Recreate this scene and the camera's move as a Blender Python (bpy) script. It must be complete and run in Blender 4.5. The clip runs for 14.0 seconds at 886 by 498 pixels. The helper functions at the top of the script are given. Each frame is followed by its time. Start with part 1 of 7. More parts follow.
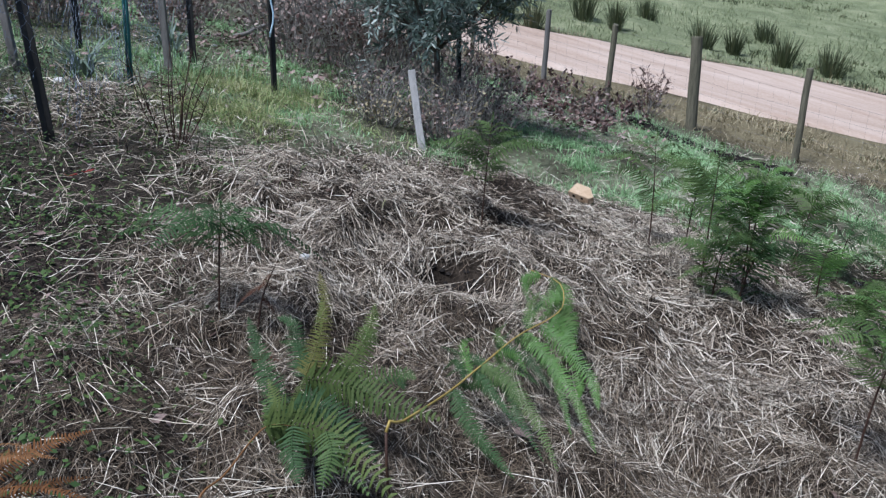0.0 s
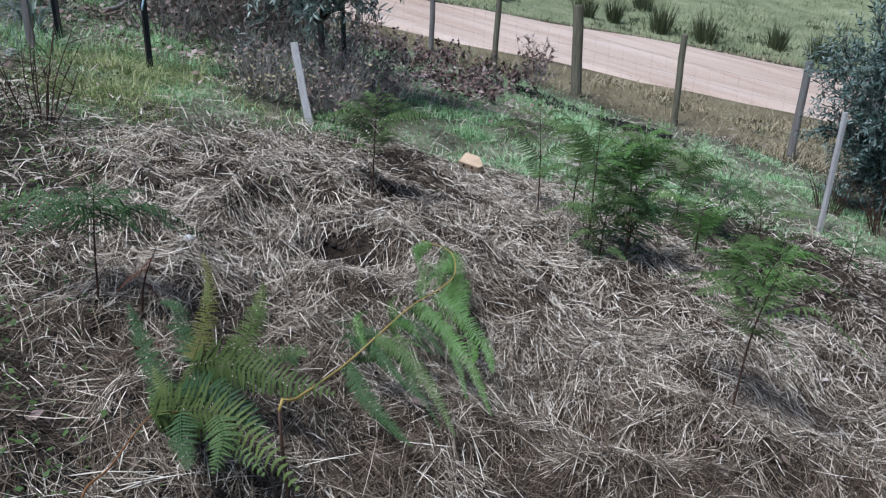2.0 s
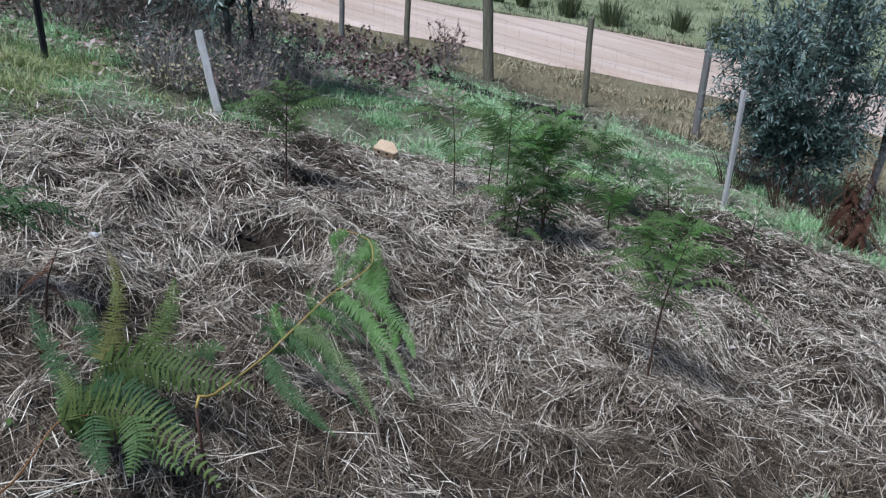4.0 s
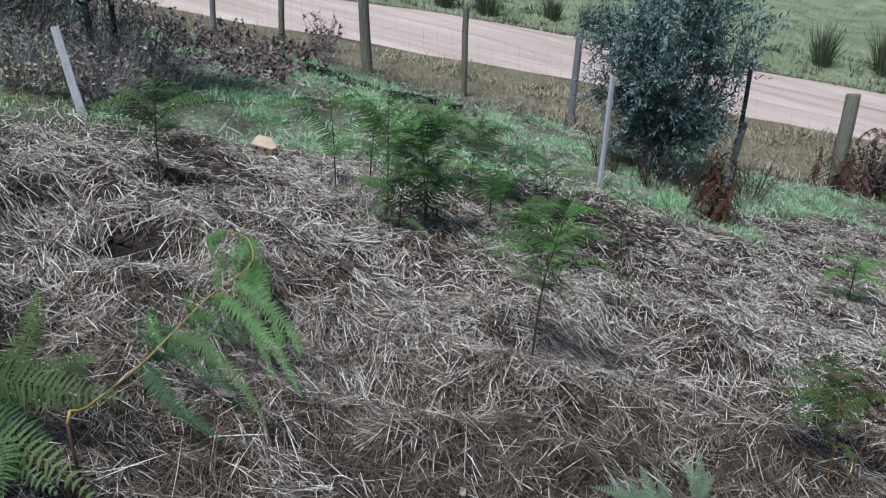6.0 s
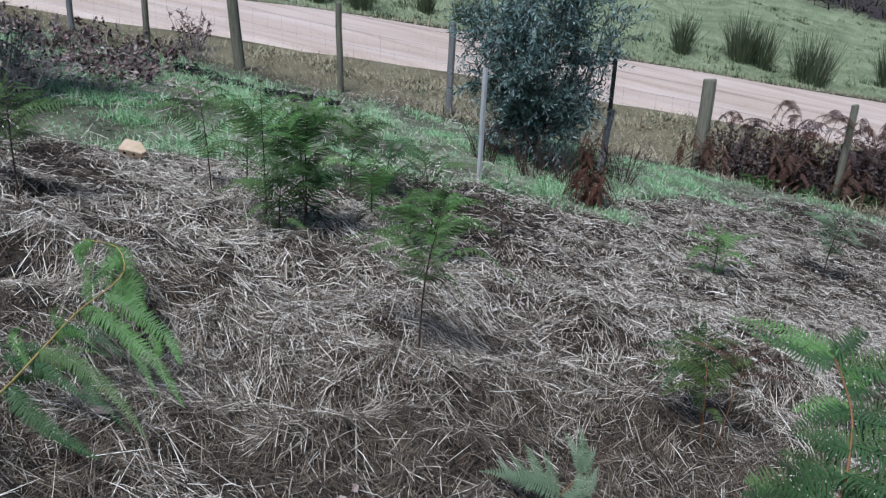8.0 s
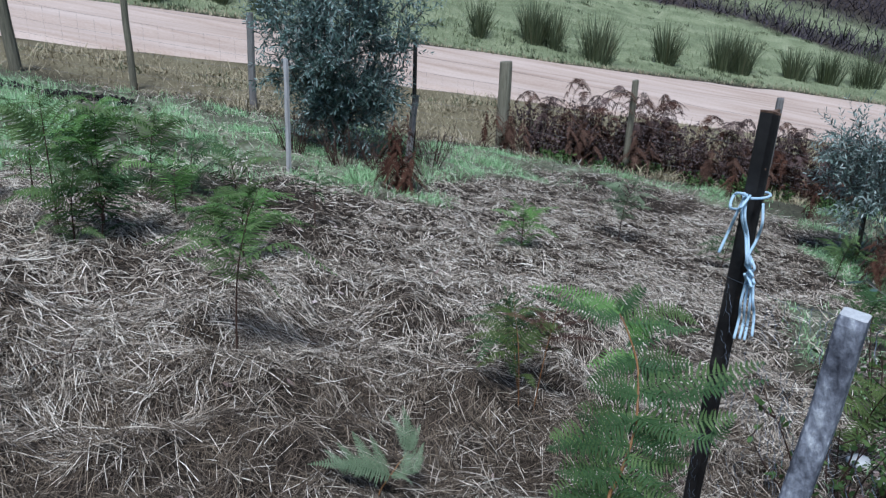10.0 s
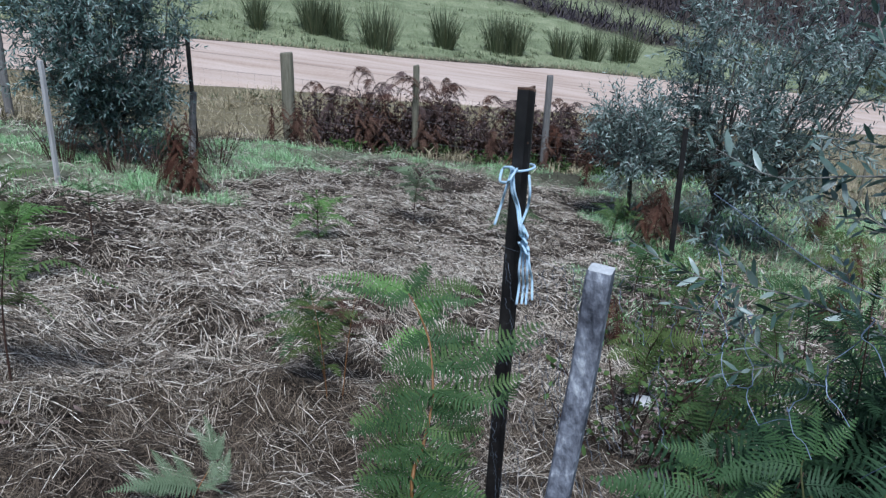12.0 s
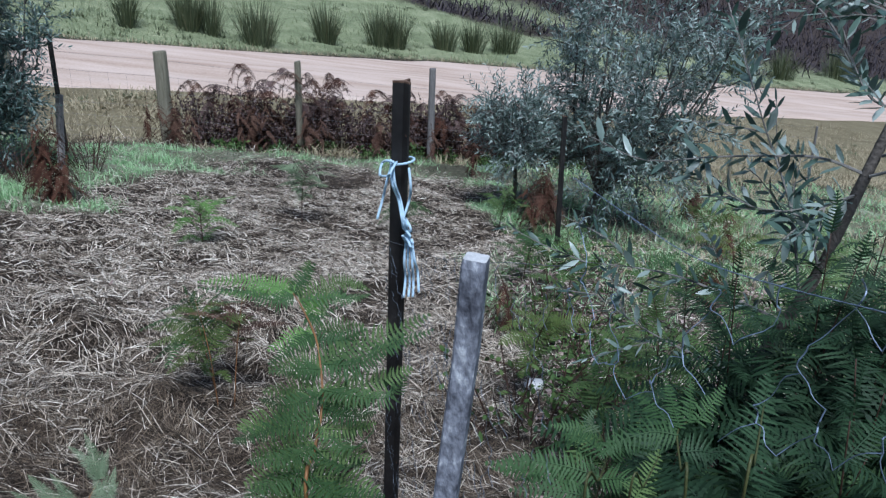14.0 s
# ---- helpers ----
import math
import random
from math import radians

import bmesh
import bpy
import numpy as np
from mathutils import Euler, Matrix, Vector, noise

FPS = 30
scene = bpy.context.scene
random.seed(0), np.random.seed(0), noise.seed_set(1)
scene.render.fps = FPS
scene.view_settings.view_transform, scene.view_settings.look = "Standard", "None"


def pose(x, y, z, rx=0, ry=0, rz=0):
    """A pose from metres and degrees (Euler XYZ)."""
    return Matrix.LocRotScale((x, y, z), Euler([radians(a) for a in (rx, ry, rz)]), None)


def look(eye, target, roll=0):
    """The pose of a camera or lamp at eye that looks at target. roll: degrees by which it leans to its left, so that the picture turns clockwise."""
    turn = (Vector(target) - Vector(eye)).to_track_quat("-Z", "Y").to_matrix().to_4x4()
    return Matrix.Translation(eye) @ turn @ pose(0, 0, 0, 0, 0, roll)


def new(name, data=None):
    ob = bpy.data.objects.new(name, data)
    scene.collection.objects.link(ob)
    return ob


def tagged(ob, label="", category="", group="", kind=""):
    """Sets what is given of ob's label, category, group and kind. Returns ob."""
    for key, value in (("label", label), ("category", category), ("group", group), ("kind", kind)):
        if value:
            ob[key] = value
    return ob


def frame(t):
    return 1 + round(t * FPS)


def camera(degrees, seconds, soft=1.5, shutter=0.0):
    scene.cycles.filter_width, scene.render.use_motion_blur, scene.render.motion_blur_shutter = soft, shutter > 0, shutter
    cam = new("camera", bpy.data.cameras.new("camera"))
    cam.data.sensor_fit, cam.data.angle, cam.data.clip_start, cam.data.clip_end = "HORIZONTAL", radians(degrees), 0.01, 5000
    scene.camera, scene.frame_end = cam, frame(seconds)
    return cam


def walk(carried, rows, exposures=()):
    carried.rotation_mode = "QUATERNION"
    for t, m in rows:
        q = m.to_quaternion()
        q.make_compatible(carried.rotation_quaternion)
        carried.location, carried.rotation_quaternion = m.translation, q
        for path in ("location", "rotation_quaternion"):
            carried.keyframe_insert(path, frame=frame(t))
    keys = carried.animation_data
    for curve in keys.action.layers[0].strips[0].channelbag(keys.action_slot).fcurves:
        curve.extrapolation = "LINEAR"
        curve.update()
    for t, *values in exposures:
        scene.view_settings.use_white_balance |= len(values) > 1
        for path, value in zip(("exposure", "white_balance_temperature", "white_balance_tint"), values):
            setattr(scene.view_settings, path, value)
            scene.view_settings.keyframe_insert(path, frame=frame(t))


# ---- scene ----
cam = camera(58.06, 14.0, soft=1.3)

# seconds, eye, yaw to the left of +y, pitch, roll
PATH = [
    (0, (-0.065, -0.058, 1.509), 70.88, -18.10, 2.76),
    (0.5, (-0.069, -0.054, 1.506), 69.59, -18.58, 2.74),
    (1, (-0.068, -0.051, 1.505), 68.91, -18.83, 2.71),
    (1.5, (-0.065, -0.042, 1.502), 67.15, -19.41, 2.60),
    (2, (-0.060, -0.031, 1.502), 63.10, -19.66, 2.49),
    (2.5, (-0.063, -0.027, 1.501), 60.31, -19.80, 2.46),
    (5, (-0.041, -0.014, 1.501), 53.75, -20.63, 2.21),
    (5.5, (-0.036, -0.008, 1.501), 50.91, -20.65, 2.20),
    (6, (-0.030, -0.002, 1.502), 48.63, -20.68, 2.11),
    (6.5, (-0.025, 0.002, 1.502), 46.20, -20.72, 2.02),
    (7, (-0.021, 0.006, 1.503), 44.81, -20.70, 2.00),
    (9.5, (0.030, 0.004, 1.521), 29.72, -21.14, 1.81),
    (10, (0.038, 0.008, 1.521), 26.43, -21.21, 1.78),
    (10.5, (0.048, 0.015, 1.519), 22.43, -21.28, 1.76),
    (11, (0.061, 0.017, 1.520), 17.72, -21.37, 1.56),
    (11.5, (0.073, 0.016, 1.521), 13.83, -21.49, 1.46),
    (12, (0.079, 0.016, 1.521), 11.41, -21.55, 1.35),
    (12.5, (0.084, 0.022, 1.519), 9.08, -21.60, 1.35),
    (13, (0.091, 0.027, 1.518), 6.83, -21.67, 1.29),
    (13.5, (0.097, 0.026, 1.519), 4.69, -21.73, 1.30),
    (14, (0.101, 0.021, 1.520), 3.23, -21.78, 1.31),
]


def aimed(eye, yaw, pitch, roll):
    y, p = radians(yaw), radians(pitch)
    ahead = Vector((-math.sin(y) * math.cos(p), math.cos(y) * math.cos(p), math.sin(p)))
    return look(eye, Vector(eye) + ahead, roll)


walk(cam, [(t, aimed(eye, yaw, pitch, roll)) for t, eye, yaw, pitch, roll in PATH],
     exposures=[(0.0, 0.37, 5510.0, 11.0), (5.0, 0.29, 5370.0, 9.0), (10.0, 0.27, 5260.0, 8.5), (14.0, 0.33, 5290.0, 9.0)])

# ---- world and sun: an overcast winter sky ----
SUN_EL, SUN_AZ = radians(62), radians(165)
world = bpy.data.worlds.new("overcast_sky")
scene.world = world
world.use_nodes = True
wn = world.node_tree.nodes
sky = wn.new("ShaderNodeTexSky")
sky.sky_type = "NISHITA"
sky.sun_disc = False
sky.sun_elevation, sky.sun_rotation = SUN_EL, SUN_AZ
sky.dust_density, sky.air_density = 1.5, 1.0
world.node_tree.links.new(sky.outputs[0], wn["Background"].inputs[0])
wn["Background"].inputs[1].default_value = 0.056
sun = new("sun", bpy.data.lights.new("sun", "SUN"))
sun.data.energy, sun.data.angle, sun.data.color = 3.45, radians(15), (1.0, 0.975, 0.945)
sun_way = Vector((math.sin(SUN_AZ) * math.cos(SUN_EL), math.cos(SUN_AZ) * math.cos(SUN_EL), math.sin(SUN_EL)))
sun.matrix_world = look(sun_way * 30, (0, 0, 0))


# ---- materials ----
def node_tree(name):
    m = bpy.data.materials.new(name)
    m.use_nodes = True
    return m, m.node_tree.nodes, m.node_tree.links, m.node_tree.nodes["Principled BSDF"]


def ramp(nodes, cols):
    r = nodes.new("ShaderNodeValToRGB")
    e = r.color_ramp.elements
    while len(e) < len(cols):
        e.new(0.5)
    for i, c in enumerate(cols):
        e[i].position = i / (len(cols) - 1)
        e[i].color = (*c, 1)
    return r


def math_node(nodes, links, op, a, b):
    m = nodes.new("ShaderNodeMath")
    m.operation = op
    for i, v in enumerate((a, b)):
        if hasattr(v, "is_output"):
            links.new(v, m.inputs[i])
        else:
            m.inputs[i].default_value = v
    return m.outputs[0]


def noise_node(nodes, links, scale, detail=4, stretch=None, turn=0.0):
    n = nodes.new("ShaderNodeTexNoise")
    n.inputs["Scale"].default_value = scale
    n.inputs["Detail"].default_value = detail
    tc = nodes.new("ShaderNodeTexCoord")
    if stretch:
        mp = nodes.new("ShaderNodeMapping")
        mp.inputs["Scale"].default_value = stretch
        if turn:
            mp.vector_type = "TEXTURE"
            mp.inputs["Scale"].default_value = tuple(1 / s for s in stretch)
            mp.inputs["Rotation"].default_value = (0, 0, radians(turn))
        links.new(tc.outputs["Object"], mp.inputs[0])
        links.new(mp.outputs[0], n.inputs["Vector"])
    else:
        links.new(tc.outputs["Object"], n.inputs["Vector"])
    return n.outputs["Fac"]


def material(name, cols, rough=0.8, rand="", share=0.6, scale=12.0, fine=90.0, bump=0.25, spec=0.3, leaf=0.0, metal=0.0, stretch=None):
    """A colour ramp driven by noise at two scales and, where rand names it, by each island's or each object's own chance."""
    m, nodes, links, bsdf = node_tree(name)
    a = noise_node(nodes, links, scale, 5, stretch)
    b = noise_node(nodes, links, fine, 3, stretch)
    fac = math_node(nodes, links, "ADD", math_node(nodes, links, "MULTIPLY", a, 0.65), math_node(nodes, links, "MULTIPLY", b, 0.35))
    fac = math_node(nodes, links, "ADD", math_node(nodes, links, "MULTIPLY", math_node(nodes, links, "SUBTRACT", fac, 0.5), 2.2), 0.5)
    if rand:
        src = nodes.new("ShaderNodeNewGeometry").outputs["Random Per Island"] if rand == "island" else nodes.new("ShaderNodeObjectInfo").outputs["Random"]
        fac = math_node(nodes, links, "ADD", math_node(nodes, links, "MULTIPLY", src, share), math_node(nodes, links, "MULTIPLY", fac, 1 - share))
    r = ramp(nodes, cols)
    links.new(fac, r.inputs[0])
    links.new(r.outputs[0], bsdf.inputs["Base Color"])
    bsdf.inputs["Roughness"].default_value = rough
    bsdf.inputs["Specular IOR Level"].default_value = spec
    bsdf.inputs["Metallic"].default_value = metal
    if bump:
        bp = nodes.new("ShaderNodeBump")
        bp.inputs["Strength"].default_value = bump
        bp.inputs["Distance"].default_value = 0.01
        links.new(b, bp.inputs["Height"])
        links.new(bp.outputs[0], bsdf.inputs["Normal"])
    if leaf:
        tr = nodes.new("ShaderNodeBsdfTranslucent")
        mx = nodes.new("ShaderNodeMixShader")
        mx.inputs[0].default_value = leaf
        links.new(r.outputs[0], tr.inputs[0])
        links.new(bsdf.outputs[0], mx.inputs[1])
        links.new(tr.outputs[0], mx.inputs[2])
        links.new(mx.outputs[0], nodes["Material Output"].inputs[0])
    return m


STRAW = material("dry_straw", [(0.033, 0.025, 0.018), (0.105, 0.081, 0.059), (0.29, 0.234, 0.176), (0.61, 0.525, 0.412), (0.96, 0.89, 0.76)], 0.7, "island", 0.88, 2.2, 30, 0)
# Weathered straw whose darker ramp also stands in for light falloff.
STRAW_OLD_DIMMED = material("weathered_straw", [(0.02, 0.0145, 0.009), (0.065, 0.046, 0.030), (0.145, 0.107, 0.071), (0.33, 0.26, 0.18)], 0.8, "island", 0.8, 2.2, 30, 0)
STRAW_BROWN = material("brown_straw", [(0.007, 0.005, 0.0035), (0.031, 0.022, 0.0145), (0.09, 0.065, 0.044), (0.25, 0.19, 0.133)], 0.8, "island", 0.78, 2.2, 30, 0)
GRASS = material("green_grass", [(0.10, 0.20, 0.07), (0.24, 0.41, 0.175), (0.41, 0.60, 0.32), (0.66, 0.74, 0.54)], 0.6, "island", 0.6, 1.2, 20, 0, leaf=0.25)
GRASS_YELLOW = material("yellowing_grass", [(0.13, 0.20, 0.065), (0.24, 0.33, 0.12), (0.41, 0.43, 0.20), (0.62, 0.55, 0.36)], 0.65, "island", 0.6, 1.5, 20, 0, leaf=0.25)
GRASS_DRY = material("dry_verge_grass", [(0.17, 0.135, 0.075), (0.29, 0.24, 0.145), (0.42, 0.355, 0.23), (0.36, 0.36, 0.20)], 0.8, "island", 0.55, 0.9, 12, 0)
PASTURE = material("pasture_grass", [(0.10, 0.13, 0.065), (0.21, 0.25, 0.13), (0.33, 0.36, 0.20), (0.48, 0.46, 0.31)], 0.7, "island", 0.35, 0.4, 6, 0)
MOSS = material("low_green_weeds", [(0.022, 0.044, 0.013), (0.046, 0.086, 0.023), (0.08, 0.135, 0.036), (0.14, 0.175, 0.055)], 0.7, "island", 0.6, 3, 30, 0, leaf=0.15)
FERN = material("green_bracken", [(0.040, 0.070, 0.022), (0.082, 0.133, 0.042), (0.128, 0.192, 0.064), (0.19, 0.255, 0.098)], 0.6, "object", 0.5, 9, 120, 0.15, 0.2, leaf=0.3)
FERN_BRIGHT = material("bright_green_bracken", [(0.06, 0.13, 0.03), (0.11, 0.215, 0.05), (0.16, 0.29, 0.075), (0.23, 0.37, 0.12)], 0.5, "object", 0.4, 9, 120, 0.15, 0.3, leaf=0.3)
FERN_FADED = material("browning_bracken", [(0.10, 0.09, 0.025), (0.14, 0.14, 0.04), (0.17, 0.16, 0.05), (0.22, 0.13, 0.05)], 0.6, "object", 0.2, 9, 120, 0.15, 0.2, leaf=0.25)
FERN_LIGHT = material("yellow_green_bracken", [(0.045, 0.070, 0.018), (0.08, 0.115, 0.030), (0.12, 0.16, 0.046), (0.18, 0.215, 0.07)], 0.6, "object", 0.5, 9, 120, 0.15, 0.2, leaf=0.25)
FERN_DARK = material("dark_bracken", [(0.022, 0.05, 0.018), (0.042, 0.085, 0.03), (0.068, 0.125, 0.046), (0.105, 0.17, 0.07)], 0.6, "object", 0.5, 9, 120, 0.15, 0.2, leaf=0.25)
FERN_BROWN = material("dead_bracken", [(0.035, 0.02, 0.015), (0.07, 0.038, 0.027), (0.11, 0.06, 0.042), (0.17, 0.10, 0.07)], 0.85, "object", 0.6, 9, 120, 0.2, 0.15, leaf=0.1)
FERN_RUST = material("rusty_dead_bracken", [(0.026, 0.012, 0.009), (0.052, 0.023, 0.015), (0.085, 0.039, 0.024), (0.13, 0.066, 0.042)], 0.85, "object", 0.6, 9, 120, 0.2, 0.15, leaf=0.1)
FERN_ORANGE = material("orange_dead_bracken", [(0.12, 0.05, 0.02), (0.20, 0.09, 0.035), (0.28, 0.14, 0.06), (0.33, 0.19, 0.09)], 0.8, "object", 0.6, 9, 120, 0.2, 0.15, leaf=0.15)
FERN_RUSSET = material("russet_dead_bracken", [(0.042, 0.023, 0.016), (0.08, 0.043, 0.029), (0.12, 0.068, 0.047), (0.17, 0.105, 0.075)], 0.85, "object", 0.6, 9, 120, 0.2, 0.15, leaf=0.12)
FERN_PALE = material("pale_blue_green_bracken", [(0.08, 0.115, 0.06), (0.13, 0.18, 0.095), (0.19, 0.245, 0.14), (0.27, 0.32, 0.21)], 0.6, "object", 0.5, 9, 120, 0.15, 0.2, leaf=0.2)
# Bracken green darkened to imitate the shade under dense fronds by the path.
FERN_SHADE = material("shaded_green_bracken", [(0.009, 0.021, 0.010), (0.017, 0.037, 0.016), (0.030, 0.061, 0.027), (0.055, 0.098, 0.045)], 0.6, "object", 0.5, 9, 120, 0.15, 0.2, leaf=0.15)
FERN_DUSK = material("purplish_dead_bracken", [(0.037, 0.025, 0.023), (0.075, 0.05, 0.046), (0.12, 0.08, 0.072), (0.19, 0.13, 0.115)], 0.85, "object", 0.6, 9, 120, 0.2, 0.15, leaf=0.1)
DEAD_DUSK = material("dead_purplish_foliage", [(0.036, 0.025, 0.024), (0.07, 0.049, 0.046), (0.12, 0.086, 0.08), (0.21, 0.16, 0.145)], 0.85, "island", 0.8, 4, 60, 0, 0.15)
DEAD_BROWN = material("dead_brown_foliage", [(0.03, 0.018, 0.015), (0.065, 0.036, 0.027), (0.11, 0.06, 0.042), (0.18, 0.11, 0.075)], 0.85, "island", 0.8, 4, 60, 0, 0.15)
STEM_DARK = material("dark_fern_stem", [(0.03, 0.016, 0.012), (0.06, 0.032, 0.022), (0.10, 0.055, 0.035)], 0.6, "", 0, 30, 200, 0.2)
STEM_GOLD = material("golden_fern_stem", [(0.30, 0.20, 0.05), (0.42, 0.30, 0.08), (0.50, 0.38, 0.13)], 0.5, "", 0, 14, 160, 0.2)
STEM_GREEN = material("green_fern_stem", [(0.03, 0.034, 0.012), (0.055, 0.06, 0.02), (0.085, 0.088, 0.03)], 0.5, "", 0, 14, 160, 0.2)
STEM_ORANGE = material("orange_fern_stem", [(0.13, 0.055, 0.02), (0.21, 0.10, 0.035), (0.28, 0.155, 0.06)], 0.5, "", 0, 14, 160, 0.2)
BARK = material("olive_bark", [(0.05, 0.042, 0.036), (0.11, 0.095, 0.08), (0.18, 0.16, 0.135)], 0.9, "", 0, 18, 120, 0.6)
TWIG = material("olive_twig", [(0.13, 0.118, 0.105), (0.22, 0.205, 0.185), (0.33, 0.315, 0.285)], 0.8, "", 0, 20, 120, 0.3)
OLIVE = material("olive_leaf", [(0.03, 0.055, 0.042), (0.075, 0.125, 0.102), (0.16, 0.23, 0.20), (0.42, 0.51, 0.47)], 0.42, "island", 0.85, 4, 60, 0, 0.45, leaf=0.15)
OLIVE_PALE = material("pale_olive_leaf", [(0.05, 0.08, 0.062), (0.13, 0.18, 0.15), (0.26, 0.33, 0.29), (0.54, 0.61, 0.56)], 0.42, "island", 0.85, 4, 60, 0, 0.45, leaf=0.2)
OLIVE_NEAR = material("dark_olive_leaf", [(0.035, 0.068, 0.05), (0.062, 0.105, 0.08), (0.10, 0.155, 0.122), (0.19, 0.25, 0.21), (0.42, 0.48, 0.44)], 0.38, "island", 0.85, 5, 60, 0, 0.5, leaf=0.15)
DEAD_LEAF = material("dry_brown_leaf", [(0.09, 0.058, 0.05), (0.19, 0.13, 0.11), (0.33, 0.245, 0.215), (0.52, 0.44, 0.40)], 0.8, "island", 0.85, 4, 60, 0, 0.2)
RED_BRUSH = material("dry_reddish_brush_leaf", [(0.055, 0.031, 0.028), (0.11, 0.066, 0.058), (0.19, 0.125, 0.11), (0.42, 0.34, 0.31)], 0.8, "island", 0.85, 4, 60, 0, 0.2)
RUSH = material("green_rush", [(0.045, 0.06, 0.03), (0.08, 0.10, 0.05), (0.12, 0.14, 0.07), (0.20, 0.18, 0.10)], 0.7, "island", 0.7, 2, 20, 0)
BRUSH = material("dark_winter_scrub", [(0.020, 0.016, 0.020), (0.038, 0.031, 0.036), (0.060, 0.050, 0.055), (0.10, 0.084, 0.084)], 0.9, "island", 0.7, 0.5, 6, 0)
TIMBER = material("treated_pine", [(0.07, 0.064, 0.045), (0.15, 0.138, 0.097), (0.23, 0.21, 0.15), (0.30, 0.275, 0.21)], 0.85, "object", 0.2, 9, 70, 0.5, stretch=(6, 6, 0.6))
TIMBER_GREY = material("weathered_grey_timber", [(0.09, 0.082, 0.074), (0.16, 0.15, 0.138), (0.23, 0.215, 0.20), (0.30, 0.285, 0.27)], 0.9, "object", 0.2, 9, 70, 0.5, stretch=(6, 6, 0.6))
TIMBER_END = material("pale_sawn_end", [(0.36, 0.36, 0.36), (0.50, 0.50, 0.49), (0.64, 0.63, 0.62)], 0.85, "", 0, 60, 300, 0.3)
STAKE = material("lichened_stake", [(0.022, 0.023, 0.03), (0.10, 0.103, 0.122), (0.25, 0.258, 0.29), (0.70, 0.71, 0.72)], 0.9, "", 0, 44, 150, 0.4, stretch=(1, 1, 0.5))
PALE_STAKE = material("bleached_stake", [(0.30, 0.28, 0.265), (0.46, 0.44, 0.42), (0.60, 0.58, 0.56)], 0.9, "object", 0.2, 9, 70, 0.5, stretch=(6, 6, 0.6))
BLACK = material("black_bitumen_steel", [(0.006, 0.006, 0.006), (0.012, 0.011, 0.011), (0.022, 0.02, 0.019), (0.05, 0.045, 0.04)], 0.45, "", 0, 9, 60, 0.08, 0.45)
RUSTY = material("rusted_cut_edge", [(0.05, 0.03, 0.022), (0.12, 0.07, 0.045), (0.22, 0.15, 0.11)], 0.8, "", 0, 60, 250, 0.4)
TEAL = material("teal_coated_stake", [(0.02, 0.09, 0.10), (0.035, 0.14, 0.15), (0.06, 0.19, 0.20)], 0.5, "", 0, 12, 90, 0.2)
WIRE = material("galvanised_wire", [(0.07, 0.085, 0.11), (0.12, 0.14, 0.17), (0.19, 0.215, 0.25)], 0.5, "", 0, 40, 200, 0.2, 0.5, metal=0.4)
WIRE_PALE = material("bluish_galvanised_wire", [(0.10, 0.13, 0.18), (0.16, 0.20, 0.27), (0.24, 0.29, 0.37)], 0.5, "", 0, 40, 200, 0.2, 0.5, metal=0.2)
WIRE_DARK = material("old_fence_wire", [(0.12, 0.115, 0.11), (0.20, 0.19, 0.18), (0.27, 0.26, 0.25)], 0.6, "", 0, 40, 200, 0.2, 0.5, metal=0.4)
ROPE = material("pale_blue_cord", [(0.38, 0.56, 0.72), (0.52, 0.69, 0.82), (0.68, 0.80, 0.88)], 0.7, "", 0, 120, 700, 0.5)
BRICK = material("orange_clay_brick", [(0.44, 0.30, 0.18), (0.56, 0.41, 0.27), (0.66, 0.51, 0.35)], 0.9, "", 0, 30, 160, 0.5)
SOIL = material("dark_turned_soil", [(0.007, 0.006, 0.005), (0.015, 0.012, 0.010), (0.032, 0.026, 0.021)], 0.95, "island", 0.3, 9, 60, 0.8)
STONE = material("pale_stone", [(0.42, 0.41, 0.40), (0.58, 0.57, 0.55), (0.72, 0.71, 0.69)], 0.9, "object", 0.3, 20, 120, 0.5)
FLAX = material("grey_green_strap_leaf", [(0.10, 0.15, 0.11), (0.17, 0.23, 0.17), (0.27, 0.33, 0.26)], 0.5, "island", 0.6, 5, 40, 0, leaf=0.2)
RED_LEAF = material("red_leaf", [(0.16, 0.02, 0.02), (0.26, 0.04, 0.035), (0.34, 0.07, 0.05)], 0.6, "island", 0.7, 20, 90, 0, leaf=0.2)


def road_material():
    m, nodes, links, bsdf = node_tree("gravel_road")
    a = noise_node(nodes, links, 0.35, 6)
    b = noise_node(nodes, links, 22, 5)
    c = noise_node(nodes, links, 1.6, 5, (0.10, 1.7, 1), 26.7)
    f = math_node(nodes, links, "ADD", math_node(nodes, links, "MULTIPLY", a, 0.3), math_node(nodes, links, "MULTIPLY", b, 0.25))
    f = math_node(nodes, links, "ADD", f, math_node(nodes, links, "MULTIPLY", c, 0.45))
    f = math_node(nodes, links, "ADD", math_node(nodes, links, "MULTIPLY", math_node(nodes, links, "SUBTRACT", f, 0.5), 2.4), 0.5)
    r = ramp(nodes, [(0.28, 0.193, 0.145), (0.455, 0.34, 0.265), (0.56, 0.44, 0.36), (0.65, 0.535, 0.455)])
    links.new(f, r.inputs[0])
    links.new(r.outputs[0], bsdf.inputs["Base Color"])
    bsdf.inputs["Roughness"].default_value = 0.95
    bsdf.inputs["Specular IOR Level"].default_value = 0.15
    bp = nodes.new("ShaderNodeBump")
    bp.inputs["Strength"].default_value, bp.inputs["Distance"].default_value = 0.5, 0.03
    links.new(b, bp.inputs["Height"])
    links.new(bp.outputs[0], bsdf.inputs["Normal"])
    return m


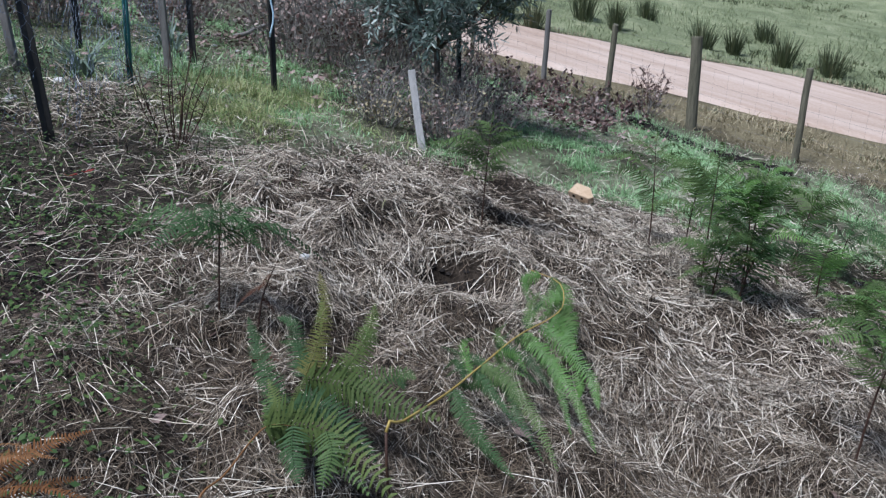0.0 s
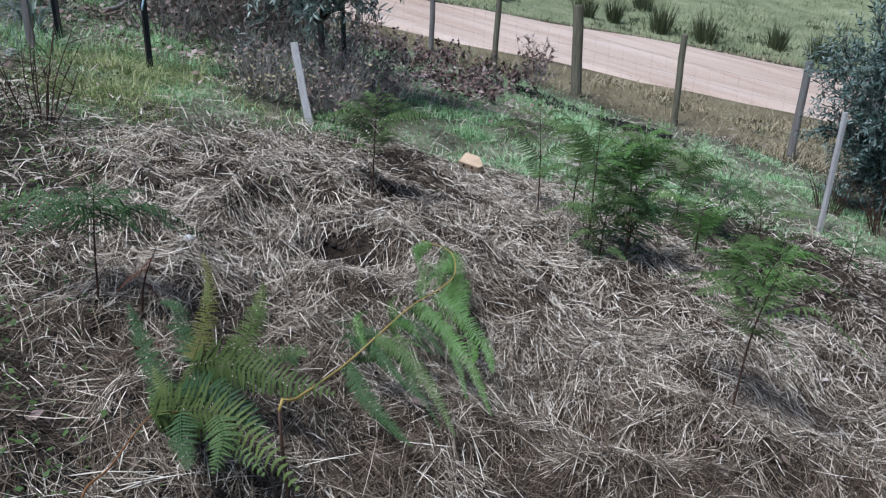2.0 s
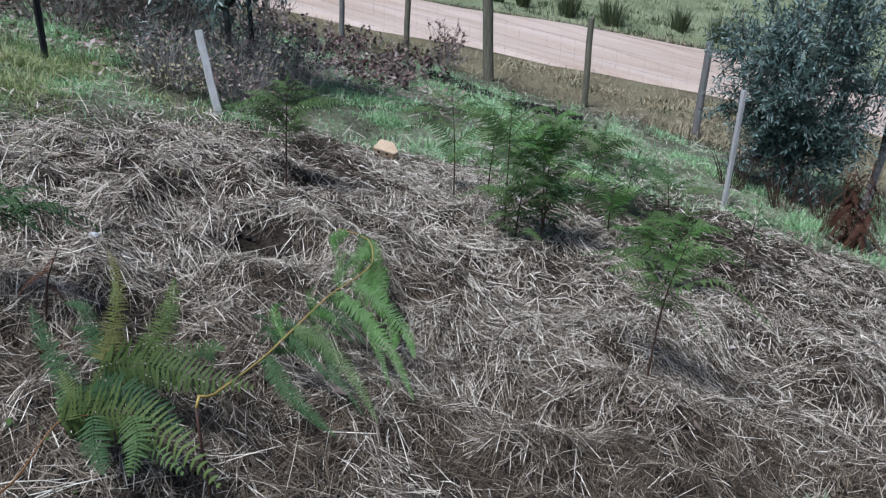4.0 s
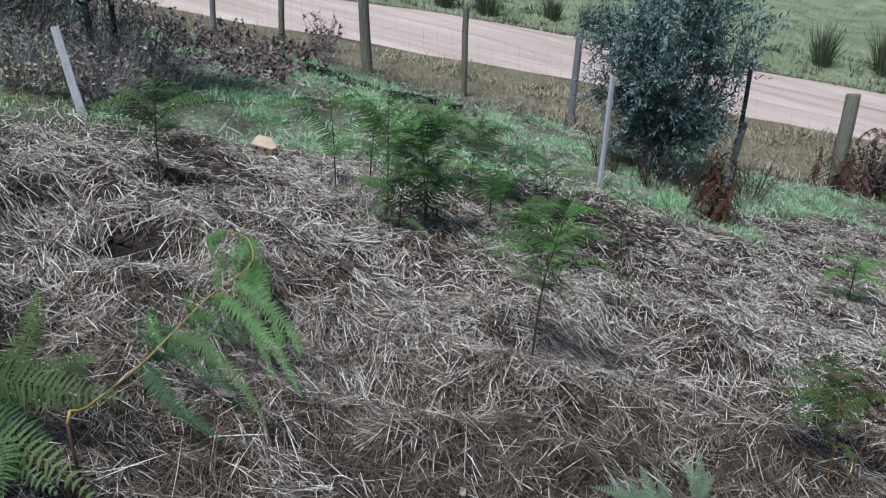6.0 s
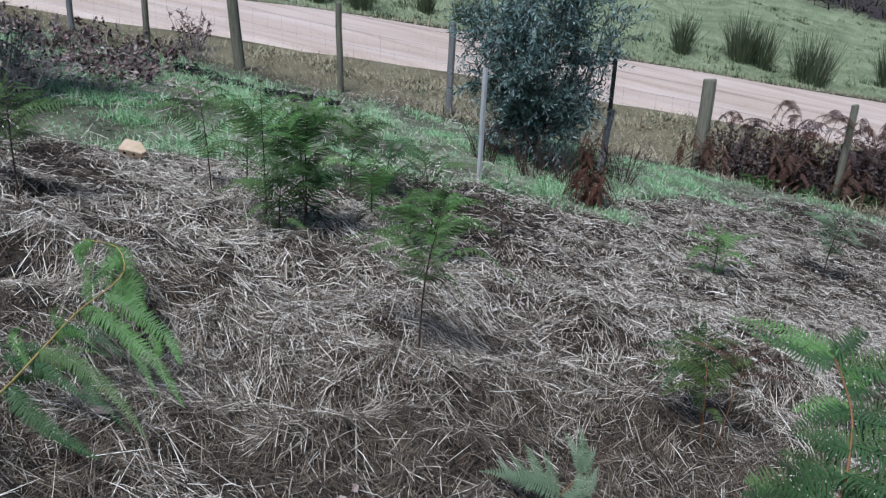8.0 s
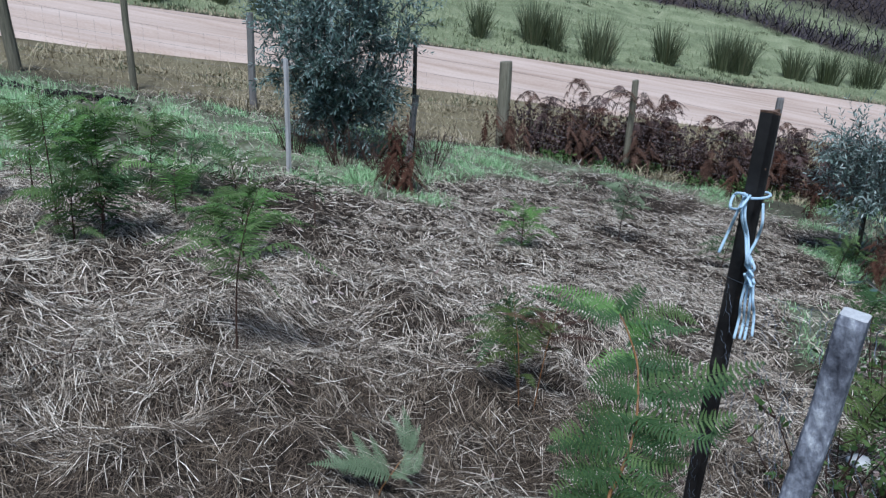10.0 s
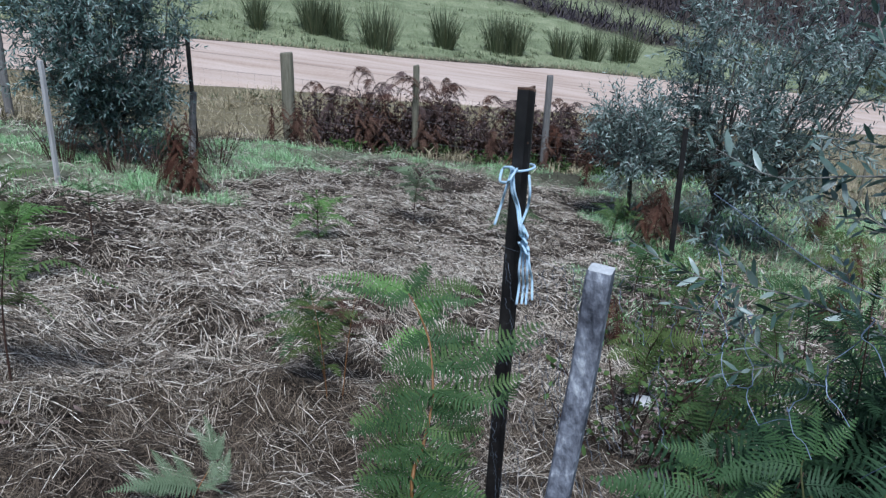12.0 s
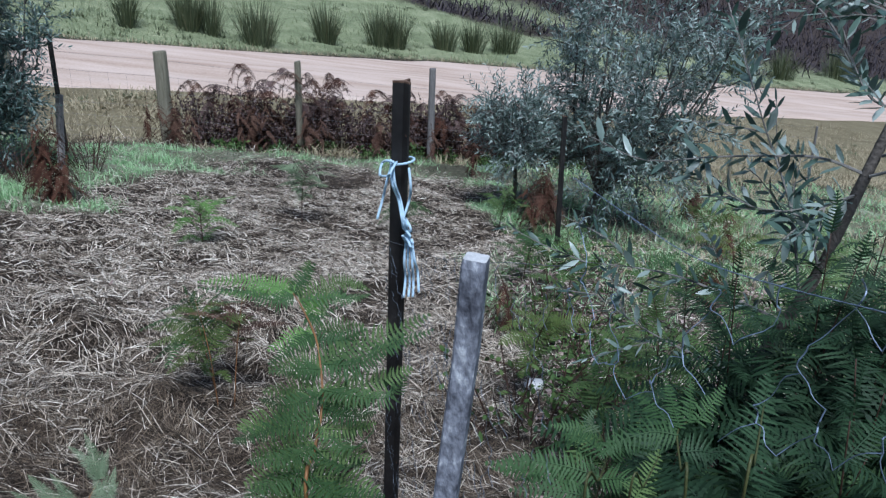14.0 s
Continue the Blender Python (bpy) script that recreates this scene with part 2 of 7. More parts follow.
def ground_material():
    """Soil under straw, with green, dry, pasture and scrub soil where those zones lie."""
    m, nodes, links, bsdf = node_tree("hillside_ground")
    big = noise_node(nodes, links, 1.3, 6)
    small = noise_node(nodes, links, 26, 5)
    tiny = noise_node(nodes, links, 140, 3)
    f = math_node(nodes, links, "ADD", math_node(nodes, links, "MULTIPLY", big, 0.45), math_node(nodes, links, "MULTIPLY", small, 0.55))
    f = math_node(nodes, links, "ADD", math_node(nodes, links, "MULTIPLY", math_node(nodes, links, "SUBTRACT", f, 0.5), 2.4), 0.5)
    sets = [[(0.015, 0.0115, 0.0085), (0.038, 0.0295, 0.022), (0.085, 0.066, 0.05)],
            [(0.11, 0.105, 0.07), (0.235, 0.25, 0.155), (0.46, 0.50, 0.36)],
            [(0.12, 0.10, 0.055), (0.21, 0.175, 0.105), (0.30, 0.27, 0.165)],
            [(0.09, 0.105, 0.06), (0.23, 0.26, 0.14), (0.44, 0.44, 0.28)],
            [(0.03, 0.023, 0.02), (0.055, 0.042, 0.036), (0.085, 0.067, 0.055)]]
    rs = []
    for s in sets:
        r = ramp(nodes, s)
        links.new(f, r.inputs[0])
        rs.append(r.outputs[0])
    out = rs[0]
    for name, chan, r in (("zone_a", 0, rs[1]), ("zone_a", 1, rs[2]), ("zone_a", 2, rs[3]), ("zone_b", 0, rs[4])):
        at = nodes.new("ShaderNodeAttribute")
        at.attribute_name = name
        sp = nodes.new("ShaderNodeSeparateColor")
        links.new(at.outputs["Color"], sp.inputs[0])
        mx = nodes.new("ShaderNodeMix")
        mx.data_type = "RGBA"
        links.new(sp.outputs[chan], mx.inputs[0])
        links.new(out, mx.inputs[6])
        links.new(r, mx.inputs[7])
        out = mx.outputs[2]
    links.new(out, bsdf.inputs["Base Color"])
    bsdf.inputs["Roughness"].default_value = 0.95
    bsdf.inputs["Specular IOR Level"].default_value = 0.1
    bp = nodes.new("ShaderNodeBump")
    bp.inputs["Strength"].default_value, bp.inputs["Distance"].default_value = 0.7, 0.03
    links.new(math_node(nodes, links, "ADD", small, tiny), bp.inputs["Height"])
    links.new(bp.outputs[0], bsdf.inputs["Normal"])
    return m


# ---- the lie of the land ----
RNG = np.random.default_rng(7)
TABLE = np.random.default_rng(11).random((256, 256))


def vnoise(x, y, f, k=0):
    """Smooth value noise, 0 to 1."""
    x, y = np.asarray(x, float) * f + 37.3 * k + 900, np.asarray(y, float) * f - 21.7 * k + 900
    i, j = np.floor(x).astype(int), np.floor(y).astype(int)
    u, v = x - i, y - j
    u, v = u * u * (3 - 2 * u), v * v * (3 - 2 * v)
    i0, i1, j0, j1 = i % 256, (i + 1) % 256, j % 256, (j + 1) % 256
    return (TABLE[i0, j0] * (1 - u) + TABLE[i1, j0] * u) * (1 - v) + (TABLE[i0, j1] * (1 - u) + TABLE[i1, j1] * u) * v


def step(x, lo, hi):
    t = np.clip((x - lo) / (hi - lo), 0, 1)
    return t * t * (3 - 2 * t)


def across(x, y):
    """Metres from the slope's foot line out over the fence (at 9.57) and the road."""
    return -0.45 * x + 0.893 * y


def along(x, y):
    return 0.893 * x + 0.45 * y


def road_near(a):
    return np.interp(a, [-60, -12, -9, -6, -3.5, 0, 3, 16, 25, 80], [3.0, 9.4, 10.2, 11.1, 12.2, 13.1, 13.9, 17.1, 19.3, 30])


def road_far(a):
    return np.interp(a, [-60, -12, -10, -8, -5, -1.3, 2.5, 5, 9.5, 21, 32, 80], [7.5, 13.1, 13.9, 15.3, 17.2, 18.5, 19.6, 20.8, 22.4, 24.4, 25.6, 33])


STRAW_EDGE = [(-4.3, -0.05), (-4.55, 1.3), (-4.15, 2.3), (-3.75, 3.4), (-3.5, 4.4), (-2.7, 5.0), (-2.7, 6.3), (-2.5, 7.7), (-1.5, 8.6), (-0.2, 8.8),
              (0.3, 7.4), (0.25, 5.5), (0.2, 3.0), (0.3, 1.5), (0.6, 0.0), (0.3, -0.6), (-1.0, -0.35), (-1.65, -0.34), (-2.3, -0.36), (-2.9, -0.2), (-3.5, -0.1)]


def edge_distance(x, y, poly):
    """Signed distance to a closed outline, positive inside."""
    x, y = np.asarray(x, float), np.asarray(y, float)
    best, inside = np.full(x.shape, 1e9), np.zeros(x.shape, bool)
    for (ax, ay), (bx, by) in zip(poly, poly[1:] + poly[:1]):
        dx, dy = bx - ax, by - ay
        t = np.clip(((x - ax) * dx + (y - ay) * dy) / (dx * dx + dy * dy), 0, 1)
        best = np.minimum(best, np.hypot(x - ax - t * dx, y - ay - t * dy))
        if dy:
            inside ^= ((ay > y) != (by > y)) & (x < ax + dx * (y - ay) / dy)
    return np.where(inside, best, -best)


def straw_mask(x, y):
    d = edge_distance(x, y, STRAW_EDGE) + 0.7 * (vnoise(x, y, 1.4, 3) - 0.5) + 0.35 * (vnoise(x, y, 4.0, 4) - 0.5)
    return step(d, -0.18, 0.22)


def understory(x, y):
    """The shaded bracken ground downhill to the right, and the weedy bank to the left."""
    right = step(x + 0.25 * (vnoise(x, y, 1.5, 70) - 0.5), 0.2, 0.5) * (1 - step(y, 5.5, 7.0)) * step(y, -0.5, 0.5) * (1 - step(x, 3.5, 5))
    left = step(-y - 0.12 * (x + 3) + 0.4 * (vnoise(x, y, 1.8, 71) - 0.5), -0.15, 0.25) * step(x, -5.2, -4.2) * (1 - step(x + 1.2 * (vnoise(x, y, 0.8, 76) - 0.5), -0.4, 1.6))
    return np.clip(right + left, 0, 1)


def plain(x, y):
    """The slope without its small bumps."""
    x, y = np.asarray(x, float), np.asarray(y, float)
    s, a = across(x, y), along(x, y)
    u, v = 14 * np.tanh(x / 14), 14 * np.tanh(y / 14)
    near = 0.13 - 0.156 * u - 0.147 * v - 0.0041 * u * u + 0.0049 * u * v - 0.0019 * v * v
    far = -1.16 - 0.148 * 60 * np.tanh((a - 2.3) / 60) + np.clip(s - 21, 0, 400) * 0.05
    far = far + 0.16 * step(s, 26, 60) * np.clip(s - 26, 0, 90)
    w = step(s, 8.3, 10.3)
    return near * (1 - w) + far * w


def land(x, y):
    x, y = np.asarray(x, float), np.asarray(y, float)
    s, a = across(x, y), along(x, y)
    m = straw_mask(x, y)
    ridge = 1 - np.abs(2 * vnoise(0.75 * x + 0.5 * y, 1.5 * y - 0.9 * x, 1.5, 1) - 1)
    bump = m * (0.10 * (ridge - 0.6) + 0.10 * (vnoise(x, y, 3.6, 2) - 0.5) + 0.085 * (vnoise(x, y, 7.0, 5) - 0.5) + 0.045 * (vnoise(x, y, 15.0, 6) - 0.5)) * (1 - 0.68 * step(np.hypot(x, y), 3.0, 5.0))
    near = 1 - step(s, 8.5, 10.5)
    bump += (1 - m) * near * (0.10 * (vnoise(x, y, 1.7, 6) - 0.5) + 0.06 * (vnoise(x, y, 5, 7) - 0.5))
    verge = step(s, 9.5, 11) * (1 - step(s - road_near(a), -1.0, -0.1))
    bump += verge * (0.14 * (vnoise(x, y, 0.9, 8) - 0.5) + 0.05 * (vnoise(x, y, 4, 9) - 0.5))
    past = step(s - road_far(a), 0.3, 2.5)
    bump += past * (0.35 * (vnoise(x, y, 0.5, 10) - 0.5) + 0.12 * (vnoise(x, y, 1.8, 12) - 0.5) + 0.18)
    bump -= 0.07 * np.exp(-((x + 2.80) ** 2 / 0.014 + (y - 0.91) ** 2 / 0.02))
    bump += 0.12 * np.exp(-((x + 4.75) ** 2 / 0.16 + (y + 0.42) ** 2 / 0.06))
    bump += 0.05 * np.exp(-((x + 3.05) ** 2 + (y - 2.6) ** 2) / 0.5)
    bump -= 0.05 * np.exp(-((x + 1.85) ** 2 + (y - 0.95) ** 2) / 0.3)
    bump += 0.07 * np.exp(-((x + 2.9) ** 2 + (y - 1.0) ** 2) / 0.9)
    return plain(x, y) + bump


def zat(x, y):
    return float(land(np.array([x]), np.array([y]))[0])


# ---- mesh tools ----
def fast_mesh(name, verts, quads, mat):
    me = bpy.data.meshes.new(name)
    me.vertices.add(len(verts))
    me.vertices.foreach_set("co", np.asarray(verts, np.float32).ravel())
    q = np.asarray(quads, np.int32)
    me.loops.add(q.size)
    me.loops.foreach_set("vertex_index", q.ravel())
    me.polygons.add(len(q))
    me.polygons.foreach_set("loop_start", np.arange(len(q), dtype=np.int32) * q.shape[1])
    me.update(calc_edges=True)
    me.materials.append(mat)
    return me


class Build:
    """Gathers points and faces for one mesh."""

    def __init__(self):
        self.v, self.f = [], []

    def add(self, v, f):
        n = len(self.v)
        self.v.extend([tuple(p) for p in v])
        self.f.extend([tuple(i + n for i in face) for face in f])

    def mesh(self, name, mat, smooth=False):
        me = bpy.data.meshes.new(name)
        me.from_pydata(self.v, [], self.f)
        me.update()
        me.materials.append(mat)
        if smooth:
            me.polygons.foreach_set("use_smooth", [True] * len(me.polygons))
        return me


def spline(pts, n):
    """A smooth line of n points through the given ones."""
    p = [Vector(q) for q in pts]
    if len(p) == 2:
        return [p[0].lerp(p[1], i / (n - 1)) for i in range(n)]
    p = [2 * p[0] - p[1]] + p + [2 * p[-1] - p[-2]]
    out, spans = [], len(p) - 3
    for i in range(n):
        u = i / (n - 1) * spans
        k = min(int(u), spans - 1)
        t = u - k
        a, b, c, d = p[k:k + 4]
        out.append(0.5 * ((2 * b) + (c - a) * t + (2 * a - 5 * b + 4 * c - d) * t * t + (3 * b - a - 3 * c + d) * t ** 3))
    return out


def tube(pts, radii, sides=6, cap=True):
    pts = [Vector(p) for p in pts]
    if not hasattr(radii, "__len__"):
        radii = [radii] * len(pts)
    v, f = [], []
    ref = Vector((0.31, 0.17, 0.93))
    for i, p in enumerate(pts):
        t = (pts[min(i + 1, len(pts) - 1)] - pts[max(i - 1, 0)]).normalized()
        if abs(t.dot(ref)) > 0.97:
            ref = Vector((0.9, -0.3, 0.1))
        a = t.cross(ref).normalized()
        b = t.cross(a)
        for k in range(sides):
            w = 2 * math.pi * k / sides
            v.append(p + radii[i] * (math.cos(w) * a + math.sin(w) * b))
    for i in range(len(pts) - 1):
        for k in range(sides):
            j = (k + 1) % sides
            f.append((i * sides + k, i * sides + j, (i + 1) * sides + j, (i + 1) * sides + k))
    if cap:
        f.append(tuple(range(sides - 1, -1, -1)))
        f.append(tuple(range((len(pts) - 1) * sides, len(pts) * sides)))
    return v, f


def thing(name, at, label, category, group="", kind=""):
    ob = new(name)
    ob.location = at
    ob.empty_display_size = 0.1
    return tagged(ob, label, category, group, kind)


def part(name, mesh, parent, label="", m=None):
    """A mesh of its own under a thing; m is its pose in the world (default: mesh points are in the world)."""
    ob = new(name, mesh)
    ob.parent = parent
    base = parent.matrix_basis
    up = parent.parent
    while up:
        base = up.matrix_basis @ base
        up = up.parent
    ob.matrix_basis = base.inverted() @ (m if m is not None else Matrix.Identity(4))
    return tagged(ob, label)


def blade_mesh(name, x, y, z, turn, length, width, lift, bend, mat, roll=None, straight=False):
    """Thin bent blades, three pairs of points each (two pairs if straight). lift: degrees up from level at the foot; bend: change of that to the tip."""
    n = len(x)
    th, l0 = turn, np.radians(lift)
    half = np.radians(bend) / 2
    ca, sa = np.cos(th), np.sin(th)
    roll = RNG.uniform(-0.5, 0.5, n) if roll is None else roll
    side = np.stack([-sa * np.cos(roll), ca * np.cos(roll), np.sin(roll)], -1)
    p0 = np.stack([x, y, z], -1)
    d1 = np.stack([ca * np.cos(l0), sa * np.cos(l0), np.sin(l0)], -1)
    l1 = l0 + half * 2
    d2 = np.stack([ca * np.cos(l1), sa * np.cos(l1), np.sin(l1)], -1)
    h = (length / 2)[:, None]
    p1 = p0 + d1 * h
    p2 = p1 + d2 * h
    w = (width / 2)[:, None] * side
    if straight:
        v = np.stack([p0 - w * 0.8, p0 + w * 0.8, p2 + w * 0.4, p2 - w * 0.4], 1).reshape(-1, 3)
        return fast_mesh(name, v, np.arange(n)[:, None] * 4 + [0, 1, 2, 3], mat)
    v = np.stack([p0 - w * 0.8, p0 + w * 0.8, p1 - w, p1 + w, p2 - w * 0.25, p2 + w * 0.25], 1).reshape(-1, 3)
    k = np.arange(n)[:, None] * 6
    q = np.concatenate([k + [0, 1, 3, 2], k + [2, 3, 5, 4]], 0)
    return fast_mesh(name, v, q, mat)


# ---- ground, road ----
def build_ground():
    n, k, cx, cy = 430, 6.6, -2.6, 3.0
    u = np.linspace(-1, 1, n)
    g = 420 / math.sinh(k) * np.sinh(k * u)
    gx, gy = np.meshgrid(cx + g, cy + g, indexing="ij")
    x, y = gx.ravel(), gy.ravel()
    z = land(x, y)
    i, j = np.meshgrid(np.arange(n - 1), np.arange(n - 1), indexing="ij")
    i, j = i.ravel(), j.ravel()
    quads = np.stack([i * n + j, (i + 1) * n + j, (i + 1) * n + j + 1, i * n + j + 1], -1)
    me = fast_mesh("ground", np.stack([x, y, z], -1), quads, ground_material())
    me.polygons.foreach_set("use_smooth", np.ones(len(quads), bool))
    s, a = across(x, y), along(x, y)
    m = straw_mask(x, y)
    verge = step(s, 9.0, 10.2) * (1 - step(s - road_near(a), 0.0, 0.6))
    past = step(s - road_far(a), 0.0, 0.8)
    green = (1 - m) * (1 - step(s, 8.2, 10.0)) * (0.45 + 0.55 * step(vnoise(x, y, 1.1, 14), 0.2, 0.5)) * (0.55 + 0.45 * step(vnoise(x, y, 4.5, 13), 0.3, 0.6)) * (0.2 + 0.8 * step(np.hypot(x, y), 2.6, 4.5))
    scrub = scrub_mask(x, y)
    one = np.ones_like(x)
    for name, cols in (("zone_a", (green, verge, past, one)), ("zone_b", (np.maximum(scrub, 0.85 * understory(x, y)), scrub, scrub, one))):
        at = me.attributes.new(name, "FLOAT_COLOR", "POINT")
        at.data.foreach_set("color", np.stack(cols, -1).astype(np.float32).ravel())
    tagged(new("ground", me), "sloping hillside ground of soil, grass and mulch", "ground", kind="structure")


def scrub_mask(x, y):
    s, a = across(x, y), along(x, y)
    d = s - (36.5 - 0.62 * (a - 11)) + 5 * (vnoise(x, y, 0.16, 20) - 0.5) + 2.5 * (vnoise(x, y, 0.5, 21) - 0.5)
    gap = np.exp(-((s - 44 + 0.75 * (a - 11)) / 3.0) ** 2) * 0.9
    return step(d, -0.5, 1.0) * (1 - gap) * step(s - road_far(a), 1.5, 3.5) * step(a, 3, 9)


def build_road():
    rows, cols = 240, 26
    a = np.linspace(-70, 90, rows)
    soft = lambda f: np.mean([f(a + d) for d in (-2, -1, 0, 1, 2)], 0)
    n0, f0 = soft(road_near), soft(road_far)
    v = []
    for i in range(rows):
        e0 = 0.35 * (vnoise([a[i]], [0], 0.8, 30)[0] - 0.5) + 0.2 * (vnoise([a[i]], [0], 3.0, 31)[0] - 0.5)
        e1 = 0.5 * (vnoise([a[i]], [5], 0.8, 32)[0] - 0.5)
        s = np.linspace(n0[i] + e0, f0[i] + e1, cols)
        x, y = a[i] * 0.893 - s * 0.45, a[i] * 0.45 + s * 0.893
        t = np.linspace(0, 1, cols)
        z = plain(x, y) + 0.05 * np.sin(np.pi * t) ** 0.5 + 0.03 - 0.045 * (np.exp(-((t - 0.3) / 0.08) ** 2) + np.exp(-((t - 0.68) / 0.08) ** 2))
        z += 0.02 * (vnoise(x, y, 1.5, 33) - 0.5)
        z[0] -= 0.1
        z[-1] -= 0.1
        v.append(np.stack([x, y, z], -1))
    v = np.concatenate(v)
    i, j = np.meshgrid(np.arange(rows - 1), np.arange(cols - 1), indexing="ij")
    i, j = i.ravel(), j.ravel()
    q = np.stack([i * cols + j, (i + 1) * cols + j, (i + 1) * cols + j + 1, i * cols + j + 1], -1)
    me = fast_mesh("road", v, q, road_material())
    me.polygons.foreach_set("use_smooth", np.ones(len(q), bool))
    tagged(new("road", me), "pale pinkish gravel road with faint wheel ruts", "road", kind="structure")


build_ground()
build_road()


# ---- straw, grass and weeds ----
def scatter(n, lo, hi, weight, rng):
    """About n points in a box, thinned by weight(x, y) in 0..1."""
    got = []
    total = 0
    for _ in range(60):
        x, y = rng.uniform(lo[0], hi[0], n), rng.uniform(lo[1], hi[1], n)
        keep = rng.random(n) < weight(x, y)
        got.append(np.stack([x[keep], y[keep]], -1))
        total += int(keep.sum())
        if total > n:
            break
    p = np.concatenate(got)[:n]
    return p[:, 0], p[:, 1]


def near_weight(x, y):
    d = np.hypot(x, y)
    return np.clip(2.4 / np.maximum(d, 1.0), 0, 1) ** 1.15


def straw_layer(name, n, seed, mat, lmin, lmax, wmin, wmax, lift, label, patch):
    rng = np.random.default_rng(seed)

    def weight(x, y):
        w = np.maximum(straw_mask(x, y), np.exp(-((x + 4.75) ** 2 / 0.16 + (y + 0.42) ** 2 / 0.06))) * near_weight(x, y)
        hole = 1 - np.exp(-((x + 2.80) ** 2 / 0.018 + (y - 0.91) ** 2 / 0.026) ** 2)
        if not patch:
            return w * hole
        lump = (0.45 + 0.55 * step(vnoise(x, y, 2.6, 40 + patch), 0.25, 0.6)) * (0.3 + 0.7 * step(vnoise(x, y, 8.0, 44 + patch), 0.3, 0.6))
        if patch == 2:
            lump = lump * (1 - step(np.hypot(x, y), 2.4, 3.6))
        if patch == 1:
            brown = step(vnoise(x, y, 1.3, 49) + 0.3 * (vnoise(x, y, 5.0, 53) - 0.5), 0.58, 0.78)
            # Pale stalks thinned near the path, imitating the light falloff there.
            lump = lump * (0.20 + 0.80 * step(np.hypot(x, y) + 1.2 * (vnoise(x, y, 1.2, 47) - 0.5), 1.6, 2.9)) * (1 - 0.7 * brown) * (1 + 0.9 * np.exp(-((x + 3.2) ** 2 + (y - 1.2) ** 2) / 1.3)) * (1 - 0.5 * np.exp(-((x + 2.0) ** 2 + (y - 2.0) ** 2) / 0.5))
        return w * hole * lump

    x, y = scatter(n, (-5.2, -2.2), (1.0, 8.6), weight, rng)
    k = len(x)
    lie = 6.28 * vnoise(x, y, 1.5, 50) + 2.5 * (vnoise(x, y, 5, 51) - 0.5)
    turn = lie + rng.normal(0, 1.25, k) + np.pi * rng.integers(0, 2, k)
    length = rng.uniform(lmin, lmax, k) * (0.5 + 0.9 * rng.random(k) ** 2)
    dist = np.hypot(x, y)
    width = rng.uniform(wmin, wmax, k) * np.clip(dist / 2.8, 0.8, 1.4)
    length = length * (1 - 0.3 * step(dist, 3.0, 5.0))
    dx, dy = 0.5 * length * np.cos(turn), 0.5 * length * np.sin(turn)
    z0, z1 = land(x - dx, y - dy), land(x + dx, y + dy)
    tilt = rng.normal(0, lift, k)
    lifts = np.degrees(np.arctan2(z1 - z0, length)) + tilt
    z = np.maximum(0.5 * (z0 + z1), land(x, y)) + rng.uniform(0.0, 0.035, k) * (0.3 + vnoise(x, y, 7, 52)) * (1.0 if patch else 0.6) - 0.5 * length * np.sin(np.radians(lifts))
    me = blade_mesh(name, x - dx, y - dy, z, turn, length, width, lifts + 3, rng.normal(-6, 10, k), mat, rng.uniform(-0.6, 0.6, k), not patch)
    tagged(new(name, me), label, "straw", kind="stuff")


straw_layer("straw_mulch", 250000, 21, STRAW_BROWN, 0.03, 0.12, 0.0018, 0.0038, 10, "matted brown straw mulch covering the slope", 0)
straw_layer("loose_straw", 245000, 22, STRAW, 0.03, 0.15, 0.0015, 0.0033, 9, "loose pale dry straw stalks over the mulch", 1)
straw_layer("weathered_straw", 70000, 24, STRAW_OLD_DIMMED, 0.03, 0.14, 0.0014, 0.0029, 12, "weathered grey-brown straw close to the path, darkened for light falloff", 2)


def stray_straw():
    rng = np.random.default_rng(23)
    x, y = scatter(34000, (-7.5, -2.4), (3.0, 9.0), lambda x, y: (1 - 0.7 * straw_mask(x, y)) * np.clip(3.5 / np.hypot(x, y), 0, 1) ** 1.3 * np.clip(0.2 + 0.45 * step(x, -4.6, -3.8) * (1 - step(x, -1.2, -0.4)) * step(y, -1.4, -0.8) * (1 - step(y, 0.3, 0.8)) + 0.9 * step(vnoise(x, y, 1.9, 45), 0.45, 0.7) + 2 * np.exp(-((x + 4.75) ** 2 + (y + 0.42) ** 2) / 0.12), 0, 1), rng)
    k = len(x)
    length = rng.uniform(0.05, 0.2, k)
    me = blade_mesh("stray_straw", x, y, land(x, y) + rng.uniform(0.01, 0.05, k), rng.uniform(0, 6.283, k), length, rng.uniform(0.0018, 0.0034, k) * np.clip(np.hypot(x, y) / 3, 0.8, 1.6), rng.normal(3, 12, k), rng.normal(-8, 14, k), STRAW)
    tagged(new("stray_straw", me), "stray pale straw strewn over the grass", "straw", kind="stuff")


stray_straw()


def grass_layer(name, n, seed, mat, lo, hi, weight, lmin, lmax, width, label, lean=25, stand=62):
    rng = np.random.default_rng(seed)
    x, y = scatter(n, lo, hi, weight, rng)
    k = len(x)
    length = rng.uniform(lmin, lmax, k) * (0.5 + vnoise(x, y, 1.6, seed % 90))
    w = width * rng.uniform(0.7, 1.3, k)
    me = blade_mesh(name, x, y, land(x, y) - 0.01, rng.uniform(0, 6.283, k), length, w,
                    np.clip(rng.normal(stand, lean, k), 8, 90), rng.normal(-45, 25, k), mat, rng.uniform(-0.3, 0.3, k), "verge" in name or "pasture" in name)
    tagged(new(name, me), label, "grass", kind="stuff")


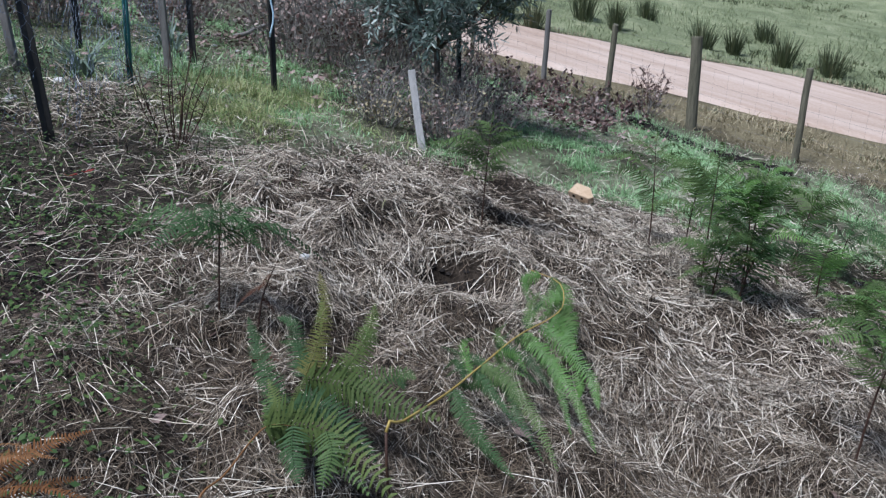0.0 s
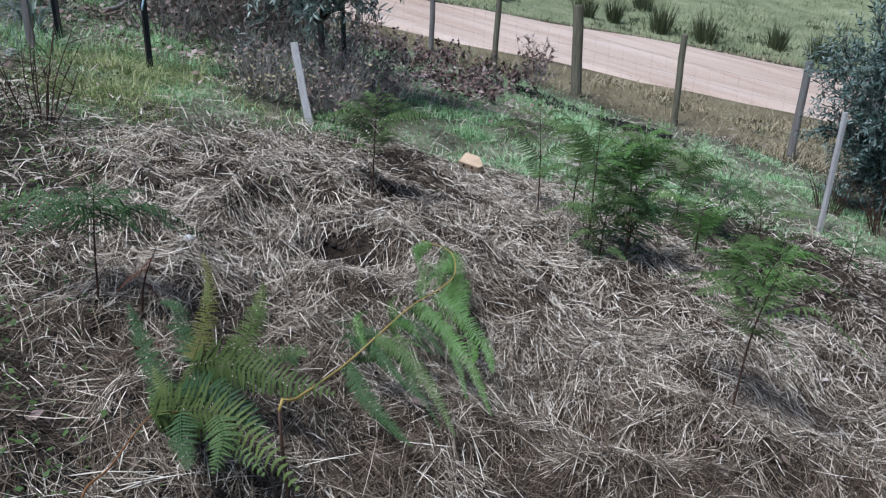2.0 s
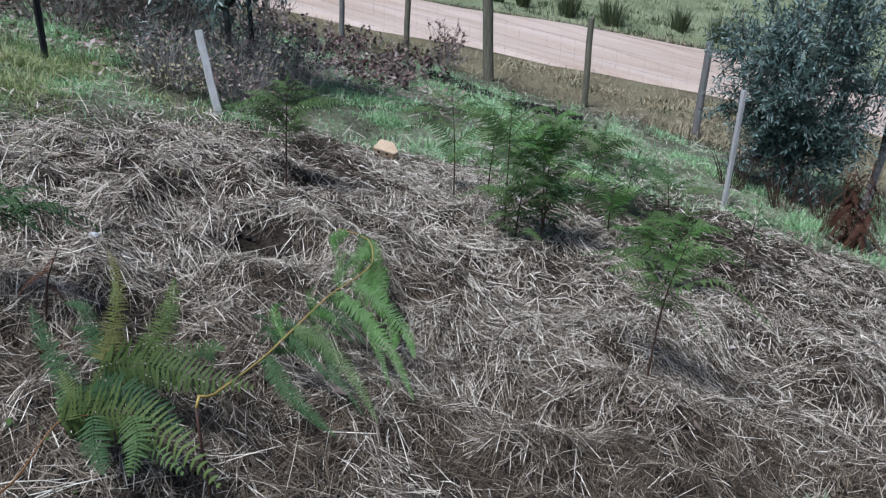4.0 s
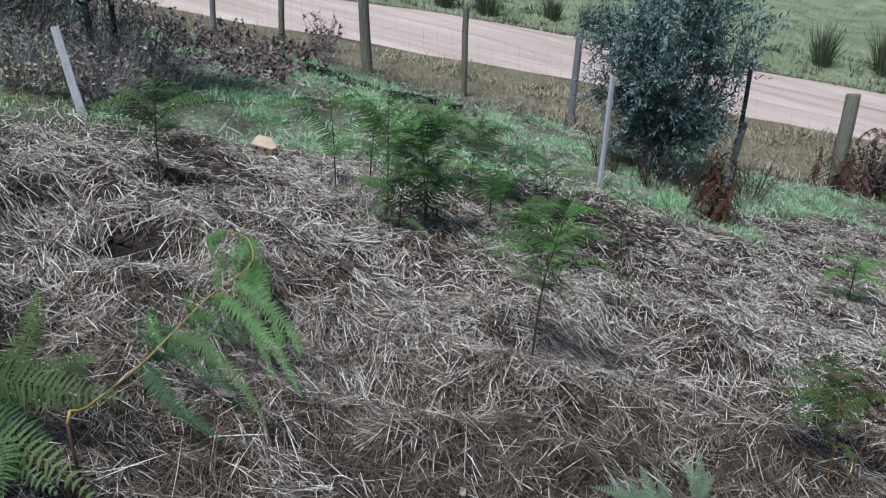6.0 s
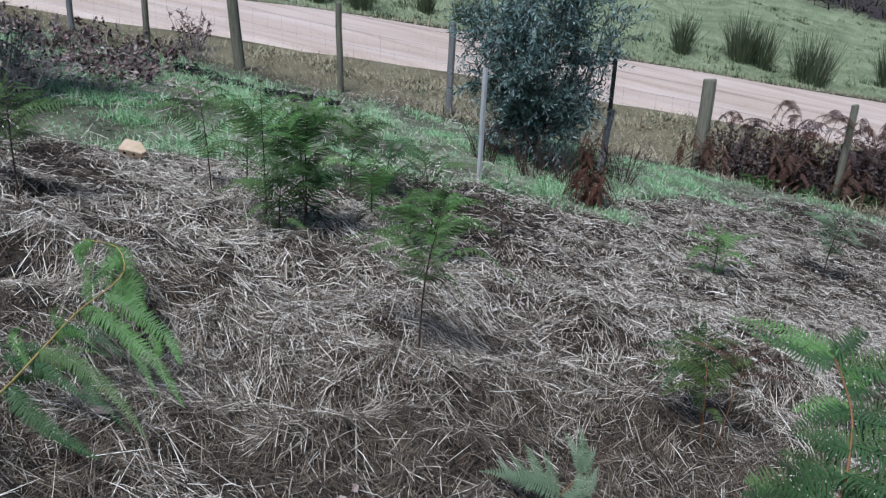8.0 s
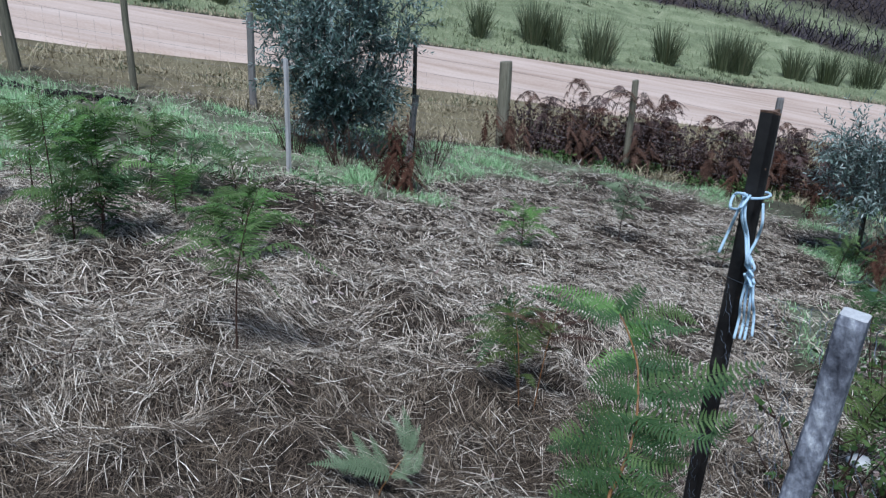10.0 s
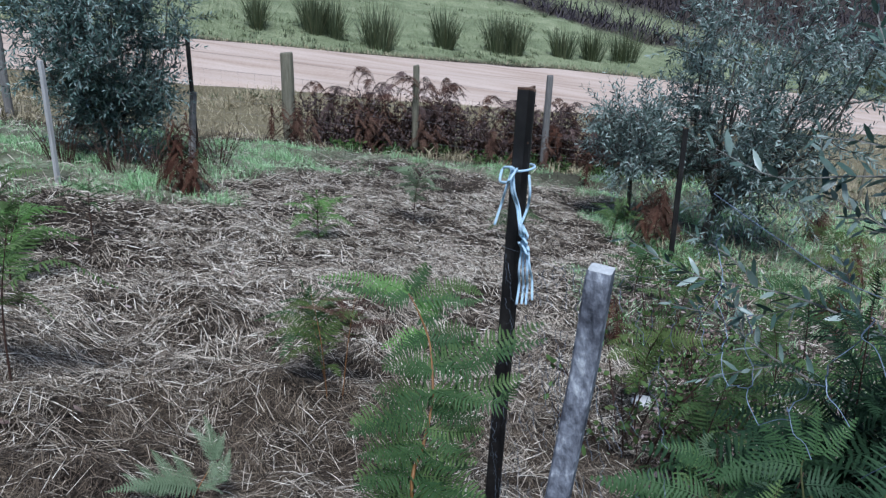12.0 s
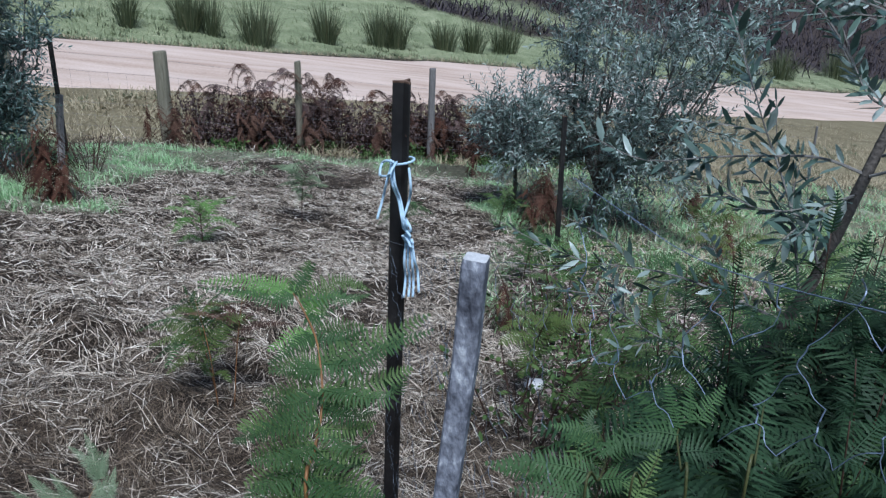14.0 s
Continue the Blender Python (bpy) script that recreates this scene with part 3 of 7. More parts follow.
def green_weight(x, y):
    s = across(x, y)
    m = (1 - straw_mask(x, y)) * (1 - np.where(x < -0.2, 0.92, 0.45) * understory(x, y))
    return m * (1 - step(s, 8.4, 9.9)) * (0.2 + 0.8 * step(vnoise(x, y, 1.1, 14), 0.25, 0.55)) * (0.12 + 0.88 * step(vnoise(x, y, 4.5, 13), 0.35, 0.6)) * np.clip(4.5 / np.hypot(x, y), 0, 1) ** 1.2


def yellow_weight(x, y):
    d = np.exp(-((x + 5.25) ** 2 / 0.6 + (y - 0.25) ** 2 / 0.25)) + 0.7 * np.exp(-((x + 5.6) ** 2 / 0.4 + (y - 0.95) ** 2 / 0.3))
    return np.clip(d, 0, 1) * (0.06 + 0.94 * step(vnoise(x, y, 3.2, 15), 0.45, 0.65))


def verge_weight(x, y):
    s, a = across(x, y), along(x, y)
    return step(s, 9.0, 9.8) * (1 - step(s - road_near(a), -0.5, 0.1)) * (0.4 + 0.6 * vnoise(x, y, 1.2, 16)) * np.clip(12 / np.hypot(x, y), 0, 1)


def pasture_weight(x, y):
    s, a = across(x, y), along(x, y)
    return step(s - road_far(a), -0.1, 0.6) * (1 - scrub_mask(x, y)) * (0.2 + 0.8 * step(vnoise(x, y, 0.7, 17), 0.3, 0.6)) * np.clip(20 / np.hypot(x, y), 0, 1) ** 1.6


def moss_weight(x, y):
    return (1 - 0.75 * straw_mask(x, y)) * step(-y - 0.15 * (x + 3), -0.35, 0.15) * np.clip(2.4 / np.hypot(x, y), 0, 1) ** 2 * (0.25 + 0.75 * step(vnoise(x, y, 3.0, 77), 0.3, 0.55))


def road_edge_weight(x, y):
    s, a = across(x, y), along(x, y)
    return np.exp(-((s - road_far(a) - 0.25) / 0.35) ** 2) * (0.3 + 0.7 * vnoise(x, y, 1.5, 18))


grass_layer("green_grass", 130000, 31, GRASS, (-11, -6), (8, 11), green_weight, 0.025, 0.08, 0.0062, "short green grass around the mulched patch", 28, 45)
grass_layer("yellowing_grass", 10000, 32, GRASS_YELLOW, (-7, -1.5), (-2, 2.6), yellow_weight, 0.05, 0.14, 0.0042, "tufts of yellowing grass at the mulch edge", 28, 42)
grass_layer("verge_grass", 56000, 33, GRASS_DRY, (-15, 3), (12, 24), verge_weight, 0.05, 0.13, 0.012, "dry brown grass on the road verge", 22, 32)
grass_layer("pasture_grass", 60000, 34, PASTURE, (-34, 5), (30, 60), pasture_weight, 0.06, 0.16, 0.022, "pale short pasture grass beyond the road")
grass_layer("road_edge_grass", 7000, 35, GRASS_DRY, (-22, 5), (22, 42), road_edge_weight, 0.05, 0.14, 0.016, "dry grass fringe along the far road edge")


def tuft_weight(x, y):
    s = across(x, y)
    return (1 - straw_mask(x, y)) * (1 - 0.9 * understory(x, y)) * (1 - step(s, 8.2, 9.4)) * step(vnoise(x, y, 3.2, 74), 0.6, 0.75) * step(y - 0.9 * (x + 4.6), 0.0, 1.0) * np.clip(6 / np.hypot(x, y), 0, 1) ** 1.2


def bank_weight(x, y):
    left = step(-y - 0.12 * (x + 3) + 0.5 * (vnoise(x, y, 1.8, 71) - 0.5), -0.25, 0.25) * step(x, -6.5, -5.0) * (1 - step(x, 1.0, 4.0))
    right = step(x + 0.25 * (vnoise(x, y, 1.5, 70) - 0.5), 0.1, 0.6) * (1 - step(y, 8.0, 9.5)) * (1 - step(x, 4, 6)) * step(y, -2, 0)
    strip = step(across(x, y), 7.6, 8.6) * (1 - step(across(x, y), 9.4, 10.2)) * step(x, -9, -7)
    return np.clip(left + 0.7 * right + 0.8 * strip, 0, 1) * (0.15 + 0.85 * step(vnoise(x, y, 2.4, 75), 0.35, 0.6)) * np.clip(4.5 / np.hypot(x, y), 0, 1)


grass_layer("grass_tufts", 44000, 36, GRASS, (-9, -2.0), (4.5, 10), tuft_weight, 0.06, 0.14, 0.0042, "longer tufts of fresh green grass by the mulch", 28, 50)
grass_layer("dead_grass_tangle", 60000, 37, STRAW_BROWN, (-9, -6.0), (7, 11.5), bank_weight, 0.06, 0.2, 0.0036, "tangled dead brown grass and stalks among weeds", 26, 22)


def orchard_weight(x, y):
    s = across(x, y)
    return step(x, 0.1, 0.8) * step(y, 4.5, 6.0) * (1 - step(s, 8.2, 9.6)) * (1 - straw_mask(x, y)) * (0.3 + 0.7 * step(vnoise(x, y, 1.6, 79), 0.3, 0.6))


grass_layer("orchard_grass", 15000, 38, GRASS, (0, 4.5), (10, 16), orchard_weight, 0.06, 0.17, 0.009, "rough green grass under the olive trees", 25, 50)
grass_layer("orchard_dead_grass", 12000, 39, GRASS_DRY, (0, 4.5), (10, 16), orchard_weight, 0.07, 0.22, 0.008, "dead pale grass under the olive trees", 25, 35)


def weed_layer(name, n, seed, mat, lo, hi, weight, size, label, high=0.05):
    """Small rounded leaves near the ground, each of four points, folded a little."""
    rng = np.random.default_rng(seed)
    x, y = scatter(n, lo, hi, weight, rng)
    k = len(x)
    r = size * rng.uniform(0.5, 1.4, k)
    z = land(x, y) + rng.uniform(0.0, high, k) * (0.4 + vnoise(x, y, 4, 60))
    t = rng.uniform(0, 6.283, k)
    tip = rng.uniform(-0.5, 0.7, k)
    d = np.stack([np.cos(t), np.sin(t), tip], -1)
    w = np.stack([-np.sin(t), np.cos(t), rng.uniform(-0.5, 0.5, k)], -1)
    p = np.stack([x, y, z], -1)
    rr = r[:, None]
    v = np.stack([p, p + d * rr * 0.5 + w * rr * 0.36, p + d * rr * 1.1, p + d * rr * 0.55 - w * rr * 0.36], 1).reshape(-1, 3)
    q = np.arange(k)[:, None] * 4 + [0, 1, 2, 3]
    tagged(new(name, fast_mesh(name, v, q, mat)), label, "weeds", kind="stuff")


weed_layer("low_weeds", 140000, 41, MOSS, (-8, -7), (7, 0.9), moss_weight, 0.016, "low green moss and creeping weeds", 0.10)
weed_layer("understory_weeds", 16000, 45, MOSS, (0.1, 0.8), (4.0, 7.0), lambda x, y: understory(x, y) * step(vnoise(x, y, 2.5, 72), 0.35, 0.65), 0.026, "low green weeds under the bracken", 0.12)
weed_layer("understory_litter", 9000, 46, DEAD_LEAF, (0.1, 0.8), (4.0, 7.0), lambda x, y: understory(x, y), 0.03, "brown leaf litter under the bracken", 0.04)
weed_layer("fallen_leaves", 900, 42, DEAD_LEAF, (-5.5, -2.0), (0.5, 4.0), lambda x, y: near_weight(x, y) * (0.15 + 0.85 * step(-y, -0.3, 0.4)), 0.03, "scattered dry brown leaves on the mulch", 0.03)
weed_layer("leaf_litter", 4600, 43, DEAD_LEAF, (-10.5, -1.5), (-4.6, 5.6),
           lambda x, y: np.clip(0.8 * np.exp(-((x + 7.5) ** 2 / 1.0 + (y - 3.6) ** 2 / 0.5)) + 0.6 * np.exp(-((x + 8.3) ** 2 / 3 + (y - 0.6) ** 2 / 1.5)), 0, 1),
           0.045, "dry reddish-brown leaves strewn under the trees", 0.06)


def tussocks():
    rng = np.random.default_rng(47)
    cx, cy = scatter(340, (-30, 8), (26, 52), lambda x, y: pasture_weight(x, y) * step(vnoise(x, y, 0.25, 73), 0.4, 0.7), rng)
    n = 26
    k = len(cx) * n
    x = np.repeat(cx, n) + rng.normal(0, 0.09, k)
    y = np.repeat(cy, n) + rng.normal(0, 0.09, k)
    me = blade_mesh("pasture_tussocks", x, y, land(x, y) - 0.02, rng.uniform(0, 6.283, k), rng.uniform(0.07, 0.2, k), rng.uniform(0.012, 0.024, k), np.clip(rng.normal(65, 18, k), 20, 90), rng.normal(-40, 20, k), RUSH)
    tagged(new("pasture_tussocks", me), "scattered dark grass tussocks in the pasture", "grass", kind="stuff")



def verge_tufts():
    rng = np.random.default_rng(48)
    for name, count, mat, lo, hi, label in (("verge_tufts", 520, GRASS_DRY, 0.08, 0.24, "tufts of dry brown grass on the verge"), ("verge_weeds", 260, RUSH, 0.05, 0.16, "dark green weeds and grass on the verge")):
        cx, cy = scatter(count, (-15, 3), (12, 24), lambda x, y: verge_weight(x, y) * step(vnoise(x, y, 0.9, 78), 0.3, 0.6), rng)
        n = 34
        k = len(cx) * n
        r = np.repeat(rng.uniform(0.05, 0.16, len(cx)), n)
        x = np.repeat(cx, n) + rng.normal(0, 1, k) * r
        y = np.repeat(cy, n) + rng.normal(0, 1, k) * r
        me = blade_mesh(name, x, y, land(x, y) - 0.02, rng.uniform(0, 6.283, k), rng.uniform(lo, hi, k), rng.uniform(0.006, 0.012, k), np.clip(rng.normal(55, 22, k), 12, 90), rng.normal(-50, 25, k), mat)
        tagged(new(name, me), label, "grass", kind="stuff")


tussocks()
verge_tufts()


def scrub_layer():
    rng = np.random.default_rng(44)
    x, y = scatter(70000, (-16, 24), (60, 110), lambda x, y: scrub_mask(x, y) * np.clip(40 / np.hypot(x, y), 0, 1) ** 1.5, rng)
    k = len(x)
    me = blade_mesh("hill_scrub", x, y, land(x, y) - 0.05, rng.uniform(0, 6.283, k), rng.uniform(0.3, 1.0, k) * (0.4 + vnoise(x, y, 0.45, 61)), rng.uniform(0.035, 0.10, k),
                    np.clip(rng.normal(60, 25, k), 10, 90), rng.normal(-70, 30, k), BRUSH, None, True)
    tagged(new("hill_scrub", me), "dark leafless scrub covering the far hillside", "scrub", kind="stuff")


scrub_layer()


# ---- fern pieces ----
def comb(bd, p0, way, up, length, teeth, reach, rng, arch=(0.0, 0.12), fat=0.42):
    """A stalk from p0 that rises and droops, with teeth on both sides, their length falling to the tip."""
    side = way.cross(up).normalized()

    def spot(t):
        return p0 + way * length * t + up * length * (arch[0] * t - arch[1] * t * t)

    for i in range(teeth):
        t = (i + 0.6) / teeth
        c = spot(t)
        ahead = (spot(t + 0.02) - c).normalized()
        l = reach * (1 - t) ** 0.75 * min(1, 0.55 + 3.5 * t) * rng.uniform(0.82, 1.12)
        w = length / teeth * fat
        for sg in (-1, 1):
            d = (side * sg + ahead * rng.uniform(0.3, 0.5) - up * rng.uniform(-0.1, 0.4)).normalized()
            n = (ahead - d * ahead.dot(d)).normalized()
            bd.add([c - n * w * 0.9, c + n * w * 0.9, c + d * l * 0.6 + n * w * 0.8 + up * 0.06 * l, c + d * l, c + d * l * 0.6 - n * w * 0.8 + up * 0.06 * l],
                   [(0, 1, 2, 4), (4, 2, 3)])
    bd.add(*tube([spot(t) for t in (0, 0.33, 0.66, 1)], [length * 0.009, length * 0.007, length * 0.005, length * 0.002], 3, False))


def leaflet_mesh(kind, mat, seed):
    rng = random.Random(seed)
    bd = Build()
    X, Z = Vector((1, 0, 0)), Vector((0, 0, 1))
    k = rng.uniform(0.8, 1.3)
    if kind == "simple":
        comb(bd, Vector((0, 0, 0)), X, Z, 1.0, 32, 0.19, rng, (0.22 * k, 0.42 * k), 0.33)
    elif kind == "ribbon":
        comb(bd, Vector((0, 0, 0)), X, Z, 1.0, 40, 0.125, rng, (0.12 * k, 0.24 * k), 0.36)
    else:
        subs = 14
        arch = (0.30 * k, 0.58 * k)
        for i in range(subs):
            t = (i + 0.5) / subs
            c = X * t + Z * (arch[0] * t - arch[1] * t * t)
            l = 0.34 * (1 - t) ** 0.8 * min(1, 0.6 + 3 * t) * rng.uniform(0.85, 1.12)
            for sg in (-1, 1):
                d = (Vector((0.4, sg, -rng.uniform(-0.1, 0.45)))).normalized()
                comb(bd, c, d, Z, l, max(4, int(9 * (1 - t) + 3)), 0.036 + 0.02 * (1 - t), rng, (0.1, 0.25), 0.46)
        bd.add(*tube([X * t + Z * (arch[0] * t - arch[1] * t * t) for t in (0, 0.25, 0.5, 0.75, 1)], [0.009, 0.008, 0.006, 0.004, 0.002], 4, False))
    return bd.mesh("leaflet", mat)


LIB = {}


def leaflet(kind, mat, k):
    key = (kind, mat.name, k)
    if key not in LIB:
        LIB[key] = leaflet_mesh(kind, mat, 100 + k)
    return LIB[key]


def fern(label, pts, pairs, span, mat, stem_mat, seed, start=0.35, kind="simple", rise=0.35, az=None, spin=20, radius=0.0045, droop=0.0, group="bracken ferns", name="bracken_fern", category="fern", peak=0.25):
    """A bracken plant: a bare stalk that carries pairs of leaflets from start to its tip."""
    rng = random.Random(seed)
    line = spline(pts, 24)
    root = thing(name, line[0], label, category, group)
    bd = Build()
    bd.add(*tube(line, [radius * (1 - 0.75 * i / 23) for i in range(24)], 6))
    stem = part("stem", bd.mesh("stem", stem_mat, True), root)
    for i in range(pairs + 1):
        u = start + (1 - start) * (i / pairs) ** 0.9
        f = min(u * 23, 22.999)
        k = int(f)
        c = line[k].lerp(line[k + 1], f - k)
        tan = (line[k + 1] - line[k]).normalized()
        g = i / pairs
        size = 1.12 * span * (min(1, 0.55 + g / peak * 0.45) if g < peak else 1 - 0.8 * (g - peak) / (1 - peak)) * rng.uniform(0.85, 1.12)
        if az is None:
            side = tan.cross(Vector((0, 0, 1)))
            side = side.normalized() if side.length > 0.15 else Vector((1, 0, 0))
        else:
            w = radians(az + rng.uniform(-spin, spin))
            side = Vector((math.cos(w), math.sin(w), 0))
        ways = [tan] if i == pairs else [(side + Vector((rng.uniform(-0.4, 0.4), rng.uniform(-0.4, 0.4), 0))).normalized(), (-side + Vector((rng.uniform(-0.4, 0.4), rng.uniform(-0.4, 0.4), 0))).normalized()]
        for w in ways:
            d = (w + tan * (rise * rng.uniform(0.7, 1.3) if i < pairs else 1) - Vector((0, 0, droop * rng.uniform(0.7, 1.3)))).normalized()
            n = (tan if abs(tan.z) > 0.75 else tan.cross(side) * (1 if tan.cross(side).z > 0 else -1))
            n = n + Vector((rng.uniform(-0.55, 0.55), rng.uniform(-0.55, 0.55), 0.3)) + Vector((w.x, w.y, 0)) * 0.3
            n = (n - d * n.dot(d)).normalized()
            yv = n.cross(d)
            m = Matrix((d, yv, n)).transposed().to_4x4()
            m.translation = c
            if kind == "lacy":
                tip = c + d * size - Vector((0, 0, rng.uniform(0.05, 0.4) * size))
                pinna(stem, [c, c + d * size * 0.5 + n * size * rng.uniform(0.04, 0.14), tip], size * 0.28, mat, rng.random(), n)
            else:
                part("leaflet", leaflet(kind, mat, rng.randrange(3)), stem, "", m @ Matrix.Diagonal((size, size, size, 1)))
    return root


def laid_frond(label, stem, leaflets, mats, stem_mat, seed, radius=0.0045, wide=1.0, short="ribbon", long=1.06, more=1):
    """A frond whose stalk and leaflets (foot and tip each) lie where they are given."""
    rng = random.Random(seed)
    line = spline(stem, 26)
    root = thing("bracken_fern", line[0], label, "fern", "bracken ferns")
    bd = Build()
    bd.add(*tube(line, [radius * (1 - 0.7 * i / 25) for i in range(26)], 6))
    part("stem", bd.mesh("stem", stem_mat, True), root)
    for i, (p, q) in enumerate(leaflets):
        p, q = Vector(p), Vector(q)
        d = (q - p).normalized()
        n = Vector((rng.uniform(0.1, 0.6), rng.uniform(-0.4, 0.1), 1))
        n = (n - d * n.dot(d)).normalized()
        m = Matrix((d, n.cross(d), n)).transposed().to_4x4()
        m.translation = p + n * 0.03 * (q - p).length
        s = (q - p).length * long
        y = 0.62 if s > 0.42 else 1.0
        part("leaflet", leaflet("ribbon" if s > 0.42 else short, mats[i % len(mats)], rng.randrange(3)), root, "", m @ Matrix.Diagonal((s, s * wide * y, s, 1)))
        for _ in range(more):
            t = rng.uniform(0.1, 0.5)
            e = pose(0, 0, 0, rng.uniform(-35, 35), rng.uniform(5, 35), rng.choice((-1, 1)) * rng.uniform(14, 38))
            k = s * rng.uniform(0.45, 0.75)
            part("leaflet", leaflet(short, mats[(i + 1) % len(mats)], rng.randrange(3)), root, "", m @ Matrix.Translation((s * t * 0.6, 0, 0)) @ e @ Matrix.Diagonal((k, k * wide, k, 1)))
    return root


def frond_stem(label, pts, mat, radius):
    """A bracken thing whose stalk rises from the ground through the given points; returns its stem, which bears the leaf branches."""
    p = Vector(pts[0])
    foot = Vector((p.x + 0.03, p.y + 0.02, zat(p.x + 0.03, p.y + 0.02) - 0.02))
    line = spline([foot] + list(pts), 30)
    root = thing("bracken_fern", foot, label, "fern", "bracken ferns")
    radii = [radius * (1 - 0.7 * i / 29) for i in range(30)]
    cut = min(range(30), key=lambda i: (line[i] - p).length)
    for name, a, b, m in (("stalk", 0, cut, STEM_DARK), ("stem", cut, 29, mat)):
        bd = Build()
        bd.add(*tube(line[a:b + 1], radii[a:b + 1], 6))
        stem = part(name, bd.mesh(name, m, True), root)
    return stem


LOBES = [(0, 0.5), (0.1, 0.55), (0.16, 1.1), (0.27, 0.5), (0.33, 1.0), (0.45, 0.48), (0.52, 0.85), (0.64, 0.4), (0.71, 0.62), (0.84, 0.3), (1, 0.05)]


def pinna(stem, pts, reach, mat, seed, face=None):
    """One leaf branch of a frond: a curved midrib with two rows of narrow, drooping, lobed leaves."""
    rng = random.Random(seed)
    line = spline(pts, 24)
    total = sum((b - a).length for a, b in zip(line, line[1:]))
    teeth = max(9, int(total / max(0.007, reach * 0.145)))
    if face is None:
        face = Vector((0.35 - 0.5 * min(0, line[0].x + 0.6), -0.45, 0.8)) + rand_dir(rng) * 0.35
    bd = Build()
    bd.add(*tube(line, [0.0016 * (1 - 0.7 * i / 23) for i in range(24)], 4, False))
    for i in range(teeth):
        t = (i + 0.5) / teeth
        f = min(t * 23, 22.99)
        k = int(f)
        c = line[k].lerp(line[k + 1], f - k)
        ahead = (line[k + 1] - line[k]).normalized()
        n = (face - ahead * face.dot(ahead)).normalized()
        side = ahead.cross(n)
        size = reach * (1 - t) ** 0.62 * min(1, 0.6 + 2.4 * t)
        w = 0.35 * total / teeth
        for sg in (-1, 1):
            l = size * rng.uniform(0.8, 1.12)
            sag = rng.uniform(0.05, 0.42)
            d = (side * sg + ahead * rng.uniform(0.22, 0.5) + n * rng.uniform(-0.2, 0.2)).normalized()
            a = (ahead - d * ahead.dot(d)).normalized()
            v = []
            for q, z in LOBES:
                p = c + d * l * q - n * l * sag * q * q
                v += [p - a * w * z, p + a * w * z]
            bd.add(v, [(2 * m, 2 * m + 1, 2 * m + 3, 2 * m + 2) for m in range(len(LOBES) - 1)])
    part("leaflet", bd.mesh("leaflet", mat), stem)


def upright(label, x, y, h, span, pairs, mat, stem_mat, seed, lean=(0, 0), start=0.4, kind="simple", az=0, spin=40, rise=0.3, sink=0.03, droop=0.0, **kw):
    z = zat(x, y)
    rng = random.Random(seed + 500)
    mid = Vector((x + lean[0] * 0.35 + rng.uniform(-0.01, 0.01), y + lean[1] * 0.35, z + h * 0.55))
    return fern(label, [(x, y, z - sink), mid, (x + lean[0], y + lean[1], z + h)], pairs, span, mat, stem_mat, seed, start, kind, rise, az, spin, droop=droop, **kw)


# ---- posts, stakes and wires ----
def round_post(bd, x, y, z0, z1, r, lean=(0, 0), seed=0, sides=12):
    rng = random.Random(seed)
    pts, rad = [], []
    for t in (0, 0.25, 0.5, 0.75, 0.985, 1.0):
        pts.append((x + lean[0] * t + rng.uniform(-0.004, 0.004), y + lean[1] * t + rng.uniform(-0.004, 0.004), z0 + (z1 - z0) * t))
        rad.append(r * (1 - 0.06 * t) * (0.93 if t == 1 else 1))
    bd.add(*tube(pts, rad, sides))


def square_stake(label, foot, top, w, mat, seed=0, end=None, category="stake", name="wooden_stake", group="wooden stakes"):
    """A sawn stake with eased edges, from foot to top."""
    foot, top = Vector(foot), Vector(top)
    t = (top - foot).normalized()
    a = t.cross(Vector((0.2, 1, 0.1))).normalized()
    b = t.cross(a)
    h, c = w / 2, w * 0.09
    ring = [(h, h - c), (h - c, h), (-h + c, h), (-h, h - c), (-h, -h + c), (-h + c, -h), (h - c, -h), (h, -h + c)]
    rng = random.Random(seed)
    v, f = [], []
    lev = [0, 0.2, 0.45, 0.7, 0.9, 0.992, 1.0]
    for i, u in enumerate(lev):
        p = foot.lerp(top, u) + a * rng.uniform(-0.002, 0.002) + b * rng.uniform(-0.002, 0.002)
        k = 0.94 if i == len(lev) - 1 else 1
        v += [p + a * q * k + b * r * k for q, r in ring]
    for i in range(len(lev) - 1):
        for k in range(8):
            j = (k + 1) % 8
            f.append((i * 8 + k, i * 8 + j, i * 8 + 8 + j, i * 8 + 8 + k))
    f.append(tuple(range(7, -1, -1)))
    root = thing(name, foot, label, category, group)
    bd = Build()
    bd.add(v, f)
    shaft = part("shaft", bd.mesh("shaft", mat), root)
    bd = Build()
    cap = [p + t * 0.0005 for p in v[-8:]]
    bd.add(cap, [tuple(range(8))])
    low = [p - t * 0.003 for p in cap]
    bd.add(low + cap, [(k, (k + 1) % 8, 8 + (k + 1) % 8, 8 + k) for k in range(8)])
    part("sawn_end", bd.mesh("sawn_end", end or mat), shaft)
    return root


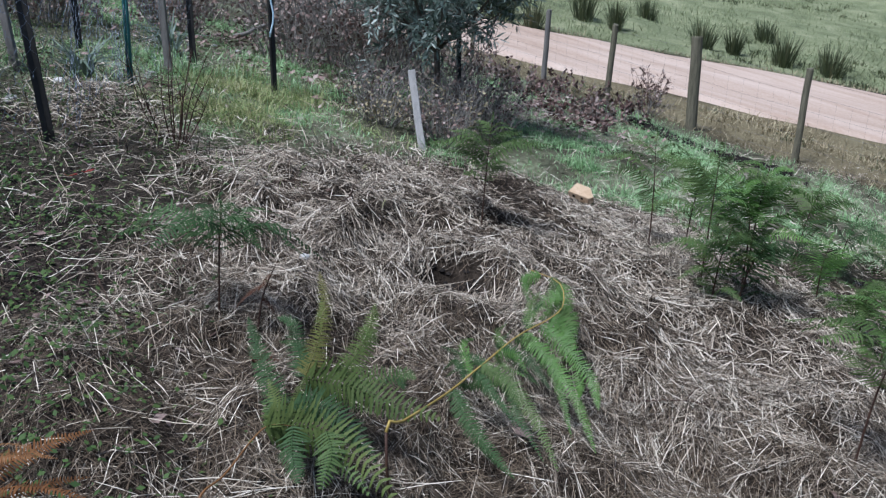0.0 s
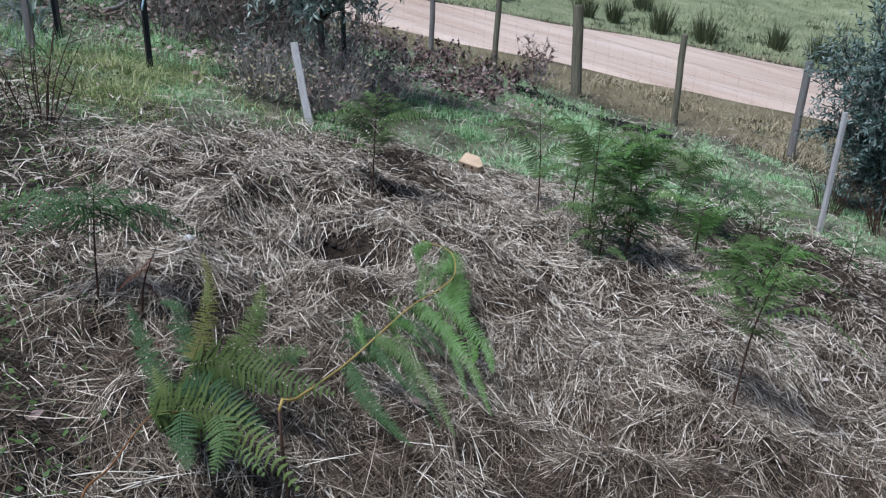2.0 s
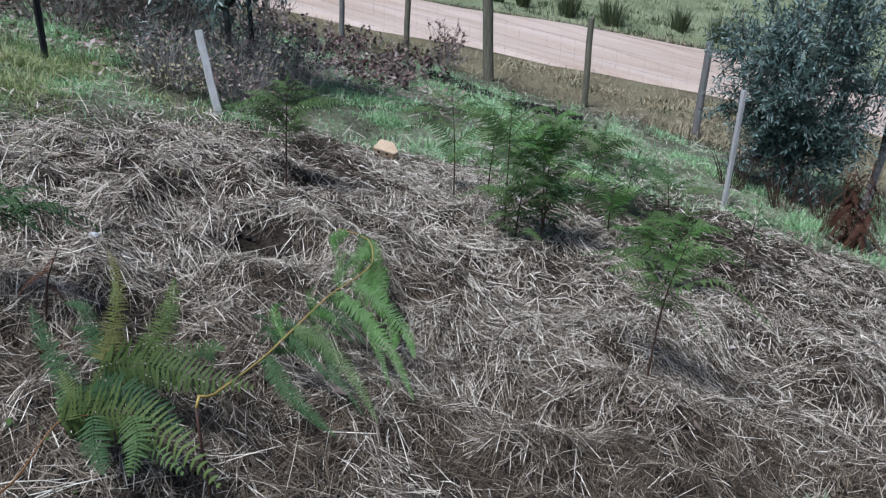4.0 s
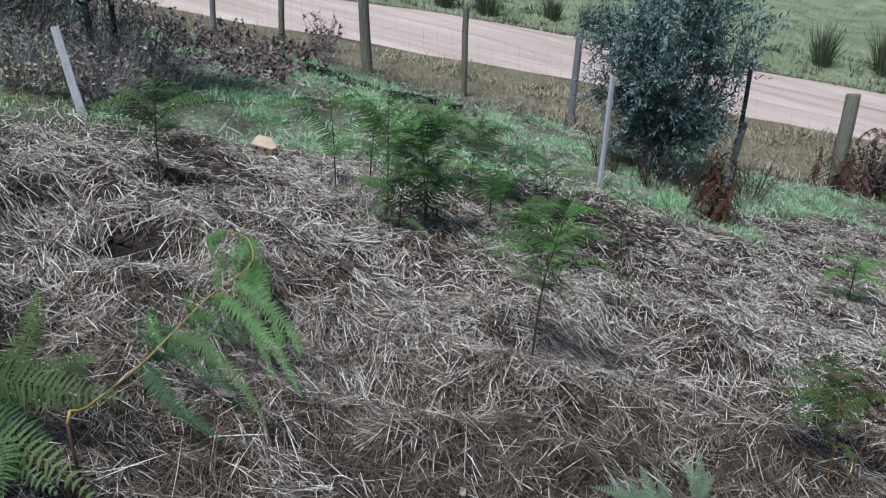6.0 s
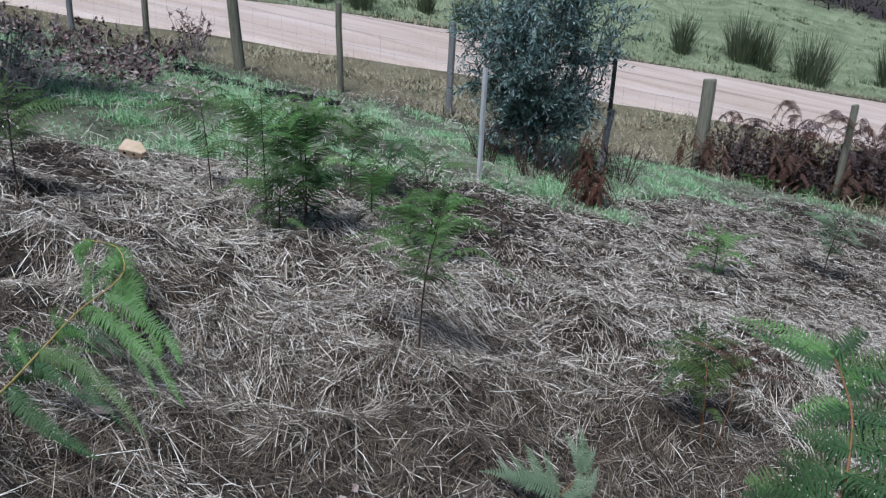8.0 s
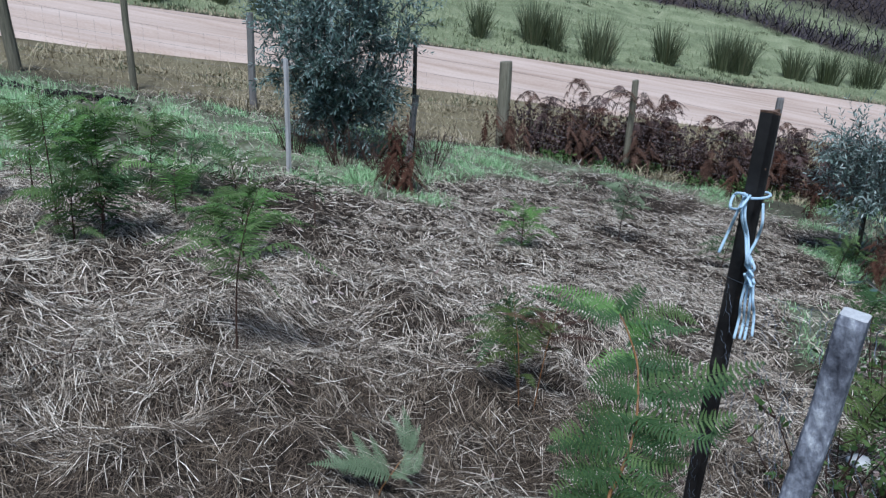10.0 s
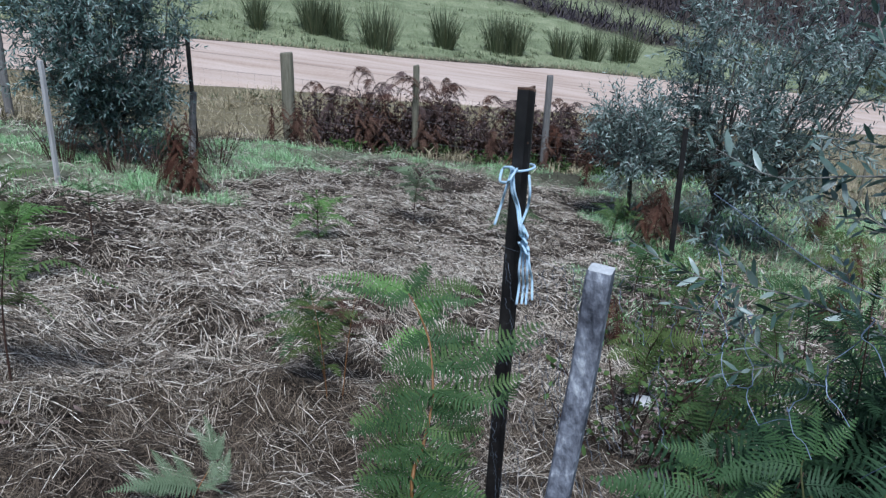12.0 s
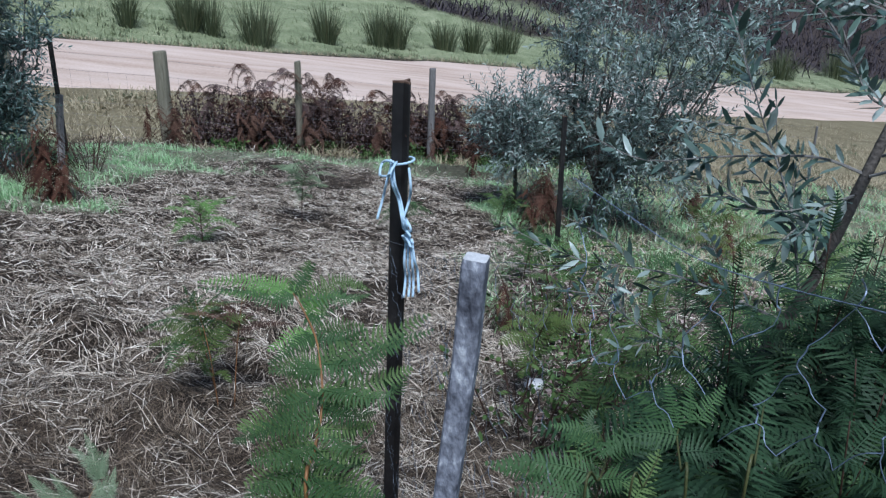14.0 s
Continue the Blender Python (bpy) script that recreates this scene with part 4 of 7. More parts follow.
def star_picket(label, foot, top, turn=0.0, size=0.04):
    """A black steel post with three ribs, punched holes and a raw cut top."""
    foot, top = Vector(foot), Vector(top)
    t = (top - foot).normalized()
    a = t.cross(Vector((0.2, 1, 0.1))).normalized()
    b = t.cross(a)
    root = thing("star_picket", foot, label, "fence post", "black steel pickets")
    sec = []
    th = 0.0028
    for k in range(3):
        w = turn + k * 2.0944
        d = Vector((math.cos(w), math.sin(w)))
        n = Vector((-d.y, d.x))
        r = size * (0.62 if k else 0.5)
        w2 = w - 1.0472
        sec.append(Vector((math.cos(w2), math.sin(w2))) * th * 1.6)
        sec += [d * r - n * th, d * (r + th * 0.6), d * r + n * th]
    n = len(sec)
    bd = Build()
    v = [p + a * q.x + b * q.y for p in (foot, foot.lerp(top, 0.5), top) for q in sec]
    f = [(i * n + k, i * n + (k + 1) % n, (i + 1) * n + (k + 1) % n, (i + 1) * n + k) for i in range(2) for k in range(n)]
    bd.add(v, f)
    shaft = part("shaft", bd.mesh("shaft", BLACK), root)
    bd = Build()
    bd.add([top + a * q.x + b * q.y + t * 0.0006 for q in sec], [tuple(range(n))])
    bd.add([top + a * q.x * 1.01 + b * q.y * 1.01 - t * k for k in (0.004, -0.0006) for q in sec],
           [(k, (k + 1) % n, n + (k + 1) % n, n + k) for k in range(n)])
    part("cut_top", bd.mesh("cut_top", RUSTY), shaft, "chipped raw steel edge")
    d = Vector((math.cos(turn), math.sin(turn)))
    ln = (top - foot).length
    for i in range(int(ln / 0.3)):
        c = top - t * (0.12 + 0.3 * i) + (a * d.x + b * d.y) * size * 0.36
        bd = Build()
        nn = (a * -d.y + b * d.x)
        bd.add(*tube([c - nn * 0.0035, c + nn * 0.0035], 0.0028, 8))
        part("bolt_hole", bd.mesh("bolt_hole", RUSTY), shaft)
    return root


def kinked(p, q, rng, cell):
    """A short wire from p to q with small bends."""
    j = cell * 0.085
    return spline([p] + [p.lerp(q, t) + Vector((rng.uniform(-j, j), rng.uniform(-j, j), rng.uniform(-j, j))) for t in (0.3, 0.65)] + [q], 8)


def netting(label, plan, tops, drop, cell, radius, mat, seed, sag=0.0, name="chicken_wire", torn=0.0):
    """Hexagonal netting hung along a plan line; tops are the heights of its upper edge."""
    rng = random.Random(seed)
    line = spline([(x, y, z) for (x, y), z in zip(plan, tops)], 60)
    cum = [0.0]
    for p, q in zip(line, line[1:]):
        cum.append(cum[-1] + (q - p).length)
    total = cum[-1]

    def place(u, h):
        u = min(max(u, 0), total * 0.9999)
        k = max(i for i in range(len(cum)) if cum[i] <= u)
        k = min(k, len(line) - 2)
        p = line[k].lerp(line[k + 1], (u - cum[k]) / (cum[k + 1] - cum[k]))
        w = noise.noise_vector(Vector((u * 3.1, h * 3.1, seed))) * 0.045 + noise.noise_vector(Vector((u * 14, h * 14, seed + 5))) * 0.007
        return p + Vector((w.x, w.y, w.z - h))

    root = thing(name, line[0], label, "wire netting")
    bd = Build()
    dx, dy = cell, cell * 0.866
    for r in range(int(drop / dy) + 1):
        for c in range(int(total / dx) + 1):
            u0 = c * dx + (dx / 2 if r % 2 else 0)
            a, b = place(u0, r * dy + dy * 0.2), place(u0, r * dy + dy * 0.62)
            if rng.random() < torn:
                continue
            bd.add(*tube(kinked(a, b, rng, cell), radius * 1.5, 3, False))
            for s in (-0.5, 0.5):
                q = place(u0 + s * dx, (r + 1) * dy + dy * 0.2)
                if rng.random() >= torn * 0.5:
                    bd.add(*tube(kinked(b, q, rng, cell), radius, 3, False))
    tagged(part("netting", bd.mesh("netting", mat), root), kind="stuff")
    bd = Build()
    fine = spline(line, 240)
    for half in (0, math.pi):
        w = [p + Vector((0, 0, noise.noise(p * 4) * 0.014)) + Vector((math.cos(k * 0.8 + half), 0, math.sin(k * 0.8 + half))) * radius * 0.45 for k, p in enumerate(fine)]
        bd.add(*tube(w, radius * 0.75, 4))
    part("top_wire", bd.mesh("top_wire", mat), root, "twisted two-strand wire edge")
    return root


# ---- roadside fence ----
def roadside_fence():
    posts = [(-13.8, 3.9, 1.0, 0.035), (-12.4, 4.55, 1.0, 0.035), (-11.04, 5.2, 1.02, 0.04), (-9.96, 5.66, 1.05, 0.042), (-8.68, 6.2, 1.14, 0.072), (-7.64, 6.95, 1.1, 0.042),
             (-6.33, 7.55, 1.12, 0.045), (-4.95, 8.2, 1.1, 0.042), (-3.6, 8.84, 1.08, 0.078), (-2.24, 9.57, 1.14, 0.042), (-0.69, 10.36, 1.25, 0.045), (0.8, 11.15, 1.2, 0.045), (2.4, 11.95, 1.0, 0.022), (4.0, 12.8, 1.0, 0.022), (5.6, 13.6, 1.0, 0.022)]
    root = thing("roadside_fence", (*posts[0][:2], zat(*posts[0][:2])), "post and wire stock fence along the gravel road", "fence")
    tops = []
    for i, (x, y, h, r) in enumerate(posts):
        z = zat(x, y)
        bd = Build()
        lean = (-0.032, -0.084) if i == 4 else ((i * 37 % 7 - 3) * 0.008, (i * 53 % 5 - 2) * 0.008)
        round_post(bd, x, y, z - 0.12, z + h, r, lean, i)
        part("post", bd.mesh("post", TIMBER if r > 0.06 or i % 2 else TIMBER_GREY), root, "thick round treated strainer post" if r > 0.06 else "")
        tops.append(Vector((x, y, z)))
    for h in (0.08, 0.2, 0.32, 0.46, 0.62, 0.8, 0.98):
        bd, pts = Build(), []
        for a, b in zip(tops, tops[1:]):
            pts += [a + Vector((0, 0, h)), a.lerp(b, 0.5) + Vector((0, 0, h - 0.012))]
        bd.add(*tube(pts + [tops[-1] + Vector((0, 0, h))], 0.0013, 3, False))
        part("line_wire", bd.mesh("line_wire", WIRE_DARK), root)
    for a, b in zip(tops, tops[1:]):
        n = max(2, int((b - a).length / 0.17))
        for k in range(1, n):
            p = a.lerp(b, k / n)
            bd = Build()
            bd.add(*tube([p + Vector((0, 0, 0.06)), p + Vector((0.004, 0, 0.5)), p + Vector((0, 0, 0.8))], 0.0008, 3, False))
            part("stay_wire", bd.mesh("stay_wire", WIRE_DARK), root)


roadside_fence()


# ---- pickets and stakes ----
def on(x, y, dz=0.0):
    return (x, y, zat(x, y) + dz)


star_picket("black steel star picket with pale blue cord tied round it", (-0.13, 1.81, zat(-0.13, 1.81) - 0.1), (-0.09, 1.77, 1.212), 2.5)
star_picket("black steel star picket beside a young olive tree", on(-3.74, 6.87, -0.1), (-3.73, 6.86, 0.62), 0.4)
star_picket("black steel star picket in front of an olive tree", on(0.69, 6.2, -0.1), (0.67, 6.2, 0.20), 1.2)
star_picket("black steel star picket carrying garden netting", on(-3.86, -0.56, -0.1), (-3.98, -0.70, 2.0), 0.3)
star_picket("black steel star picket with blue twine", on(-5.76, 0.62, -0.1), (-5.90, 0.60, 2.0), 0.9)
star_picket("black steel star picket in the garden fence", on(-6.25, 0.11, -0.1), (-6.40, 0.08, 2.05), 0.1)
star_picket("black steel star picket in the garden fence", on(-6.06, -0.63, -0.1), (-6.2, -0.68, 2.1), 0.7)
star_picket("black steel star picket beside a leafy olive", on(-6.24, 2.16, -0.1), (-6.3, 2.12, 1.75), 0.5)

square_stake("weathered grey square stake speckled with lichen", (-0.015, 0.885, -0.15), (0.092, 0.92, 1.15), 0.031, STAKE, 1, TIMBER_END)
square_stake("bleached wooden stake leaning beside an olive", on(-4.76, 1.42, -0.1), (-4.94, 1.366, 1.011), 0.045, PALE_STAKE, 2, TIMBER_END)
square_stake("pale grey tree stake before an olive", on(-3.67, 4.77, -0.1), (-3.68, 4.80, 0.67), 0.03, PALE_STAKE, 3)
square_stake("grey tree stake leaning on a picket", on(-3.32, 5.98, -0.1), (-3.38, 6.25, 0.22), 0.045, TIMBER_GREY, 4)
square_stake("grey garden stake behind netting", on(-5.84, -0.06, -0.1), (-5.92, -0.12, 2.0), 0.045, TIMBER_GREY, 5)
square_stake("grey garden stake behind netting", on(-5.13, -0.87, -0.1), (-5.25, -0.98, 1.95), 0.04, TIMBER_GREY, 6)
for x, y, dx in ((-5.25, -0.28, -0.08), (-5.3, -0.3, -0.12)):
    st = thing("garden_stake", on(x, y), "thin teal coated garden stake", "stake", "teal stakes")
    bd = Build()
    z = zat(x, y)
    bd.add(*tube([(x, y, z - 0.05), (x + dx * 0.5, y, z + 0.6), (x + dx, y - 0.03, z + 1.2)], 0.009, 8))
    part("shaft", bd.mesh("shaft", TEAL, True), st)


# ---- cords ----
def cord(label, centre, scale, loops, radius):
    """A knotted cord; each strand runs through (right, down) steps in front of centre."""
    root = thing("knotted_cord", centre, label, "cord")
    c = Vector(centre)
    for name, pts in loops:
        bd = Build()
        line = spline([c + Vector((x * scale, -0.030 - 0.006 * k * (i % 2) - 0.002 * (i % 3), -d * scale)) for k, (i, (x, d)) in zip(range(2, 99), enumerate(pts))], len(pts) * 6)
        bd.add(*tube(line, radius, 7))
        part(name, bd.mesh(name, ROPE, True), root)
    return root


B_KNOT = (-0.095, 1.775, 1.03)
knot = cord("pale blue cord knotted round a black picket", B_KNOT, 0.00127,
            [("loop", [(-10, 0), (-20, -10), (-33, -2), (-34, 14), (-24, 22), (-16, 8), (-8, -4)]),
             ("tail", [(-18, 6), (-24, 30), (-32, 62), (-40, 96)]),
             ("strand", [(-18, -8), (-14, 30), (-4, 66), (6, 100), (12, 128)]),
             ("strand", [(-14, -6), (-9, 30), (0, 66), (9, 98), (14, 126)]),
             ("strand", [(14, 6), (19, 34), (15, 66), (6, 96), (4, 116)]),
             ("knot", [(2, 96), (14, 108), (4, 116), (20, 126), (8, 132), (22, 142), (12, 150), (8, 118)]),
             ("knot", [(8, 100), (20, 116), (10, 130), (24, 138), (16, 150)]),
             ("tail", [(10, 140), (8, 180), (9, 215), (8, 248)]),
             ("tail", [(14, 142), (15, 185), (17, 220), (17, 246)]),
             ("tail", [(18, 144), (23, 185), (24, 220), (25, 246)]),
             ("tail", [(20, 140), (27, 175), (32, 205), (36, 236)])], 0.003)
bd = Build()
ring = [Vector((B_KNOT[0] + 0.027 * math.cos(w), B_KNOT[1] + 0.030 * math.sin(w), B_KNOT[2] + 0.004 * math.cos(w))) for w in np.linspace(0, 6.283, 18)]
bd.add(*tube(ring, 0.003, 7, False))
part("band", bd.mesh("band", ROPE, True), knot)
cord("pale blue twine hanging from a picket", (-5.84, 0.66, 1.55), 0.004, [("strand", [(0, -20), (4, 30), (12, 70), (18, 100)]), ("strand", [(2, -20), (8, 35), (14, 70), (14, 104)])], 0.006)

# ---- netting ----
netting("slack galvanised chicken wire tied to a picket", [(-0.135, 1.76), (0.02, 1.35), (0.12, 0.97), (0.19, 0.78)], [0.84, 0.97, 1.12, 1.2], 0.9, 0.046, 0.0004, WIRE, 3, torn=0.5)
netting("torn galvanised chicken wire sagging over ferns", [(0.185, 0.77), (0.23, 0.67), (0.27, 0.59), (0.33, 0.44), (0.37, 0.28)], [1.295, 1.29, 1.29, 1.33, 1.36], 0.12, 0.05, 0.00042, WIRE_PALE, 9, torn=0.25)
netting("fine galvanised chicken wire round the garden", [(-3.5, -1.6), (-3.9, -0.60), (-4.6, -0.42), (-5.3, -0.28), (-5.9, -0.08), (-6.3, 0.1)],
        [1.75, 1.85, 1.9, 1.95, 1.98, 2.0], 1.2, 0.062, 0.0008, WIRE_PALE, 5, torn=0.15)


# ---- olive trees ----
def leaf_at(bd, p, d, n, l, w):
    s = d.cross(n).normalized()
    n = s.cross(d)
    bd.add([p, p + d * l * 0.33 + s * w - n * w * 0.25, p + d * l * 0.33 - s * w - n * w * 0.25, p + d * l * 0.72 + s * w * 0.8 - n * l * 0.04, p + d * l * 0.72 - s * w * 0.8 - n * l * 0.04, p + d * l - n * l * 0.1],
           [(0, 2, 4, 3), (0, 3, 1), (3, 4, 5)])


def rand_dir(rng):
    while True:
        v = Vector((rng.uniform(-1, 1), rng.uniform(-1, 1), rng.uniform(-1, 1)))
        if 0.1 < v.length < 1:
            return v.normalized()


def shoot(bd, wood, p, d, length, leaf, rng, spacing=0.5, bend=0.5):
    """A leafy twig with opposite pairs of narrow leaves."""
    q = p + d * length * 0.5 + rand_dir(rng) * length * 0.06
    e = p + d * length + Vector((0, 0, bend * length * rng.uniform(-0.3, 0.35)))
    line = spline([p, q, e], 8)
    wood.add(*tube(line[::2] + [line[-1]], [0.0022, 0.002, 0.0016, 0.0012, 0.0008], 3, False))
    n = max(3, int(length / (leaf * spacing)))
    w = rng.uniform(0, 3.14)
    for i in range(n):
        t = (i + 0.7) / n * 6.99
        k = int(t)
        c = line[k].lerp(line[k + 1], t - k)
        tan = (line[k + 1] - line[k]).normalized()
        a = tan.cross(Vector((0.3, 0.2, 1))).normalized()
        b = tan.cross(a)
        w += 1.57 + rng.uniform(-0.3, 0.3)
        for sg in (1, -1):
            o = (a * math.cos(w) + b * math.sin(w)) * sg
            dd = (o * rng.uniform(0.55, 0.9) + tan * 0.75).normalized()
            l = leaf * rng.uniform(0.7, 1.15) * (1 - 0.35 * i / n)
            leaf_at(bd, c, dd, (Vector((0, 0, 1)) + rand_dir(rng) * 0.9), l, l * 0.115)
    leaf_at(bd, e, (e - q).normalized(), Vector((0.2, 0.1, 1)), leaf * 0.7, leaf * 0.07)


def olive(label, x, y, h, r, limbs, mat, seed, leaf=0.055, dens=1.0, low=0.2, trunk=0.035, lean=(0, 0)):
    rng = random.Random(seed)
    z = zat(x, y)
    root = thing("olive_tree", (x, y, z), label, "tree", "young olive trees")
    wood, twigs, leaves = Build(), Build(), Build()
    fork = Vector((x + lean[0] * 0.2, y + lean[1] * 0.2, z + h * low))
    wood.add(*tube(spline([(x, y, z - 0.08), (x + 0.01, y, z + h * low * 0.5), fork], 7), [trunk * k for k in (1.35, 1.15, 1.05, 1.0, 0.97, 0.95, 0.9)], 8))
    for i in range(limbs):
        w = 6.283 * i / limbs + rng.uniform(-0.4, 0.4)
        out = r * rng.uniform(0.45, 1.0) * (0.35 if i % 4 == 0 else 1)
        top = Vector((x + lean[0] + out * math.cos(w), y + lean[1] + out * math.sin(w), z + h * rng.uniform(0.62, 1.0) * (1.0 if i % 4 == 0 else 0.9)))
        mid = fork.lerp(top, 0.5) + Vector((math.cos(w), math.sin(w), 0)) * out * 0.22 - Vector((0, 0, 0.05 * h))
        line = spline([fork - Vector((0, 0, 0.03)), mid, top], 12)
        wood.add(*tube(line, [trunk * 0.62 * (1 - 0.85 * k / 11) for k in range(12)], 6))
        for j in range(9):
            u = 0.1 + 0.9 * (j + rng.random()) / 9
            k = min(int(u * 11), 10)
            p = line[k].lerp(line[k + 1], u * 11 - k)
            away = Vector((p.x - x - lean[0] * u, p.y - y - lean[1] * u, 0))
            d = (away.normalized() * 0.7 if away.length > 0.01 else Vector((0, 0, 0))) + Vector((0, 0, rng.uniform(-0.25, 0.9))) + rand_dir(rng) * 0.8
            d.normalize()
            ln = r * rng.uniform(0.3, 0.62) * (1.1 - 0.5 * u)
            sub = spline([p, p + d * ln * 0.5 + rand_dir(rng) * 0.04, p + d * ln + Vector((0, 0, rng.uniform(-0.1, 0.12)))], 6)
            wood.add(*tube(sub, [0.006, 0.005, 0.0045, 0.004, 0.003, 0.002], 4, False))
            for s in range(int(9 * dens)):
                kk = rng.randrange(1, 6)
                pp = sub[kk].lerp(sub[kk - 1], rng.random())
                dd = (d * 0.7 + rand_dir(rng) + Vector((0, 0, 0.25))).normalized()
                shoot(leaves, twigs, pp, dd, rng.uniform(0.12, 0.30), leaf, rng, 0.48)
    part("trunk", wood.mesh("trunk", BARK, True), root, "grey-brown forked trunk and limbs")
    part("fine_branchwork", twigs.mesh("fine_branchwork", TWIG), root)
    part("crown", leaves.mesh("crown", mat), root, "narrow grey-green leaves")
    return root


olive("bushy grey-green young olive tree between stakes", -3.96, 5.9, 2.15, 0.62, 15, OLIVE, 51, 0.068, 1.7, 0.05, 0.026)
olive("spreading silvery olive tree behind a picket", 1.08, 7.35, 2.7, 1.12, 19, OLIVE_PALE, 52, 0.074, 1.3, 0.12, 0.034, (0.42, 0.1))
olive("low bushy olive with silvery leaves beside a picket", 0.35, 7.3, 1.4, 0.55, 9, OLIVE_PALE, 56, 0.066, 0.8, 0.36, 0.02)
olive("sparse olive tree with a bent dark trunk", -6.35, 2.0, 2.1, 0.85, 12, OLIVE_PALE, 53, 0.09, 1.0, 0.24, 0.026, (0.05, -0.1))
olive("grey-green olive tree behind the garden", -10.5, 3.0, 2.4, 0.9, 8, OLIVE, 54, 0.08, 0.5, 0.2, 0.03)


def near_olive():
    """The olive beside the path, with long leafy branches."""
    rng = random.Random(61)
    root = thing("olive_tree", (0.78, 2.0, zat(0.78, 2.0)), "olive tree with long branches of dark leaves", "tree", "young olive trees")
    wood, twigs, leaves = Build(), Build(), Build()
    line = spline([(0.78, 2.0, zat(0.78, 2.0) - 0.05), (0.83, 1.97, 0.35), (0.92, 1.90, 0.72), (1.02, 1.92, 1.07), (1.15, 1.98, 1.45), (1.2, 2.05, 1.85)], 16)
    wood.add(*tube(line, [0.021 - 0.0009 * k for k in range(16)], 8))
    branches = [[(1.0, 1.91, 1.0), (0.9, 1.94, 1.03), (0.779, 1.956, 1.027), (0.655, 1.99, 1.01), (0.498, 2.03, 0.985), (0.353, 2.056, 1.038)],
                [(0.90, 1.91, 0.68), (0.846, 1.931, 0.903), (0.758, 1.963, 1.103), (0.673, 1.99, 1.31)],
                [(0.93, 1.90, 0.76), (0.873, 1.92, 0.882), (0.762, 1.962, 0.895), (0.617, 2.006, 0.957)],
                [(1.05, 1.93, 1.15), (0.95, 1.9, 1.2), (0.88, 1.96, 1.36)],
                [(1.02, 1.9, 1.05), (1.05, 1.8, 1.12), (1.0, 1.7, 1.2)],
                [(1.1, 1.95, 1.3), (0.98, 1.95, 1.38), (0.85, 1.98, 1.42)],
                [(0.88, 1.92, 0.6), (0.62, 2.05, 0.66), (0.34, 2.08, 0.68)],
                [(1.0, 1.9, 1.0), (1.2, 1.85, 1.08), (1.4, 1.8, 1.1)],
                [(0.84, 1.96, 0.4), (0.6, 2.1, 0.45), (0.42, 2.3, 0.5)]]
    for _ in range(2):
        p = line[rng.randrange(8, 12)]
        t = Vector((rng.uniform(0.32, 1.25), rng.uniform(1.45, 2.3), p.z + rng.uniform(-0.25, 0.2)))
        t = p + (t - p) * min(1, 0.55 / (t - p).length)
        branches.append([p, p.lerp(t, 0.5) + Vector((0, 0, rng.uniform(0, 0.06))), t])
    for which, b in enumerate(branches):
        n = 20 if which < 3 else 14
        ln = spline(b, n)
        twigs.add(*tube(ln, [0.0042 - 0.0033 * k / (n - 1) for k in range(n)], 5, False))
        w = rng.uniform(0, 3)
        for k in range(2, n):
            tan = (ln[min(k + 1, n - 1)] - ln[k - 1]).normalized()
            a = tan.cross(Vector((0.3, 0.2, 1))).normalized()
            bb = tan.cross(a)
            w += 1.57
            for sg in (1, -1):
                o = (a * math.cos(w) + bb * math.sin(w)) * sg
                l = rng.uniform(0.05, 0.08)
                leaf_at(leaves, ln[k], (o * 0.75 + tan * 0.6 + Vector((0, 0, 0.15))).normalized(), Vector((0, 0, 1)) + rand_dir(rng) * 0.7, l, l * 0.135)
            if k % 3 == 0 and which:
                d = (tan + rand_dir(rng) * 0.9).normalized()
                shoot(leaves, twigs, ln[k], d, rng.uniform(0.12, 0.26), 0.064, rng, 0.45)
    part("trunk", wood.mesh("trunk", BARK, True), root, "slender grey trunk")
    part("fine_branchwork", twigs.mesh("fine_branchwork", TWIG), root)
    part("crown", leaves.mesh("crown", OLIVE_NEAR), root, "long dark leaves with pale undersides")


near_olive()


# ---- shrubs and brush ----
def shrub(label, x, y, h, r, stems, mat, leaf_mat, seed, leaf=0.03, leaves=12, name="shrub", spread=1.0):
    rng = random.Random(seed)
    z = zat(x, y)
    root = thing(name, (x, y, z), label, "shrub", "")
    wood, lv = Build(), Build()
    for i in range(stems):
        w = rng.uniform(0, 6.283)
        o = r * math.sqrt(rng.random())
        foot = Vector((x + 0.35 * o * math.cos(w) * spread, y + 0.35 * o * math.sin(w) * spread, z - 0.03))
        tip = Vector((x + o * math.cos(w), y + o * math.sin(w), z + h * rng.uniform(0.5, 1.0)))
        ln = spline([foot, foot.lerp(tip, 0.5) + rand_dir(rng) * 0.12 * r, tip], 8)
        wood.add(*tube(ln, [0.004 * (1 - 0.09 * k) for k in range(8)], 4, False))
        for j in range(3):
            p = ln[rng.randrange(2, 7)]
            d = (rand_dir(rng) + Vector((0, 0, 0.5))).normalized()
            e = p + d * h * rng.uniform(0.15, 0.35)
            wood.add(*tube([p, p.lerp(e, 0.5) + rand_dir(rng) * 0.01, e], [0.0025, 0.002, 0.0012], 3, False))
            for q in range(leaves // 3):
                leaf_at(lv, p.lerp(e, rng.random()), rand_dir(rng), rand_dir(rng), leaf * rng.uniform(0.6, 1.3), leaf * 0.28)
    branchwork = part("branchwork", wood.mesh("branchwork", mat), root)
    if leaves:
        part("foliage", lv.mesh("foliage", leaf_mat), branchwork)
    return root


